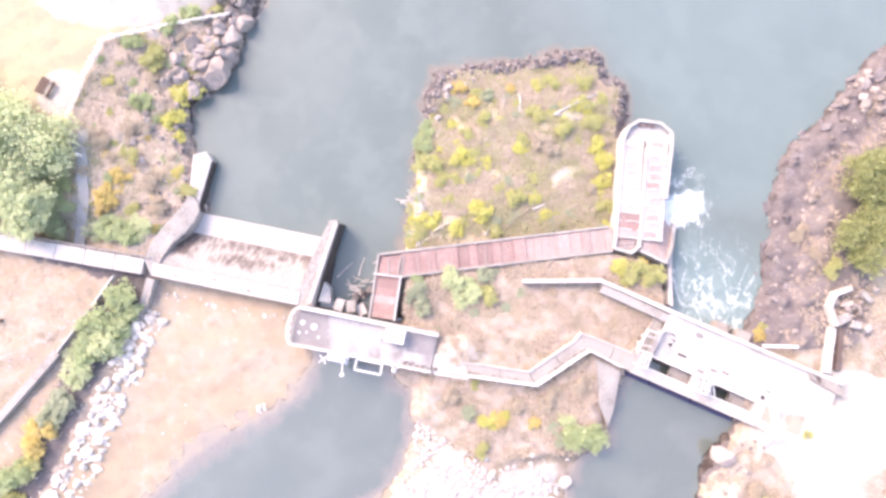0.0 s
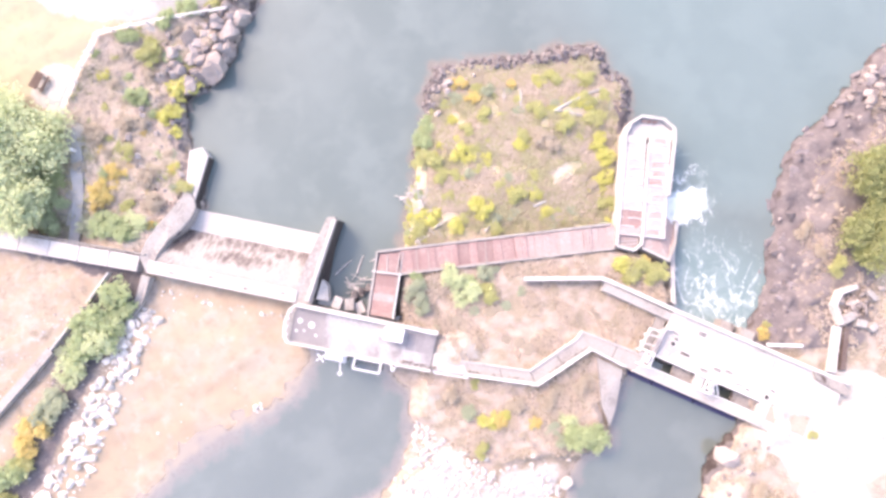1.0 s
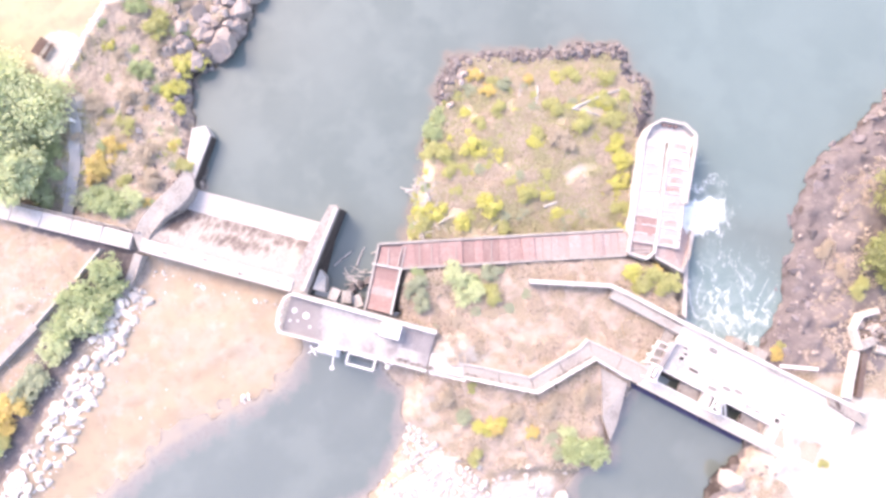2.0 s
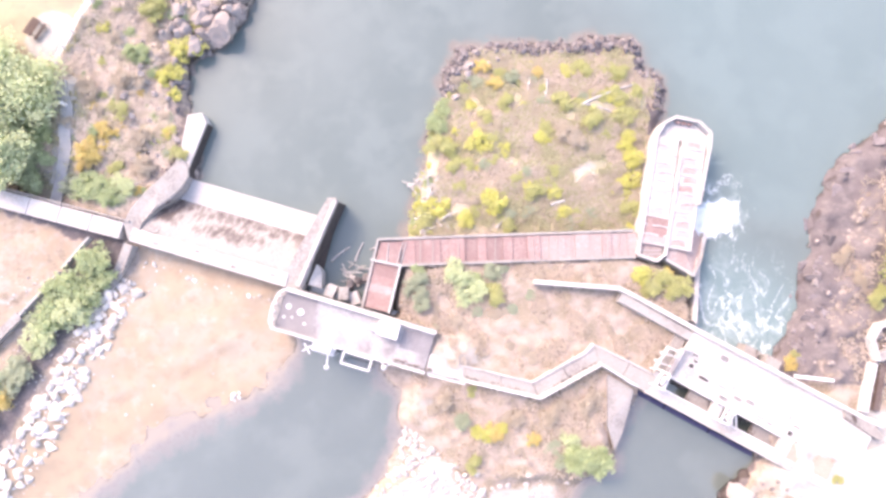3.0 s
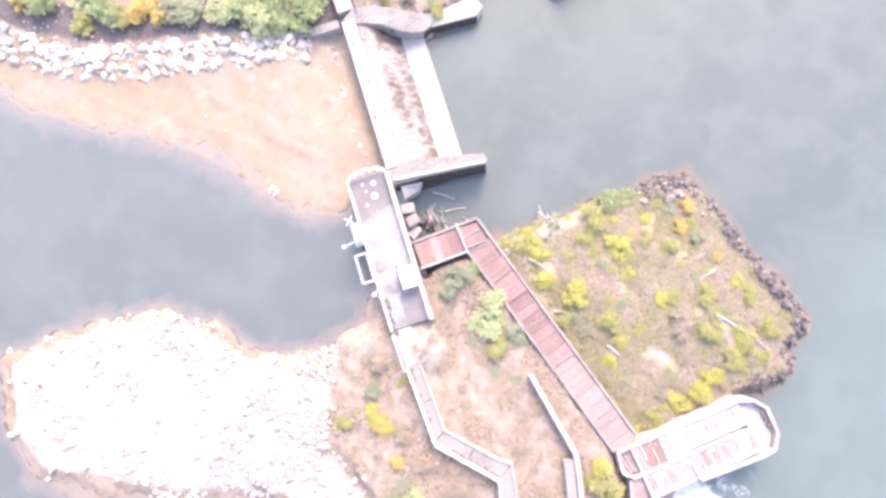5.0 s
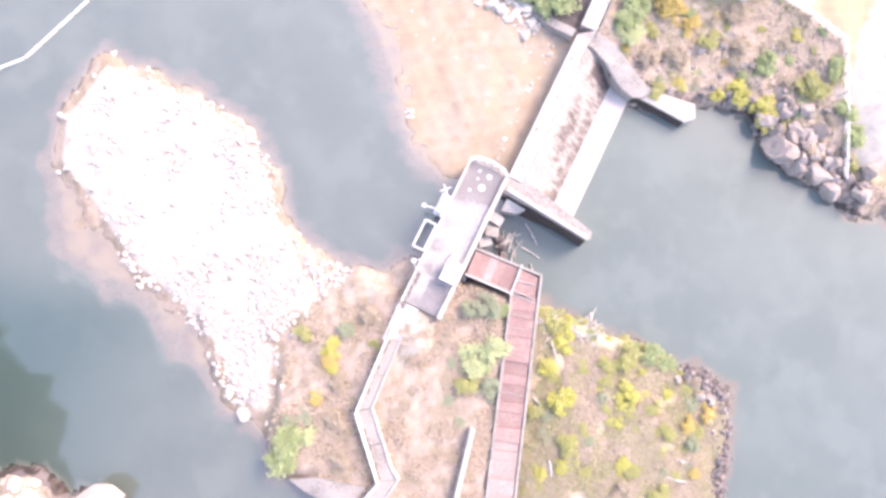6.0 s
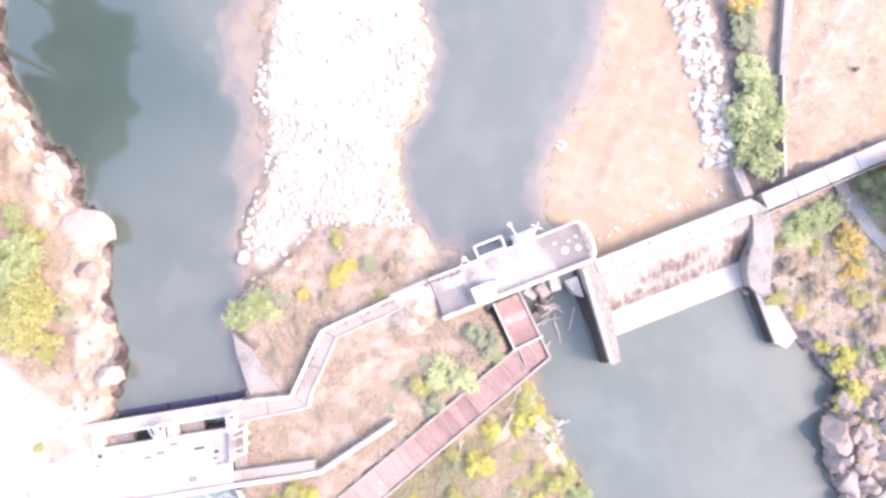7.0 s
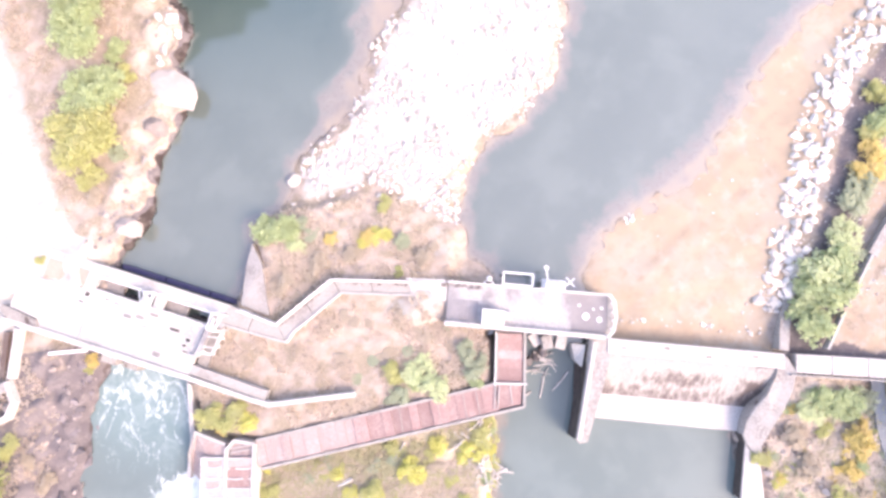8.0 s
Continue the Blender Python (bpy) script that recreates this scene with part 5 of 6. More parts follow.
# ---------------------------------------------------------------- rocks
def rock_mesh(name, material, seed, flat=0.7, cuts=13, fine=False):
    """A boulder: a ball worn by noise and cut by flat breaks."""
    bm = bmesh.new()
    bmesh.ops.create_icosphere(bm, subdivisions=3 if fine else 2, radius=1)
    r = random.Random(seed)
    for v in bm.verts:
        v.co *= 1 + 0.28 * noise.noise(v.co * 1.1 + Vector((seed * 3.1, 0, 0))) + 0.09 * noise.noise(v.co * 3.3 + Vector((0, seed, 0)))
    for _ in range(cuts):
        n = Vector((r.gauss(0, 1), r.gauss(0, 1), r.gauss(0, 0.8))).normalized()
        c = r.uniform(0.40, 0.74)
        for v in bm.verts:
            over = v.co.dot(n) - c
            if over > 0:
                v.co -= n * over * 0.985
    for v in bm.verts:
        v.co *= 1 + 0.14 * noise.noise(v.co * 2.6 + Vector((seed, 4, 0))) + 0.09 * noise.noise(v.co * 6 + Vector((0, 0, seed)))
    bmesh.ops.scale(bm, vec=(1, r.uniform(0.7, 1), flat * r.uniform(0.8, 1.1)), verts=bm.verts)
    me = bpy.data.meshes.new(name)
    bm.to_mesh(me)
    bm.free()
    me.materials.append(material)
    return me


ROCKS = {k: [rock_mesh("boulder", m, s + 10 * i, (0.78, 0.7, 0.55, 0.7)[i], 13, i in (1, 3)) for s in range(8)] for i, (k, m) in enumerate((("dark", ROCK_DARK), ("tan", ROCK_TAN), ("pale", ROCK_PALE), ("shore", ROCK_SHORE)))}


HEAP = {"dark": [], "tan": [], "pale": [], "shore": []}           # small rocks, joined later
HEAP_SIZE = 0.68


def put_rock(kind, x, y, r, label, group, sink=0.3, z=None, wide=1.0):
    """A boulder of its own, or, if small, one of a heap."""
    me = ROCKS[kind][int(rng.integers(8))]
    r *= 1.12
    ground_z = height_at(x, y) if z is None else z
    place = Matrix.Translation((x, y, ground_z + r * (0.55 - sink))) @ Matrix.Rotation(rng.uniform(0, 6.3), 4, "Z") @ Matrix.Diagonal((r * wide, r, r * rng.uniform(0.85, 1.15), 1))
    if r < HEAP_SIZE:
        HEAP[kind].append((me, place))
        return None
    ob = new("boulder", me)
    ob.matrix_basis = place
    return tagged(ob, label, "rock", group)


def join_heaps():
    for kind, material, label in (("dark", HEAP_DARK, "small dark basalt rocks along the shores"), ("tan", HEAP_TAN, "small tan rocks on the banks"), ("pale", HEAP_PALE, "small pale rocks on the bar and banks"), ("shore", HEAP_SHORE, "small black rocks on the east shore")):
        verts, faces, base = [], [], 0
        for me, place in HEAP[kind]:
            co = np.empty(len(me.vertices) * 3, dtype=np.float32)
            me.vertices.foreach_get("co", co)
            m = np.array(place)
            verts.append(co.reshape(-1, 3) @ m[:3, :3].T + m[:3, 3])
            idx = np.empty(len(me.polygons) * 3, dtype=np.int32)
            me.polygons.foreach_get("vertices", idx)
            faces.append(idx.reshape(-1, 3) + base)
            base += len(me.vertices)
        tagged(new("rubble", mesh_of("rubble", np.concatenate(verts), np.concatenate(faces), material)), label, "rocks", kind="stuff")


def scatter_line(path, count, spread, low, high, kind, label, group, power=1.6, bias=0.0, sink=0.3):
    pts = along(path, 0.25)
    for _ in range(count):
        x, y, turn = pts[int(rng.integers(len(pts)))]
        o = rng.uniform(-spread, spread) + bias
        n = radians(turn + 90)
        put_rock(kind, x + o * math.cos(n), y + o * math.sin(n), low + (high - low) * rng.random() ** power, label, group, sink)


def build_rocks():
    for x, y, r in ((-24.6, 28.4, 2.3), (-27.0, 31.4, 1.3), (-22.9, 32.2, 1.5), (-21.5, 34.6, 1.5), (-27.2, 26.4, 1.2), (-23.7, 26.9, 1.1), (-26.0, 27.2, 1.2),
                    (-28.6, 29.8, 1.0), (-25.2, 32.8, 1.2), (-23.2, 30.4, 1.4), (-26.4, 29.4, 1.2), (-23.6, 34.6, 1.1), (-21.6, 37.0, 1.3), (-25.4, 34.6, 0.9), (-28.4, 27.4, 0.9), (-27.6, 24.2, 0.9)):
        put_rock("tan", x, y, r * 1.15, "large weathered tan boulder on the river bank", "boulders on the west bank", 0.62)
    scatter_line([(-21.4, 37), (-22.6, 32), (-24.2, 28.6), (-27.4, 26.2)], 34, 1.6, 0.6, 1.25, "tan", "angular tan rock wedged between the boulders", "boulders on the west bank", 1.4, -1.2, 0.55)
    scatter_line([(-20.6, 37), (-22, 31.6), (-23.4, 27.4), (-27.2, 25), (-28.2, 21.5), (-27.0, 19.4)], 60, 1.1, 0.25, 0.75, "dark",
                 "dark angular rock at the water's edge", "rocks on the west shore", bias=-0.4)
    scatter_line([(-27, 34), (-30, 28), (-30.5, 24), (-31, 19), (-29.5, 14)], 50, 2.6, 0.2, 0.6, "tan", "half-buried tan rock among dry shrubs", "rocks on the west slope")
    scatter_line([(-30.9, 2.2), (-32.3, -1.5), (-35.3, -7.9), (-38.2, -14.3), (-42.3, -20.9), (-51.5, -28.6)], 520, 1.6, 0.15, 0.74, "pale",
                 "pale angular riprap rock on the sand bank", "riprap on the west bank", 1.8, sink=0.45)
    scatter_line([(-19.1, -8.4), (-19.9, -8.9)], 7, 0.35, 0.15, 0.5, "pale", "white rock at the edge of the sand", "rocks at the sand's edge")
    scatter_line([(-30.5, 4.4), (-24, 3.0), (-16.5, 1.2)], 26, 0.35, 0.1, 0.3, "pale", "small pale stone below the crest", "stones below the crest", bias=-0.5)
    scatter_line([(-1.9, 22.0), (-0.7, 25.6), (0.4, 28.0), (4, 28.9), (9, 28.6), (14.4, 29.8), (17.9, 30.0), (19.3, 27.3), (21.5, 25.8), (21.8, 22.6)], 560, 1.05,
                 0.15, 0.52, "dark", "dark basalt rock on the island's rim", "rocks round the island", bias=-0.25, sink=0.4)
    scatter_line([(-1.4, 22.5), (0.8, 26.6), (6, 27.6)], 26, 0.9, 0.2, 0.6, "tan", "tan rock on the island's rim", "rocks round the island", bias=-0.8)
    scatter_line([(33.6, -1.2), (35.4, 3.8), (36.5, 8.8), (37.2, 12.9), (40.0, 18.5), (44.1, 21.6), (47.0, 25.6), (52, 30)], 46, 0.9, 0.3, 1.1, "shore",
                 "dark basalt rock on the steep east shore", "rocks on the east shore", bias=-0.7, sink=0.85)
    scatter_line([(34.2, -2.6), (36.0, 2.4), (37.0, 8)], 26, 1.0, 0.2, 0.7, "shore", "dark basalt rock on the steep east shore", "rocks on the east shore", bias=-0.6, sink=0.8)
    scatter_line([(38, 3.8), (39.4, 10), (42.5, 17), (50, 25)], 12, 2.2, 0.3, 0.8, "tan", "tan rock on the east slope", "rocks on the east slope", sink=0.6)
    scatter_line([(44, 20.5), (52, 27.5)], 24, 1.4, 0.25, 0.8, "tan", "tan rock on the east shore", "rocks on the east shore")
    scatter_line([(30.9, -10.8), (27.4, -16.2), (26.0, -21.6), (24.0, -24.0)], 10, 0.5, 0.25, 0.6, "tan", "brown rock at the canal's edge", "rocks on the canal bank", bias=0.5, sink=0.6)
    scatter_line([(32.2, -10.6), (28.8, -16.0), (27.2, -21.0), (25.6, -23.6)], 12, 1.2, 0.2, 0.5, "tan", "tan rock on the canal's bank", "rocks on the canal bank", bias=0.6)
    scatter_line([(23.2, -30.6), (22.2, -33.8), (23.2, -38.5), (22.6, -48)], 44, 0.8, 0.25, 0.8, "pale", "pale rock on the canal's bank", "rocks on the canal bank", bias=0.6)
    slab_rock = put_rock("pale", 23.7, -28.0, 2.8, "large flat-topped pale boulder beside the canal", "boulders on the canal bank", 0.25, 1.6, 1.15)
    slab_rock.data = slab_rock.data.copy()
    slab_rock.data.materials[0] = ROCK_SLAB
    slab_rock.scale.z *= 0.62
    put_rock("tan", 25.2, -24.3, 1.2, "large brown boulder beside the canal", "boulders on the canal bank", 0.3)
    put_rock("tan", 28.6, -14.6, 1.3, "large brown boulder beside the canal", "boulders on the canal bank", 0.3)
    put_rock("pale", 12.4, -17.2, 0.95, "large white rock at the tip of the gravel bar", "rocks on the gravel bar", 0.3)
    for _ in range(60):                               # larger stones of the bar, most on its east side
        s, o = rng.random(), rng.random() ** 1.5
        x, y = 12.2 - 19.5 * s - 7 * o, -17.2 - 24 * s + 3 * o + 6 * o * (1 - s)
        if inside_by(np.array([x]), np.array([y]), BARLAND)[0] > 0.2:
            put_rock("pale", x, y, 0.16 + 0.36 * rng.random() ** 2, "pale angular stone on the gravel bar", "rocks on the gravel bar", 0.45)
    scatter_line([(13, -14.6), (11.6, -18.9), (6.8, -22.6), (3.8, -27), (1.3, -31.8), (-2.0, -35.5), (-6.7, -41.2), (-11.4, -42), (-18.2, -39.5), (-17, -30), (-14.3, -23.5)], 40, 1.3,
                 0.15, 0.5, "pale", "white rock at the edge of the gravel bar", "rocks on the gravel bar", bias=-0.5)


def stones(name, label, count, choose, low, high, material):
    """Loose stones that nobody could count, in one mesh."""
    base = bmesh.new()
    bmesh.ops.create_icosphere(base, subdivisions=1, radius=1)
    bv = np.array([v.co for v in base.verts])
    bf = np.array([[v.index for v in f.verts] for f in base.faces])
    base.free()
    x, y = choose(count)
    h = land(x, y)[0]
    n = len(x)
    r = low + (high - low) * rng.random(n) ** 2.2
    t = rng.uniform(0, 6.3, n)
    shape = bv[None] * (1 + rng.normal(0, 0.2, (n, len(bv), 1))) * np.stack([np.ones(n), rng.uniform(0.6, 1, n), rng.uniform(0.4, 0.8, n)], 1)[:, None]
    c, s = np.cos(t)[:, None], np.sin(t)[:, None]
    px = (shape[..., 0] * c - shape[..., 1] * s) * r[:, None] + x[:, None]
    py = (shape[..., 0] * s + shape[..., 1] * c) * r[:, None] + y[:, None]
    pz = shape[..., 2] * r[:, None] + h[:, None] + 0.1 * r[:, None]
    verts = np.stack([px, py, pz], -1).reshape(-1, 3)
    faces = (bf[None] + (np.arange(n) * len(bv))[:, None, None]).reshape(-1, 3)
    return tagged(new(name, mesh_of(name, verts, faces, material)), label, "stones", kind="stuff")


def island_stuff(name):
    m, N, L, p = nodes_of(name)
    geo = N.new("ShaderNodeNewGeometry")
    col = mixed(N, L, geo.outputs["Random Per Island"], (0.25, 0.222, 0.214), (0.47, 0.44, 0.43))
    grit = value_noise(N, L, geo.outputs["Position"], 9, 4)
    col = mixed(N, L, ramp(N, L, grit, 0.4, 0.7), col, (0.421, 0.382, 0.367))
    L.new(col, p.inputs["Base Color"])
    p.inputs["Roughness"].default_value = 0.9
    return m


GRAVEL = island_stuff("loose_pale_gravel")


def pick(outline, margin, x0, x1, y0, y1, rule=None):
    def choose(count):
        x, y = rng.uniform(x0, x1, count * 4), rng.uniform(y0, y1, count * 4)
        ok = inside_by(x, y, outline) > margin
        if rule:
            ok &= rule(x, y)
        return x[ok][:count], y[ok][:count]
    return choose


build_rocks()
stones("gravel", "loose pale gravel covering the river bar", 5200, pick(BARLAND, 0.1, -19, 14, -43, -9, lambda x, y: (inside_by(x, y, MIDLAND) < 0.5) & (stony(x, y) > rng.normal(0.1, 0.35, x.shape))), 0.05, 0.36, GRAVEL)
stones("bank_gravel", "small pale stones strewn over the sand bank", 700,
       pick(WEST_UP, -0.6, -50, -13, -30, 2, lambda x, y: (inside_by(x, y, UPLAND) > -3.2) | (rng.random(x.shape) < 0.06)), 0.04, 0.17, GRAVEL)
stones("shore_gravel", "small broken stones on the east bank", 420, pick(EAST, 0.2, 20, 56, -45, 32, lambda x, y: inside_by(x, y, EAST) < 4.5), 0.05, 0.3, HEAP_TAN)


# ---------------------------------------------------------------- foliage
def leaf_mesh(name, centres, spread, size, per, material, droop=0.35):
    """Leaves round the tips of twigs: each a small folded blade with its own tilt."""
    centres = np.asarray(centres)
    n = len(centres) * per
    c = np.repeat(centres, per, 0) + rng.normal(0, 1, (n, 3)) * np.repeat(np.asarray(spread).reshape(-1, 1) * np.ones((len(centres), 1)), per, 0) * np.array([1, 1, 0.7])
    a = rng.uniform(0, 6.3, n)
    tilt = rng.normal(0, 0.35, n)
    s = size * rng.uniform(0.6, 1.35, n)
    along_ = np.stack([np.cos(a) * np.cos(tilt), np.sin(a) * np.cos(tilt), np.sin(tilt) - droop * rng.random(n)], 1)
    side = np.stack([-np.sin(a), np.cos(a), rng.normal(0, 0.3, n)], 1)
    v = np.stack([c - along_ * s[:, None] * 0.5, c + side * s[:, None] * 0.3, c + along_ * s[:, None] * 0.5, c - side * s[:, None] * 0.3], 1)
    v[:, 1, 2] += s * 0.1
    v[:, 3, 2] += s * 0.1
    return mesh_of(name, v.reshape(-1, 3), np.arange(n * 4).reshape(-1, 4), material)


def crown_tips(count, flat, lumps, seed):
    """Tips of twigs over a lumpy crown of radius about 1, with hollows between the lumps."""
    r = np.random.default_rng(seed)
    hubs = r.normal(0, 1, (lumps, 3))
    hubs /= np.linalg.norm(hubs, axis=1)[:, None]
    hubs[:, 2] = np.abs(hubs[:, 2]) * 0.8
    hubs *= r.uniform(0.35, 0.8, (lumps, 1))
    which = r.integers(lumps, size=count)
    d = r.normal(0, 1, (count, 3))
    d /= np.linalg.norm(d, axis=1)[:, None]
    d[:, 2] = np.abs(d[:, 2]) - 0.15
    tips = hubs[which] + d * r.uniform(0.22, 0.46, (count, 1)) * r.uniform(0.6, 1.15, (lumps, 1))[which]
    tips[:, 2] *= flat
    return tips, hubs * np.array([1, 1, flat])


def make_bush(colour, seed, label):
    top = thing("bush", label, "bush", at=(0, 0, -60))
    tips, hubs = crown_tips(110, 0.75, 9, seed)
    bm = bmesh.new()
    for h in hubs:
        tube(bm, (0, 0, 0), (h[0] * 0.5, h[1] * 0.5, h[2] * 0.6 + 0.1), 0.05, 0.035, 5)
        tube(bm, (h[0] * 0.5, h[1] * 0.5, h[2] * 0.6 + 0.1), (h[0], h[1], h[2] + 0.15), 0.035, 0.012, 5)
    part("stems", bm, BARK, top)
    ob = new("crown", leaf_mesh("crown", tips + np.array([0, 0, 0.12]), 0.09, 0.135, 17, LEAF[colour]))
    ob.parent = top
    return top


BUSH = {}
WORDS = {"yellow": "bright yellow autumn bush with loose twigs", "gold": "golden-orange autumn bush", "lime": "yellow-green leafy bush",
         "green": "soft green leafy bush", "willow": "pale green willow bush", "grey": "grey-green low bush", "brown": "dry brown shrub"}


def bush(colour, x, y, r, where, group, tall=1.0):
    key = (colour, int(rng.integers(3)))
    r *= 1.18
    if key not in BUSH:
        BUSH[key] = make_bush(colour, len(BUSH) + 3, WORDS[colour])
    ob = copy_thing(BUSH[key], Matrix.Translation((x, y, height_at(x, y) - 0.05)) @ Matrix.Rotation(rng.uniform(0, 6.3), 4, "Z") @ Matrix.Diagonal((r, r * rng.uniform(0.85, 1.1), r * 0.9 * tall, 1)))
    return tagged(ob, WORDS[colour] + " " + where, "bush", group)


def build_bushes():
    isle = (("yellow", 2.6, 17.9, 1.0), ("yellow", 4.4, 11.7, 1.05), ("lime", 8.5, 13.2, 0.9), ("yellow", -0.9, 11.0, 0.9), ("gold", 2.6, 25.8, 0.75),
            ("gold", 8.4, 25.4, 0.6), ("gold", 4.0, 24.1, 0.7), ("lime", 12.9, 26.1, 0.95), ("lime", 16.5, 26.0, 0.8), ("lime", 13.9, 20.8, 0.95),
            ("yellow", 17.5, 18.8, 0.9), ("yellow", 18.3, 17.2, 0.9), ("lime", 11.0, 22.4, 0.9), ("lime", -0.9, 17.3, 1.2), ("green", -0.9, 21.2, 1.1),
            ("yellow", 1.7, 10.0, 0.75), ("yellow", 11.6, 11.4, 0.6), ("lime", 5.9, 9.8, 0.8), ("yellow", 17.8, 14.4, 0.9), ("lime", 18.2, 12.0, 0.8),
            ("lime", 0.3, 15.5, 0.8), ("lime", -2.3, 9.7, 0.9), ("yellow", -2.7, 11.4, 0.6), ("lime", 5.2, 22.0, 0.8), ("lime", 16.4, 23.6, 0.8),
            ("grey", 5.6, 24.9, 0.7), ("lime", 17.2, 21.4, 0.9), ("green", -1.6, 19.2, 0.9), ("lime", 9.3, 19.4, 0.6), ("lime", 3.3, 20.4, 0.7), ("brown", 11.4, 19.4, 1.1), ("brown", 12.4, 18.4, 0.8))
    for c, x, y, r in isle:
        bush(c, x, y, r * 1.22, "on the river island", "bushes on the island")
    for _ in range(120):
        x, y = rng.uniform(-2.6, 19), rng.uniform(9.5, 27)
        if inside_by(np.array([x]), np.array([y]), ISLAND)[0] > 1.0 and math.hypot(x - 13.6, y - 15) > 1.8:
            bush(("lime", "grey", "yellow", "brown", "lime")[int(rng.integers(5))], x, y, rng.uniform(0.3, 0.75), "on the river island", "bushes on the island", 0.8)
    for k, (x, y, turn) in enumerate(along([(-3.5, 8.6), (-2.9, 13.7), (-2.3, 19.2), (-1.7, 22.0)], 0.85)):
        bush(("lime", "green", "lime", "yellow", "grey")[k % 5], x + rng.uniform(-0.1, 0.7), y, rng.uniform(0.4, 0.75), "on the river island", "bushes on the island", 0.7)
    for c, x, y, r in (("willow", 2.4, 2.8, 1.25), ("lime", 4.9, 2.7, 1.0), ("willow", 1.4, 4.7, 1.1), ("grey", 4.6, 5.0, 0.9), ("green", 3.3, 4.2, 0.6), ("grey", -2.6, 3.2, 1.0),
                       ("grey", -2.2, 1.4, 0.9), ("lime", 20.8, 4.6, 1.25), ("yellow", 19.0, 5.4, 0.9), ("lime", 22.6, 4.2, 1.15), ("gold", 21.6, 5.6, 0.6), ("lime", 19.6, 4.0, 0.7), ("green", -2.6, 4.6, 0.6)):
        bush(c, x, y, r * 1.15, "by the fish channel", "bushes by the channel")
    for _ in range(34):
        x, y = rng.uniform(-1, 23), rng.uniform(-4, 6)
        if inside_by(np.array([x]), np.array([y]), MIDLAND)[0] > 1.6 and y > np.interp(x, [-2, 9, 14.5, 24], [-2.5, -4, -0.6, -3]) and y < np.interp(x, [-2, 8, 17, 24], [5.5, 6, 2.8, -1]):
            bush(("brown", "grey", "brown")[int(rng.integers(3))], x, y, rng.uniform(0.3, 0.7), "in the dry meadow", "shrubs in the meadow", 0.45)
    for c, x, y, r in (("gold", 5.4, -10.2, 0.85), ("yellow", 4.4, -10.5, 0.75), ("yellow", 6.2, -9.9, 0.6), ("gold", 9.2, -10.7, 0.6), ("green", 14.6, -11.6, 1.5), ("green", 13.2, -12.2, 1.2),
                       ("green", 15.6, -12.8, 1.0), ("willow", 12.6, -10.9, 0.9), ("lime", 3.2, -6.6, 0.45), ("lime", 3.7, -13.2, 0.8), ("grey", 2.6, -9.4, 0.8), ("brown", 7.4, -8.9, 0.8),
                       ("brown", 11.0, -8.2, 1.0), ("brown", 0.6, -7.6, 0.8), ("grey", 12.0, -12.6, 0.6), ("brown", 14.2, -7.0, 0.9)):
        bush(c, x, y, r * 1.12, "below the bent walkway", "bushes by the walkway")
    for _ in range(26):
        x, y = rng.uniform(-2, 16), rng.uniform(-14, -6.5)
        if inside_by(np.array([x]), np.array([y]), MIDLAND)[0] > 1.0 and y < np.interp(x, [-2, 9.5, 15, 18], [-6.5, -8, -4.6, -6]):
            bush(("brown", "grey", "brown")[int(rng.integers(3))], x, y, rng.uniform(0.3, 0.75), "below the bent walkway", "shrubs by the walkway", 0.5)
    for c, x, y, r in (("yellow", -27.8, 26.1, 1.05), ("yellow", -29.3, 23.2, 0.9), ("yellow", -28.6, 21.2, 0.55), ("green", -32.3, 25.0, 0.95), ("lime", -31.0, 29.9, 1.2),
                       ("lime", -33.5, 18.8, 0.8), ("gold", -35.3, 14.6, 1.1), ("gold", -34.2, 16.4, 0.9), ("gold", -36.0, 13.4, 0.8), ("green", -35.2, 10.7, 1.3), ("green", -33.4, 10.2, 1.1),
                       ("willow", -32.0, 10.8, 1.0), ("grey", -36.9, 10.6, 1.0), ("lime", -27.4, 14.9, 0.9), ("green", -33.2, 31.6, 0.9), ("green", -26.8, 34.8, 1.0), ("lime", -24.6, 35.2, 0.8),
                       ("lime", -27.0, 29.0, 0.5), ("yellow", -26.6, 28.0, 0.5), ("lime", -33.0, 13.0, 0.7), ("brown", -31, 16, 1.0), ("brown", -30.4, 13.2, 0.9), ("brown", -33, 22, 1.0),
                       ("brown", -31.2, 27.4, 0.8), ("brown", -36.4, 20.6, 0.9), ("green", -29.0, 33.2, 0.9)):
        bush(c, x, y, r * 1.3, "on the west bank", "bushes on the west bank")
    for k in range(9):                                # undergrowth between the willows and the footpath
        bush(("willow", "green", "willow")[k % 3], -40.6 - 1.9 * (k % 2) + rng.uniform(-0.4, 0.4), 11.4 + 1.05 * k, rng.uniform(1.2, 1.6), "beside the footpath", "bushes by the footpath", 0.9)
    for _ in range(60):
        x, y = rng.uniform(-38, -26), rng.uniform(9.4, 33)
        if inside_by(np.array([x]), np.array([y]), WEST_DOWN)[0] > 2.2 and inside_by(np.array([x]), np.array([y]), FIELD)[0] < -0.5:
            low = y < 17
            bush(("green", "grey", "brown", "lime", "gold")[int(rng.integers(5))] if low else ("brown", "brown", "lime", "green", "yellow")[int(rng.integers(5))],
                 x, y, rng.uniform(0.35, 0.8), "on the west bank", "bushes on the west bank", 0.8)
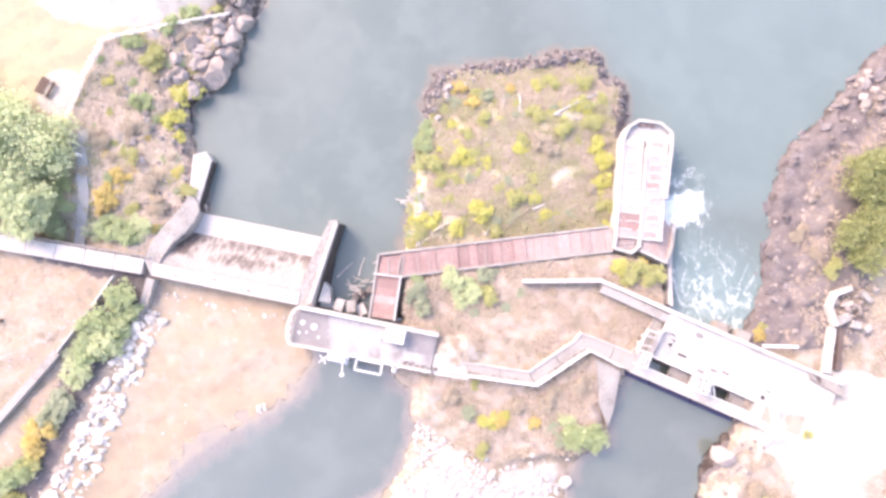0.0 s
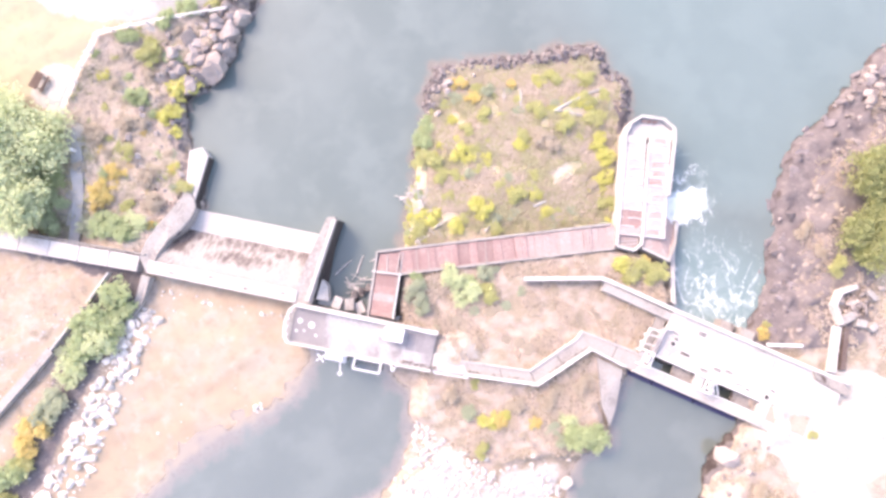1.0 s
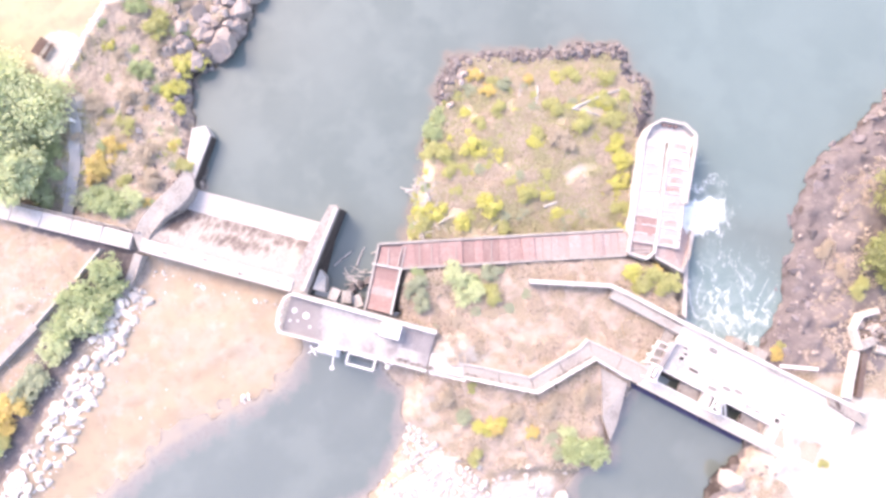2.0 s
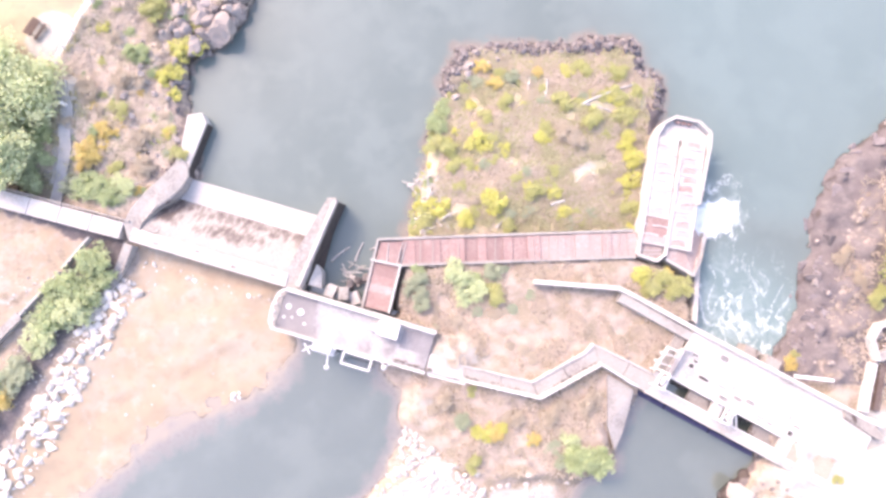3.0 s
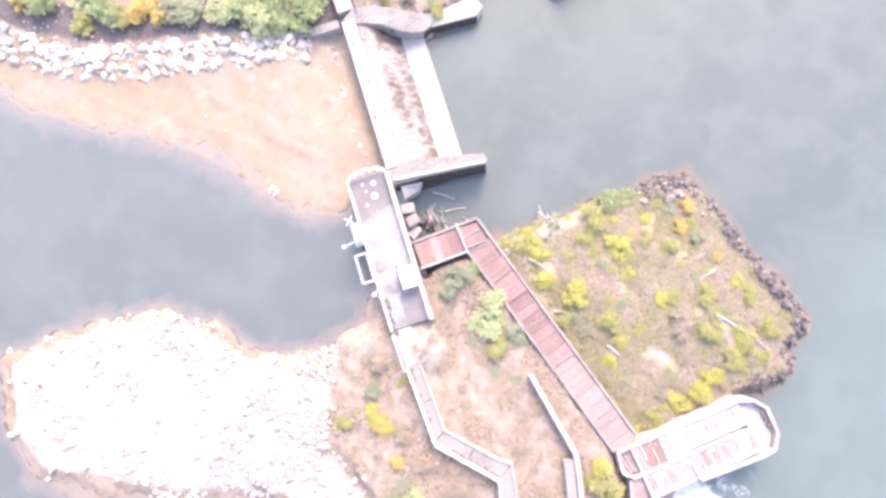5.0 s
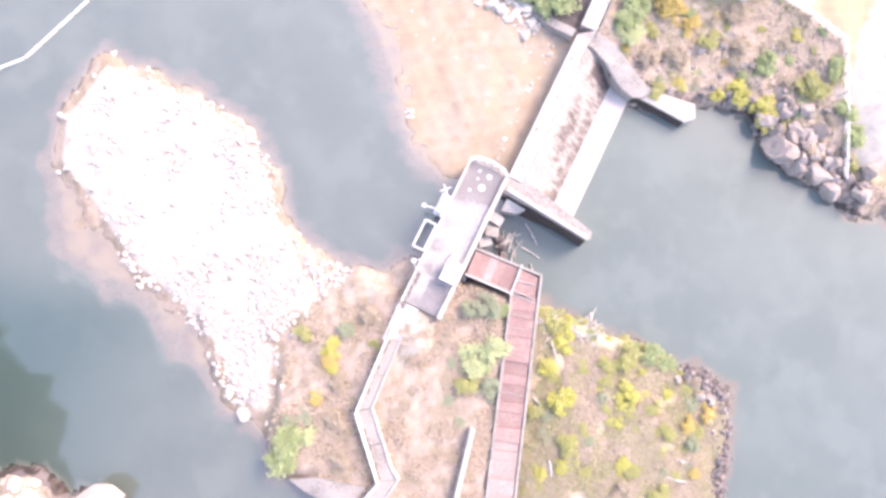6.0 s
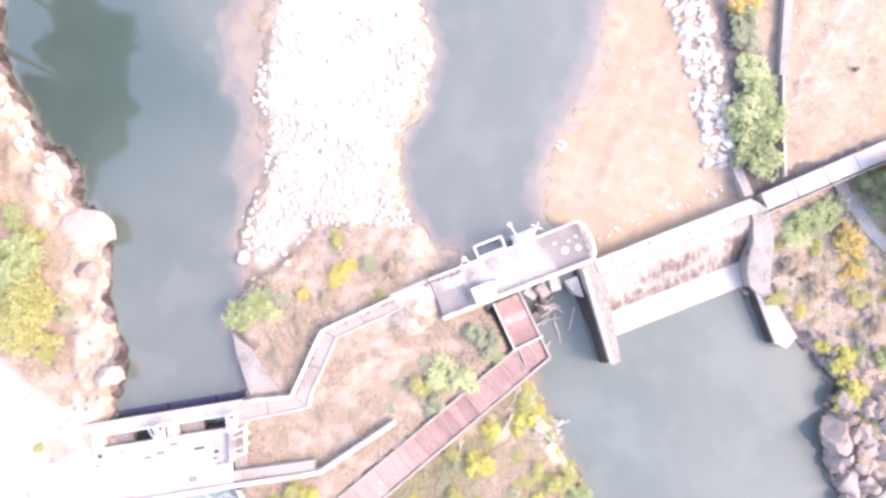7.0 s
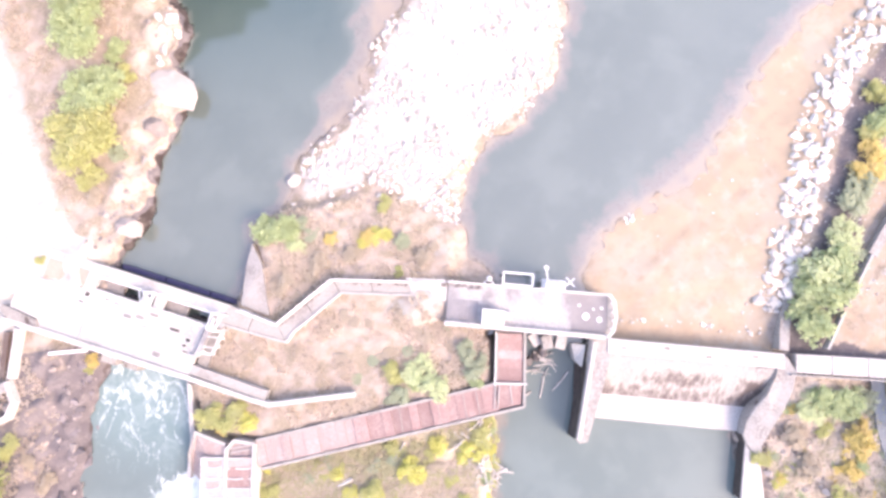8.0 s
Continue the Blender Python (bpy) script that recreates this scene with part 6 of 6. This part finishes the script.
    for c, x, y, r in (("green", -33.6, 3.4, 1.6), ("green", -35.0, 1.6, 1.7), ("willow", -35.2, -0.6, 1.5), ("green", -36.8, -1.8, 1.5), ("willow", -34.0, 1.0, 1.2), ("green", -36.4, 0.6, 1.3),
                       ("willow", -38.2, -4.2, 1.3), ("grey", -39.4, -6.6, 1.2), ("grey", -40.6, -8.2, 1.1), ("gold", -41.6, -9.8, 1.1), ("gold", -42.4, -11.6, 1.0), ("lime", -42.8, -13.4, 1.0),
                       ("green", -44.4, -13.8, 1.3), ("willow", -46.2, -15.6, 1.3), ("lime", -44.4, -17.0, 1.0), ("grey", -38.0, -2.6, 0.9), ("green", -48.8, -18.6, 1.4), ("gold", -50, -21, 1.2)):
        bush(c, x, y, r * 1.3, "along the sand bank", "bushes on the sand bank", 1.1)
    for c, x, y, r in (("gold", 33.9, -2.4, 0.75), ("lime", 34.6, -1.6, 0.5), ("lime", 37.4, -12.6, 0.5), ("lime", 41.6, 4.6, 1.2), ("brown", 39.0, 8.4, 1.0), ("brown", 40.2, 6.2, 0.8),
                       ("lime", 31.6, -19.8, 1.3), ("grey", 29.0, -22.0, 0.9), ("lime", 27.4, -30.0, 1.1), ("green", 28.0, -32.6, 1.2), ("brown", 31.6, -18.0, 0.9)):
        bush(c, x, y, r, "on the east bank", "bushes on the east bank", 1.2)


def build_scrub():
    """Small dry shrubs over the west slope."""
    kinds = ("brown", "grey", "brown", "lime", "green", "brown", "gold")
    for k in range(120):
        x, y = rng.uniform(-38, -22), rng.uniform(11, 36)
        p = np.array([x]), np.array([y])
        if inside_by(*p, WEST_DOWN)[0] > 2.0 and inside_by(*p, FIELD)[0] < -0.5 and abs(x + 38.3) > 1.5:
            bush(kinds[k % 7], x, y, rng.uniform(0.3, 0.7), "on the west slope", "scrub on the west slope", 0.6)


build_scrub()
build_bushes()


def tree(name, label, x, y, crown, tall, colour, seed, count=260, size=0.34, per=16, narrow=1.0, group=""):
    """A trunk with limbs, and leaves round the tips of its twigs."""
    z = height_at(x, y)
    top = thing(name, label, "tree", group, (x, y, z))
    tips, hubs = crown_tips(count, 0.75 * narrow, 13, seed)
    base = tall - crown * 0.75 * narrow
    bm = bmesh.new()
    lean = Vector((0.3 * math.sin(seed), 0.3 * math.cos(seed), base * 0.9))
    tube(bm, (0, 0, -0.3), lean, 0.05 * crown + 0.06, 0.035 * crown + 0.03, 9)
    part("trunk", bm, BARK, top)
    for h in hubs:
        p = Vector((h[0] * crown, h[1] * crown, base + h[2] * crown))
        m = lean.lerp(p, 0.5) + Vector((0, 0, 0.15 * crown))
        bm = bmesh.new()
        tube(bm, lean * 0.92, m, 0.022 * crown, 0.016 * crown, 6)
        tube(bm, m, p, 0.016 * crown, 0.005 * crown, 6)
        part("limb", bm, BARK, top)
    ob = new("crown", leaf_mesh("crown", tips * crown + np.array([0, 0, base]), 0.075 * crown, size, per, LEAF[colour], 0.5))
    ob.parent = top
    return top


def build_trees():
    tree("willow_tree", "large pale green willow tree beside the picnic ground", -44.9, 18.4, 7.0, 5.8, "willow", 2, 950, 0.36, 48)
    tree("willow_tree", "low pale green willow tree above the walkway", -42.4, 13.6, 3.4, 4.6, "willow", 17, 360, 0.34, 44)
    tree("willow_tree", "pale green willow tree on the west bank", -52.5, 14.5, 5.4, 5.2, "willow", 5, 420, 0.36, 24)
    tree("willow_tree", "pale green willow tree on the west bank", -53.0, 26.0, 4.8, 5.2, "willow", 8, 340, 0.36, 24)
    tree("bank_tree", "broad olive green tree on the east bank", 46.0, 13.6, 4.6, 4.4, "olive", 4, 520, 0.3, 28)
    tree("bank_tree", "broad olive green tree on the east bank", 45.2, 7.4, 3.8, 3.9, "olive", 6, 420, 0.3, 26)
    tree("bank_tree", "broad green tree on the east bank", 53.0, 15.0, 4.8, 5.0, "olive", 7, 360, 0.34, 24)
    tree("canal_willow", "rounded yellow-green willow beside the canal", 31.2, -24.2, 3.7, 3.8, "lime", 11, 420, 0.28, 26)
    tree("canal_willow", "rounded green willow beside the canal", 30.2, -28.0, 3.1, 3.2, "green", 12, 340, 0.28, 26)
    tree("canal_willow", "rounded green willow beside the canal", 30.4, -35.0, 3.6, 3.8, "green", 13, 400, 0.28, 26)
    tree("canal_willow", "rounded green willow beside the canal", 30.0, -40.5, 3.6, 4.0, "green", 14, 380, 0.28, 26)
    for k, (x, y, r, t) in enumerate(((25.0, -45.5, 5.2, 17.5), (27.5, -40.5, 4.4, 13.5), (22.0, -50.5, 5.6, 19.5), (18.0, -57.0, 6.0, 21.5), (29.0, -44.5, 4.2, 12.0), (28.5, -51.0, 4.4, 17.0), (12.5, -66.0, 5.0, 21.0))):
        tree("canal_tree", "tall dark green tree at the canal's edge", x, y, r, t, "deep", 20 + k, 620, 0.46, 26, 2.3, "tall trees by the canal")


build_trees()


def blades(name, label, count, choose, material, high=0.34, wide=0.035, per=6):
    """Grass: tufts of bent blades, in one mesh."""
    x, y = choose(count)
    h = land(x, y)[0]
    n = len(x) * per
    X = np.repeat(x, per) + rng.normal(0, 0.09, n)
    Y = np.repeat(y, per) + rng.normal(0, 0.09, n)
    Z = np.repeat(h, per) - 0.02
    a, s = rng.uniform(0, 6.3, n), high * rng.uniform(0.5, 1.3, n)
    out = rng.uniform(0.7, 1.5, n) * s
    w = wide * rng.uniform(0.7, 1.4, n)
    base = np.stack([X, Y, Z], 1)
    side = np.stack([-np.sin(a) * w, np.cos(a) * w, np.zeros(n)], 1)
    mid = base + np.stack([np.cos(a) * out * 0.4, np.sin(a) * out * 0.4, s * 0.42], 1)
    tip = base + np.stack([np.cos(a) * out, np.sin(a) * out, s * 0.4], 1)
    v = np.stack([base - side, base + side, mid + side * 0.8, mid - side * 0.8, tip], 1).reshape(-1, 3)
    k = np.arange(n) * 5
    faces = [(i, i + 1, i + 2, i + 3) for i in k] + [(i + 3, i + 2, i + 4) for i in k]
    return tagged(new(name, mesh_of(name, v, faces, material)), label, "grass", kind="stuff")


blades("island_grass", "olive and yellow grass covering the island", 6000, pick(ISLAND, 1.3, -4, 21, 8, 30, lambda x, y: (np.hypot(x - 13.6, y - 15) > 1.4) & (wobble(x, y, 2.4, 7) + 0.4 * wobble(x, y, 1.0, 3) < 0.45)), GRASS_OLIVE, 0.36, 0.05)
blades("island_hay", "dry tan grass among the island's green", 5200, pick(ISLAND, 1.3, -4, 21, 8, 30, lambda x, y: wobble(x, y, 3.0, 2) > -0.15), GRASS_DRY, 0.34, 0.05)
blades("meadow_grass", "dry tan grass between the walkway and the channel", 3600, pick(MIDLAND, 0.5, -4, 25, -14, 7, lambda x, y: wobble(x, y, 1.8, 6) > 0.05), GRASS_DRY, 0.34, 0.05)
blades("bank_grass", "dry grass and scrub on the west bank", 9000, pick(WEST_DOWN, 1.8, -50, -20, 7, 42, lambda x, y: (wobble(x, y, 2.5, 1) > -0.5) & (np.hypot(x + 40.4, y - 25.8) > 2.6) & ((np.abs(x + 38.3) > 1.3) | (y > 22)) & (inside_by(x, y, FIELD) < 0.3)), GRASS_PALE, 0.38, 0.055)
blades("bank_green", "green undergrowth on the west bank", 1500, pick(WEST_DOWN, 1.8, -48, -22, 8, 42, lambda x, y: (wobble(x, y, 3.5, 4) > 0.35) & (inside_by(x, y, FIELD) < 0)), GRASS_OLIVE, 0.4, 0.06)
blades("east_grass", "dry grass on the east bank", 3200, pick(EAST, 2.2, 26, 60, -48, 32, lambda x, y: (wobble(x, y, 2.6, 9) > -0.2) & (np.hypot((x - 41.5) / 1.6, y + 11.5) > 6.5) & (np.abs((x - 40) * 0.95 + (y + 22) * 0.25) > 3.6) & ((y > -8) | (inside_by(x, y, EAST) > 5))), GRASS_DRY, 0.36, 0.055)


# ---------------------------------------------------------------- driftwood and small things
def log(p, q, r, label, group, z=None):
    p, q = Vector(p), Vector(q)
    za = z if z is not None else height_at(*p) + r
    zb = z if z is not None else height_at(*q) + r
    top = thing("log", label, "log", group, (*((p + q) / 2), min(za, zb)))
    bm = bmesh.new()
    a, b = Vector((*p, za)), Vector((*q, zb))
    n, sides = 5, 7
    rings = []
    bend = Vector((-(b - a).y, (b - a).x, 0)).normalized() * 0.03 * (b - a).length
    for i in range(n + 1):
        s = i / n
        c = a.lerp(b, s) + bend * math.sin(math.pi * s)
        rr = r * (1 - 0.45 * s) * rng.uniform(0.88, 1.12)
        rot = (b - a).to_track_quat("Z", "Y").to_matrix()
        rings.append([bm.verts.new(c + rot @ Vector((math.cos(k * 6.2832 / sides) * rr, math.sin(k * 6.2832 / sides) * rr, 0))) for k in range(sides)])
    for i in range(n):
        for k in range(sides):
            bm.faces.new((rings[i][k], rings[i][(k + 1) % sides], rings[i + 1][(k + 1) % sides], rings[i + 1][k]))
    bm.faces.new(rings[0][::-1])
    bm.faces.new(rings[-1])
    under("stem", bm, WOOD_GREY, top)
    if (q - p).length > 1.5:
        c = a.lerp(b, 0.6)
        bm = bmesh.new()
        tube(bm, c, c + Vector((rng.uniform(-0.5, 0.5), rng.uniform(-0.5, 0.5), 0.2)), r * 0.4, r * 0.15, 5)
        under("branch_stub", bm, WOOD_GREY, top)
    return top


def build_logs():
    on = ("bleached driftwood log on the island", "logs on the island")
    for p, q, r in (((12.8, 22.2), (18.4, 24.9), 0.16), ((13.2, 22.3), (15.9, 21.8), 0.13), ((7.5, 25.2), (7.3, 23.3), 0.11), ((9.3, 24.8), (9.1, 22.5), 0.11),
                    ((4.9, 9.3), (6.4, 11.0), 0.12), ((10.2, 11.9), (11.6, 12.4), 0.18), ((0.2, 9.0), (-1.6, 11.6), 0.09)):
        log(p, q, r, *on)
    for _ in range(46):
        x, y = rng.normal(-2.3, 0.75), rng.choice([rng.normal(13.4, 1.0), rng.normal(9.4, 0.8), rng.normal(12.0, 1.6)])
        w, l = rng.uniform(0, 3.14), rng.uniform(0.4, 1.3)
        log((x - l * math.cos(w), y - l * math.sin(w)), (x + l * math.cos(w), y + l * math.sin(w)), rng.uniform(0.05, 0.11),
            "bleached driftwood branch heaped on the island's shore", "driftwood on the shore", z=max(0.12, height_at(x, y)) + rng.uniform(0.08, 0.4))
    for _ in range(22):
        x, y = rng.normal(-9.0, 0.7), rng.normal(3.9, 0.5)
        w, l = rng.normal(2.95, 0.4), rng.uniform(0.3, 0.9)
        log((x - l * math.cos(w), y - l * math.sin(w)), (x + l * math.cos(w), y + l * math.sin(w)), rng.uniform(0.04, 0.09),
            "bleached branch caught beside the pier", "driftwood by the pier", z=rng.uniform(0.1, 0.5))
    for p, q in (((-11.5, 5.1), (-9.7, 6.7)), ((-9.1, 5.2), (-8.4, 7.2)), ((-6.9, 6.9), (-7.7, 6.5))):
        log(p, q, 0.1, "thin bleached log floating in the water", "floating logs", z=0.09)
    bush("green", -8.4, 3.1, 0.8, "growing beside the pier", "bushes by the pier")
    for x, y in ((-8.6, 3.2), (-9.4, 2.7), (-7.9, 3.6)):
        put_rock("dark", x, y, 0.7, "dark wet rock beside the pier", "rocks by the pier", 0.2, 0.1)


def build_boom():
    """A log boom across the pool: float after float on a cable."""
    path = [(-9, -53), (-14.7, -49.4), (-16.3, -47.2), (-23.7, -42.7), (-29.8, -39.6), (-41, -34)]
    top = thing("log_boom", "white floating boom strung across the upstream pool", "boom", at=(-22, -44, HIGH))
    for p, q in zip(path, path[1:]):
        p, q = Vector(p), Vector(q)
        n = max(1, round((q - p).length / 2.4))
        for k in range(n):
            a, b = p.lerp(q, (k + 0.03) / n), p.lerp(q, (k + 0.97) / n)
            bm = bmesh.new()
            tube(bm, (*a, HIGH + 0.06), (*b, HIGH + 0.06), 0.15, 0.15, 8)
            under("float", bm, WHITE_STEEL, top)


def build_picnic():
    z = height_at(-41.9, 26.3)
    top = thing("picnic_table", "dark brown wooden picnic table on a pale pad", "picnic table", at=(-41.9, 26.3, z))
    a, n = Vector((0.47, 0.883)), Vector((0.883, -0.47))
    c = Vector((-41.9, 26.3))
    turn = math.degrees(math.atan2(a.y, a.x))
    for k in range(4):
        bm = bmesh.new()
        box(bm, (*(c + n * (k - 1.5) * 0.2), z + 0.75), (1.85, 0.18, 0.05), turn, bevel=0.01)
        under("top_board", bm, WOOD_DARK, top)
    for s in (-1, 1):
        bm = bmesh.new()
        box(bm, (*(c + n * s * 0.68), z + 0.45), (1.85, 0.26, 0.05), turn, bevel=0.01)
        under("bench_board", bm, WOOD_DARK, top)
        for e in (-0.65, 0.65):
            bm = bmesh.new()
            p = c + a * e
            bar(bm, (*(p + n * s * 0.2), z + 0.72), (*(p + n * s * 0.62), z), 0.09)
            under("leg", bm, WOOD_DARK, top)
    for e in (-0.65, 0.65):
        bm = bmesh.new()
        bar(bm, (*(c + a * e - n * 0.75), z + 0.4), (*(c + a * e + n * 0.75), z + 0.4), 0.08)
        under("crosspiece", bm, WOOD_DARK, top)


def ribbon(bm, path, wide, lift, thick):
    """A thin slab that follows the ground along a plan path."""
    rows = []
    left, right = offset_line(path, wide / 2), offset_line(path, -wide / 2)
    for p, q in zip(left, right):
        z = max(height_at(*p), height_at(*q)) + lift
        rows.append([bm.verts.new((*p, z)), bm.verts.new((*q, z)), bm.verts.new((*q, z - thick)), bm.verts.new((*p, z - thick))])
    for a, b in zip(rows, rows[1:]):
        for k in range(4):
            bm.faces.new((a[k], a[(k + 1) % 4], b[(k + 1) % 4], b[k]))
    bm.faces.new(rows[0][::-1])
    bm.faces.new(rows[-1])
    bmesh.ops.recalc_face_normals(bm, faces=bm.faces)


def build_west_things():
    asphalt = surface("grey_asphalt", (0.29, 0.285, 0.29), (0.33, 0.318, 0.315), (0.26, 0.255, 0.257), 12, 0.6)
    bm = bmesh.new()
    ribbon(bm, [p[:2] for p in along([(-39.0, 8.9), (-38.6, 11.5), (-37.9, 15), (-38.0, 18.5), (-39.4, 22)], 0.9)], 1.15, 0.2, 0.4)
    tagged(part("footpath", bm, asphalt), "grey asphalt footpath on the west bank", "path", kind="structure")
    edging = [(-39.4, 22.8), (-37.7, 27.3), (-35.7, 31.4), (-28.8, 33.3), (-22.7, 34.9)]
    top = thing("picnic_fence", "low white fence along the edge of the picnic ground", "fence", at=(-35, 30, 2.8))
    for p, q in zip(edging, edging[1:]):
        za, zb = height_at(*p), height_at(*q)
        for lift, w in ((0.75, 0.13), (0.4, 0.08)):
            bm = bmesh.new()
            bar(bm, (*p, za + lift), (*q, zb + lift), w, 0.08)
            under("rail", bm, WHITE_STEEL, top)
    for x, y, turn in along(edging, 1.8):
        z = height_at(x, y)
        bm = bmesh.new()
        box(bm, (x, y, z + 0.4), (0.13, 0.13, 0.95), turn)
        under("post", bm, WHITE_STEEL, top)
    bm = bmesh.new()
    ribbon(bm, [p[:2] for p in along([(-39.9, 22.9), (-38.2, 27.2), (-36.4, 31.0)], 0.9)], 0.9, 0.05, 0.3)
    tagged(part("gravel_path", bm, CONCRETE), "pale path beside the low fence", "path", kind="structure")
    top = thing("kerb_wall", "pale concrete kerb beside the track above the bushes", "kerb", at=(-41, -3, 2.8))
    pts = [(-36.8, 2.4), (-40.1, -1.9), (-45.6, -8.2), (-56, -19)]
    for k, (p, q) in enumerate(zip(pts, pts[1:])):
        bm = bmesh.new()
        wide = 0.12 if k == 0 else 0.42
        strip(bm, [p, q], wide, -wide, 2.3, 3.06 - 0.04 * k, 0.03)
        under("kerb", bm, CONCRETE_WHITE if k == 0 else CONCRETE, top)
    z = height_at(-38.1, 18.8)
    top = thing("marker_post", "short white post beside the footpath", "post", at=(-38.1, 18.8, z))
    bm = bmesh.new()
    tube(bm, (-38.1, 18.8, z - 0.2), (-38.1, 18.8, z + 0.9), 0.16, 0.14, 12)
    under("shaft", bm, WHITE_STEEL, top)
    bm = bmesh.new()
    tube(bm, (-38.1, 18.8, z + 0.9), (-38.1, 18.8, z + 0.98), 0.2, 0.12, 12)
    under("cap", bm, WHITE_STEEL, top)
    z = height_at(-46.4, 1.5)
    bm = bmesh.new()
    tube(bm, (-46.4, 1.5, z - 0.1), (-46.36, 1.52, z + 0.35), 0.26, 0.2, 9)
    tagged(part("tree_stump", bm, WOOD_DARK), "small dark tree stump in the dry field", "stump")


def build_east_things():
    top = thing("stone_abutment", "broken pale concrete abutment above the east shore", "abutment", at=(42.5, -0.5, 2.5))
    for path, left, right, z, m in (([(41.2, -1.6), (40.7, 0.5), (41.4, 1.8), (43.2, 2.4)], 0.2, -0.3, 3.3, CONCRETE_WHITE),
                                    ([(44.4, 1.9), (45.3, 0.9)], 0.3, -0.3, 3.1, CONCRETE),
                                    ([(41.0, -1.75), (40.5, -4.0), (40.0, -6.4)], 0.3, -0.45, 3.15, CONCRETE_WHITE),
                                    ([(41.8, -1.9), (41.4, -4.1), (41.0, -6.2)], 0.5, -0.1, 2.9, CONCRETE_BROWN)):
        bm = bmesh.new()
        strip(bm, path, left, right, 1.5, z, 0.06)
        under("wall", bm, m, top)
    for x, y, w, l, turn in ((42.0, -0.9, 1.5, 0.9, 24), (43.4, -1.5, 1.1, 0.8, -15), (44.6, -1.9, 0.9, 0.7, 40)):
        bm = bmesh.new()
        box(bm, (x, y, 2.75), (w, l, 1.0), turn, bevel=0.08)
        under("fallen_block", bm, CONCRETE, top)
    for _ in range(46):
        put_rock("tan", 43.0 + rng.normal(0, 1.0), 0.6 + rng.normal(0, 0.7), rng.uniform(0.2, 0.5), "tan rubble lying on the abutment", "rubble by the abutment", 0.2, 2.7)
    top = thing("steel_beam", "long white steel beam lying beside the gate deck", "beam", at=(35.2, -3.4, 3))
    bm = bmesh.new()
    for w, dz in ((0.3, 0.12), (0.08, 0.0), (0.3, -0.12)):
        bar(bm, (33.5, -3.4, 2.95 + dz), (37.1, -3.6, 3.0 + dz), w, 0.05 if dz else 0.24)
    under("beam", bm, WHITE_STEEL, top)
    top = thing("grey_wall_cap", "brownish concrete wall end beside the pale lot", "wall", at=(42, -5, 2.8))
    bm = bmesh.new()
    prism(bm, [(37.9, -6.2), (40.9, -7.5), (41.6, -8.6), (41.2, -8.9), (38.0, -7.0)], 1.6, 3.25, 0.05)
    under("cap", bm, CONCRETE_DIRTY, top)
    top = thing("planting_strip", "strip of dry brown earth inside a kerb by the gates", "planter", at=(*gate_at(17, 2), 3))
    bm = bmesh.new()
    slab(bm, 15.2, 19.4, 0.9, 2.9, 2.9, 3.05, 0.03)
    under("bed", bm, surface("brown_bare_earth", (0.312, 0.242, 0.203), (0.234, 0.179, 0.148), (0.359, 0.289, 0.242), 7, 0.8), top)
    bm = bmesh.new()
    slab(bm, 15.0, 19.6, 2.92, 3.1, 2.9, 3.12, 0.02)
    under("kerb", bm, CONCRETE_WHITE, top)


build_logs()
build_boom()
build_picnic()
build_west_things()
build_east_things()
join_heaps()
for _made in BUSH.values():                           # the patterns of the bushes have served
    for _ob in list(_made.children_recursive) + [_made]:
        bpy.data.objects.remove(_ob)
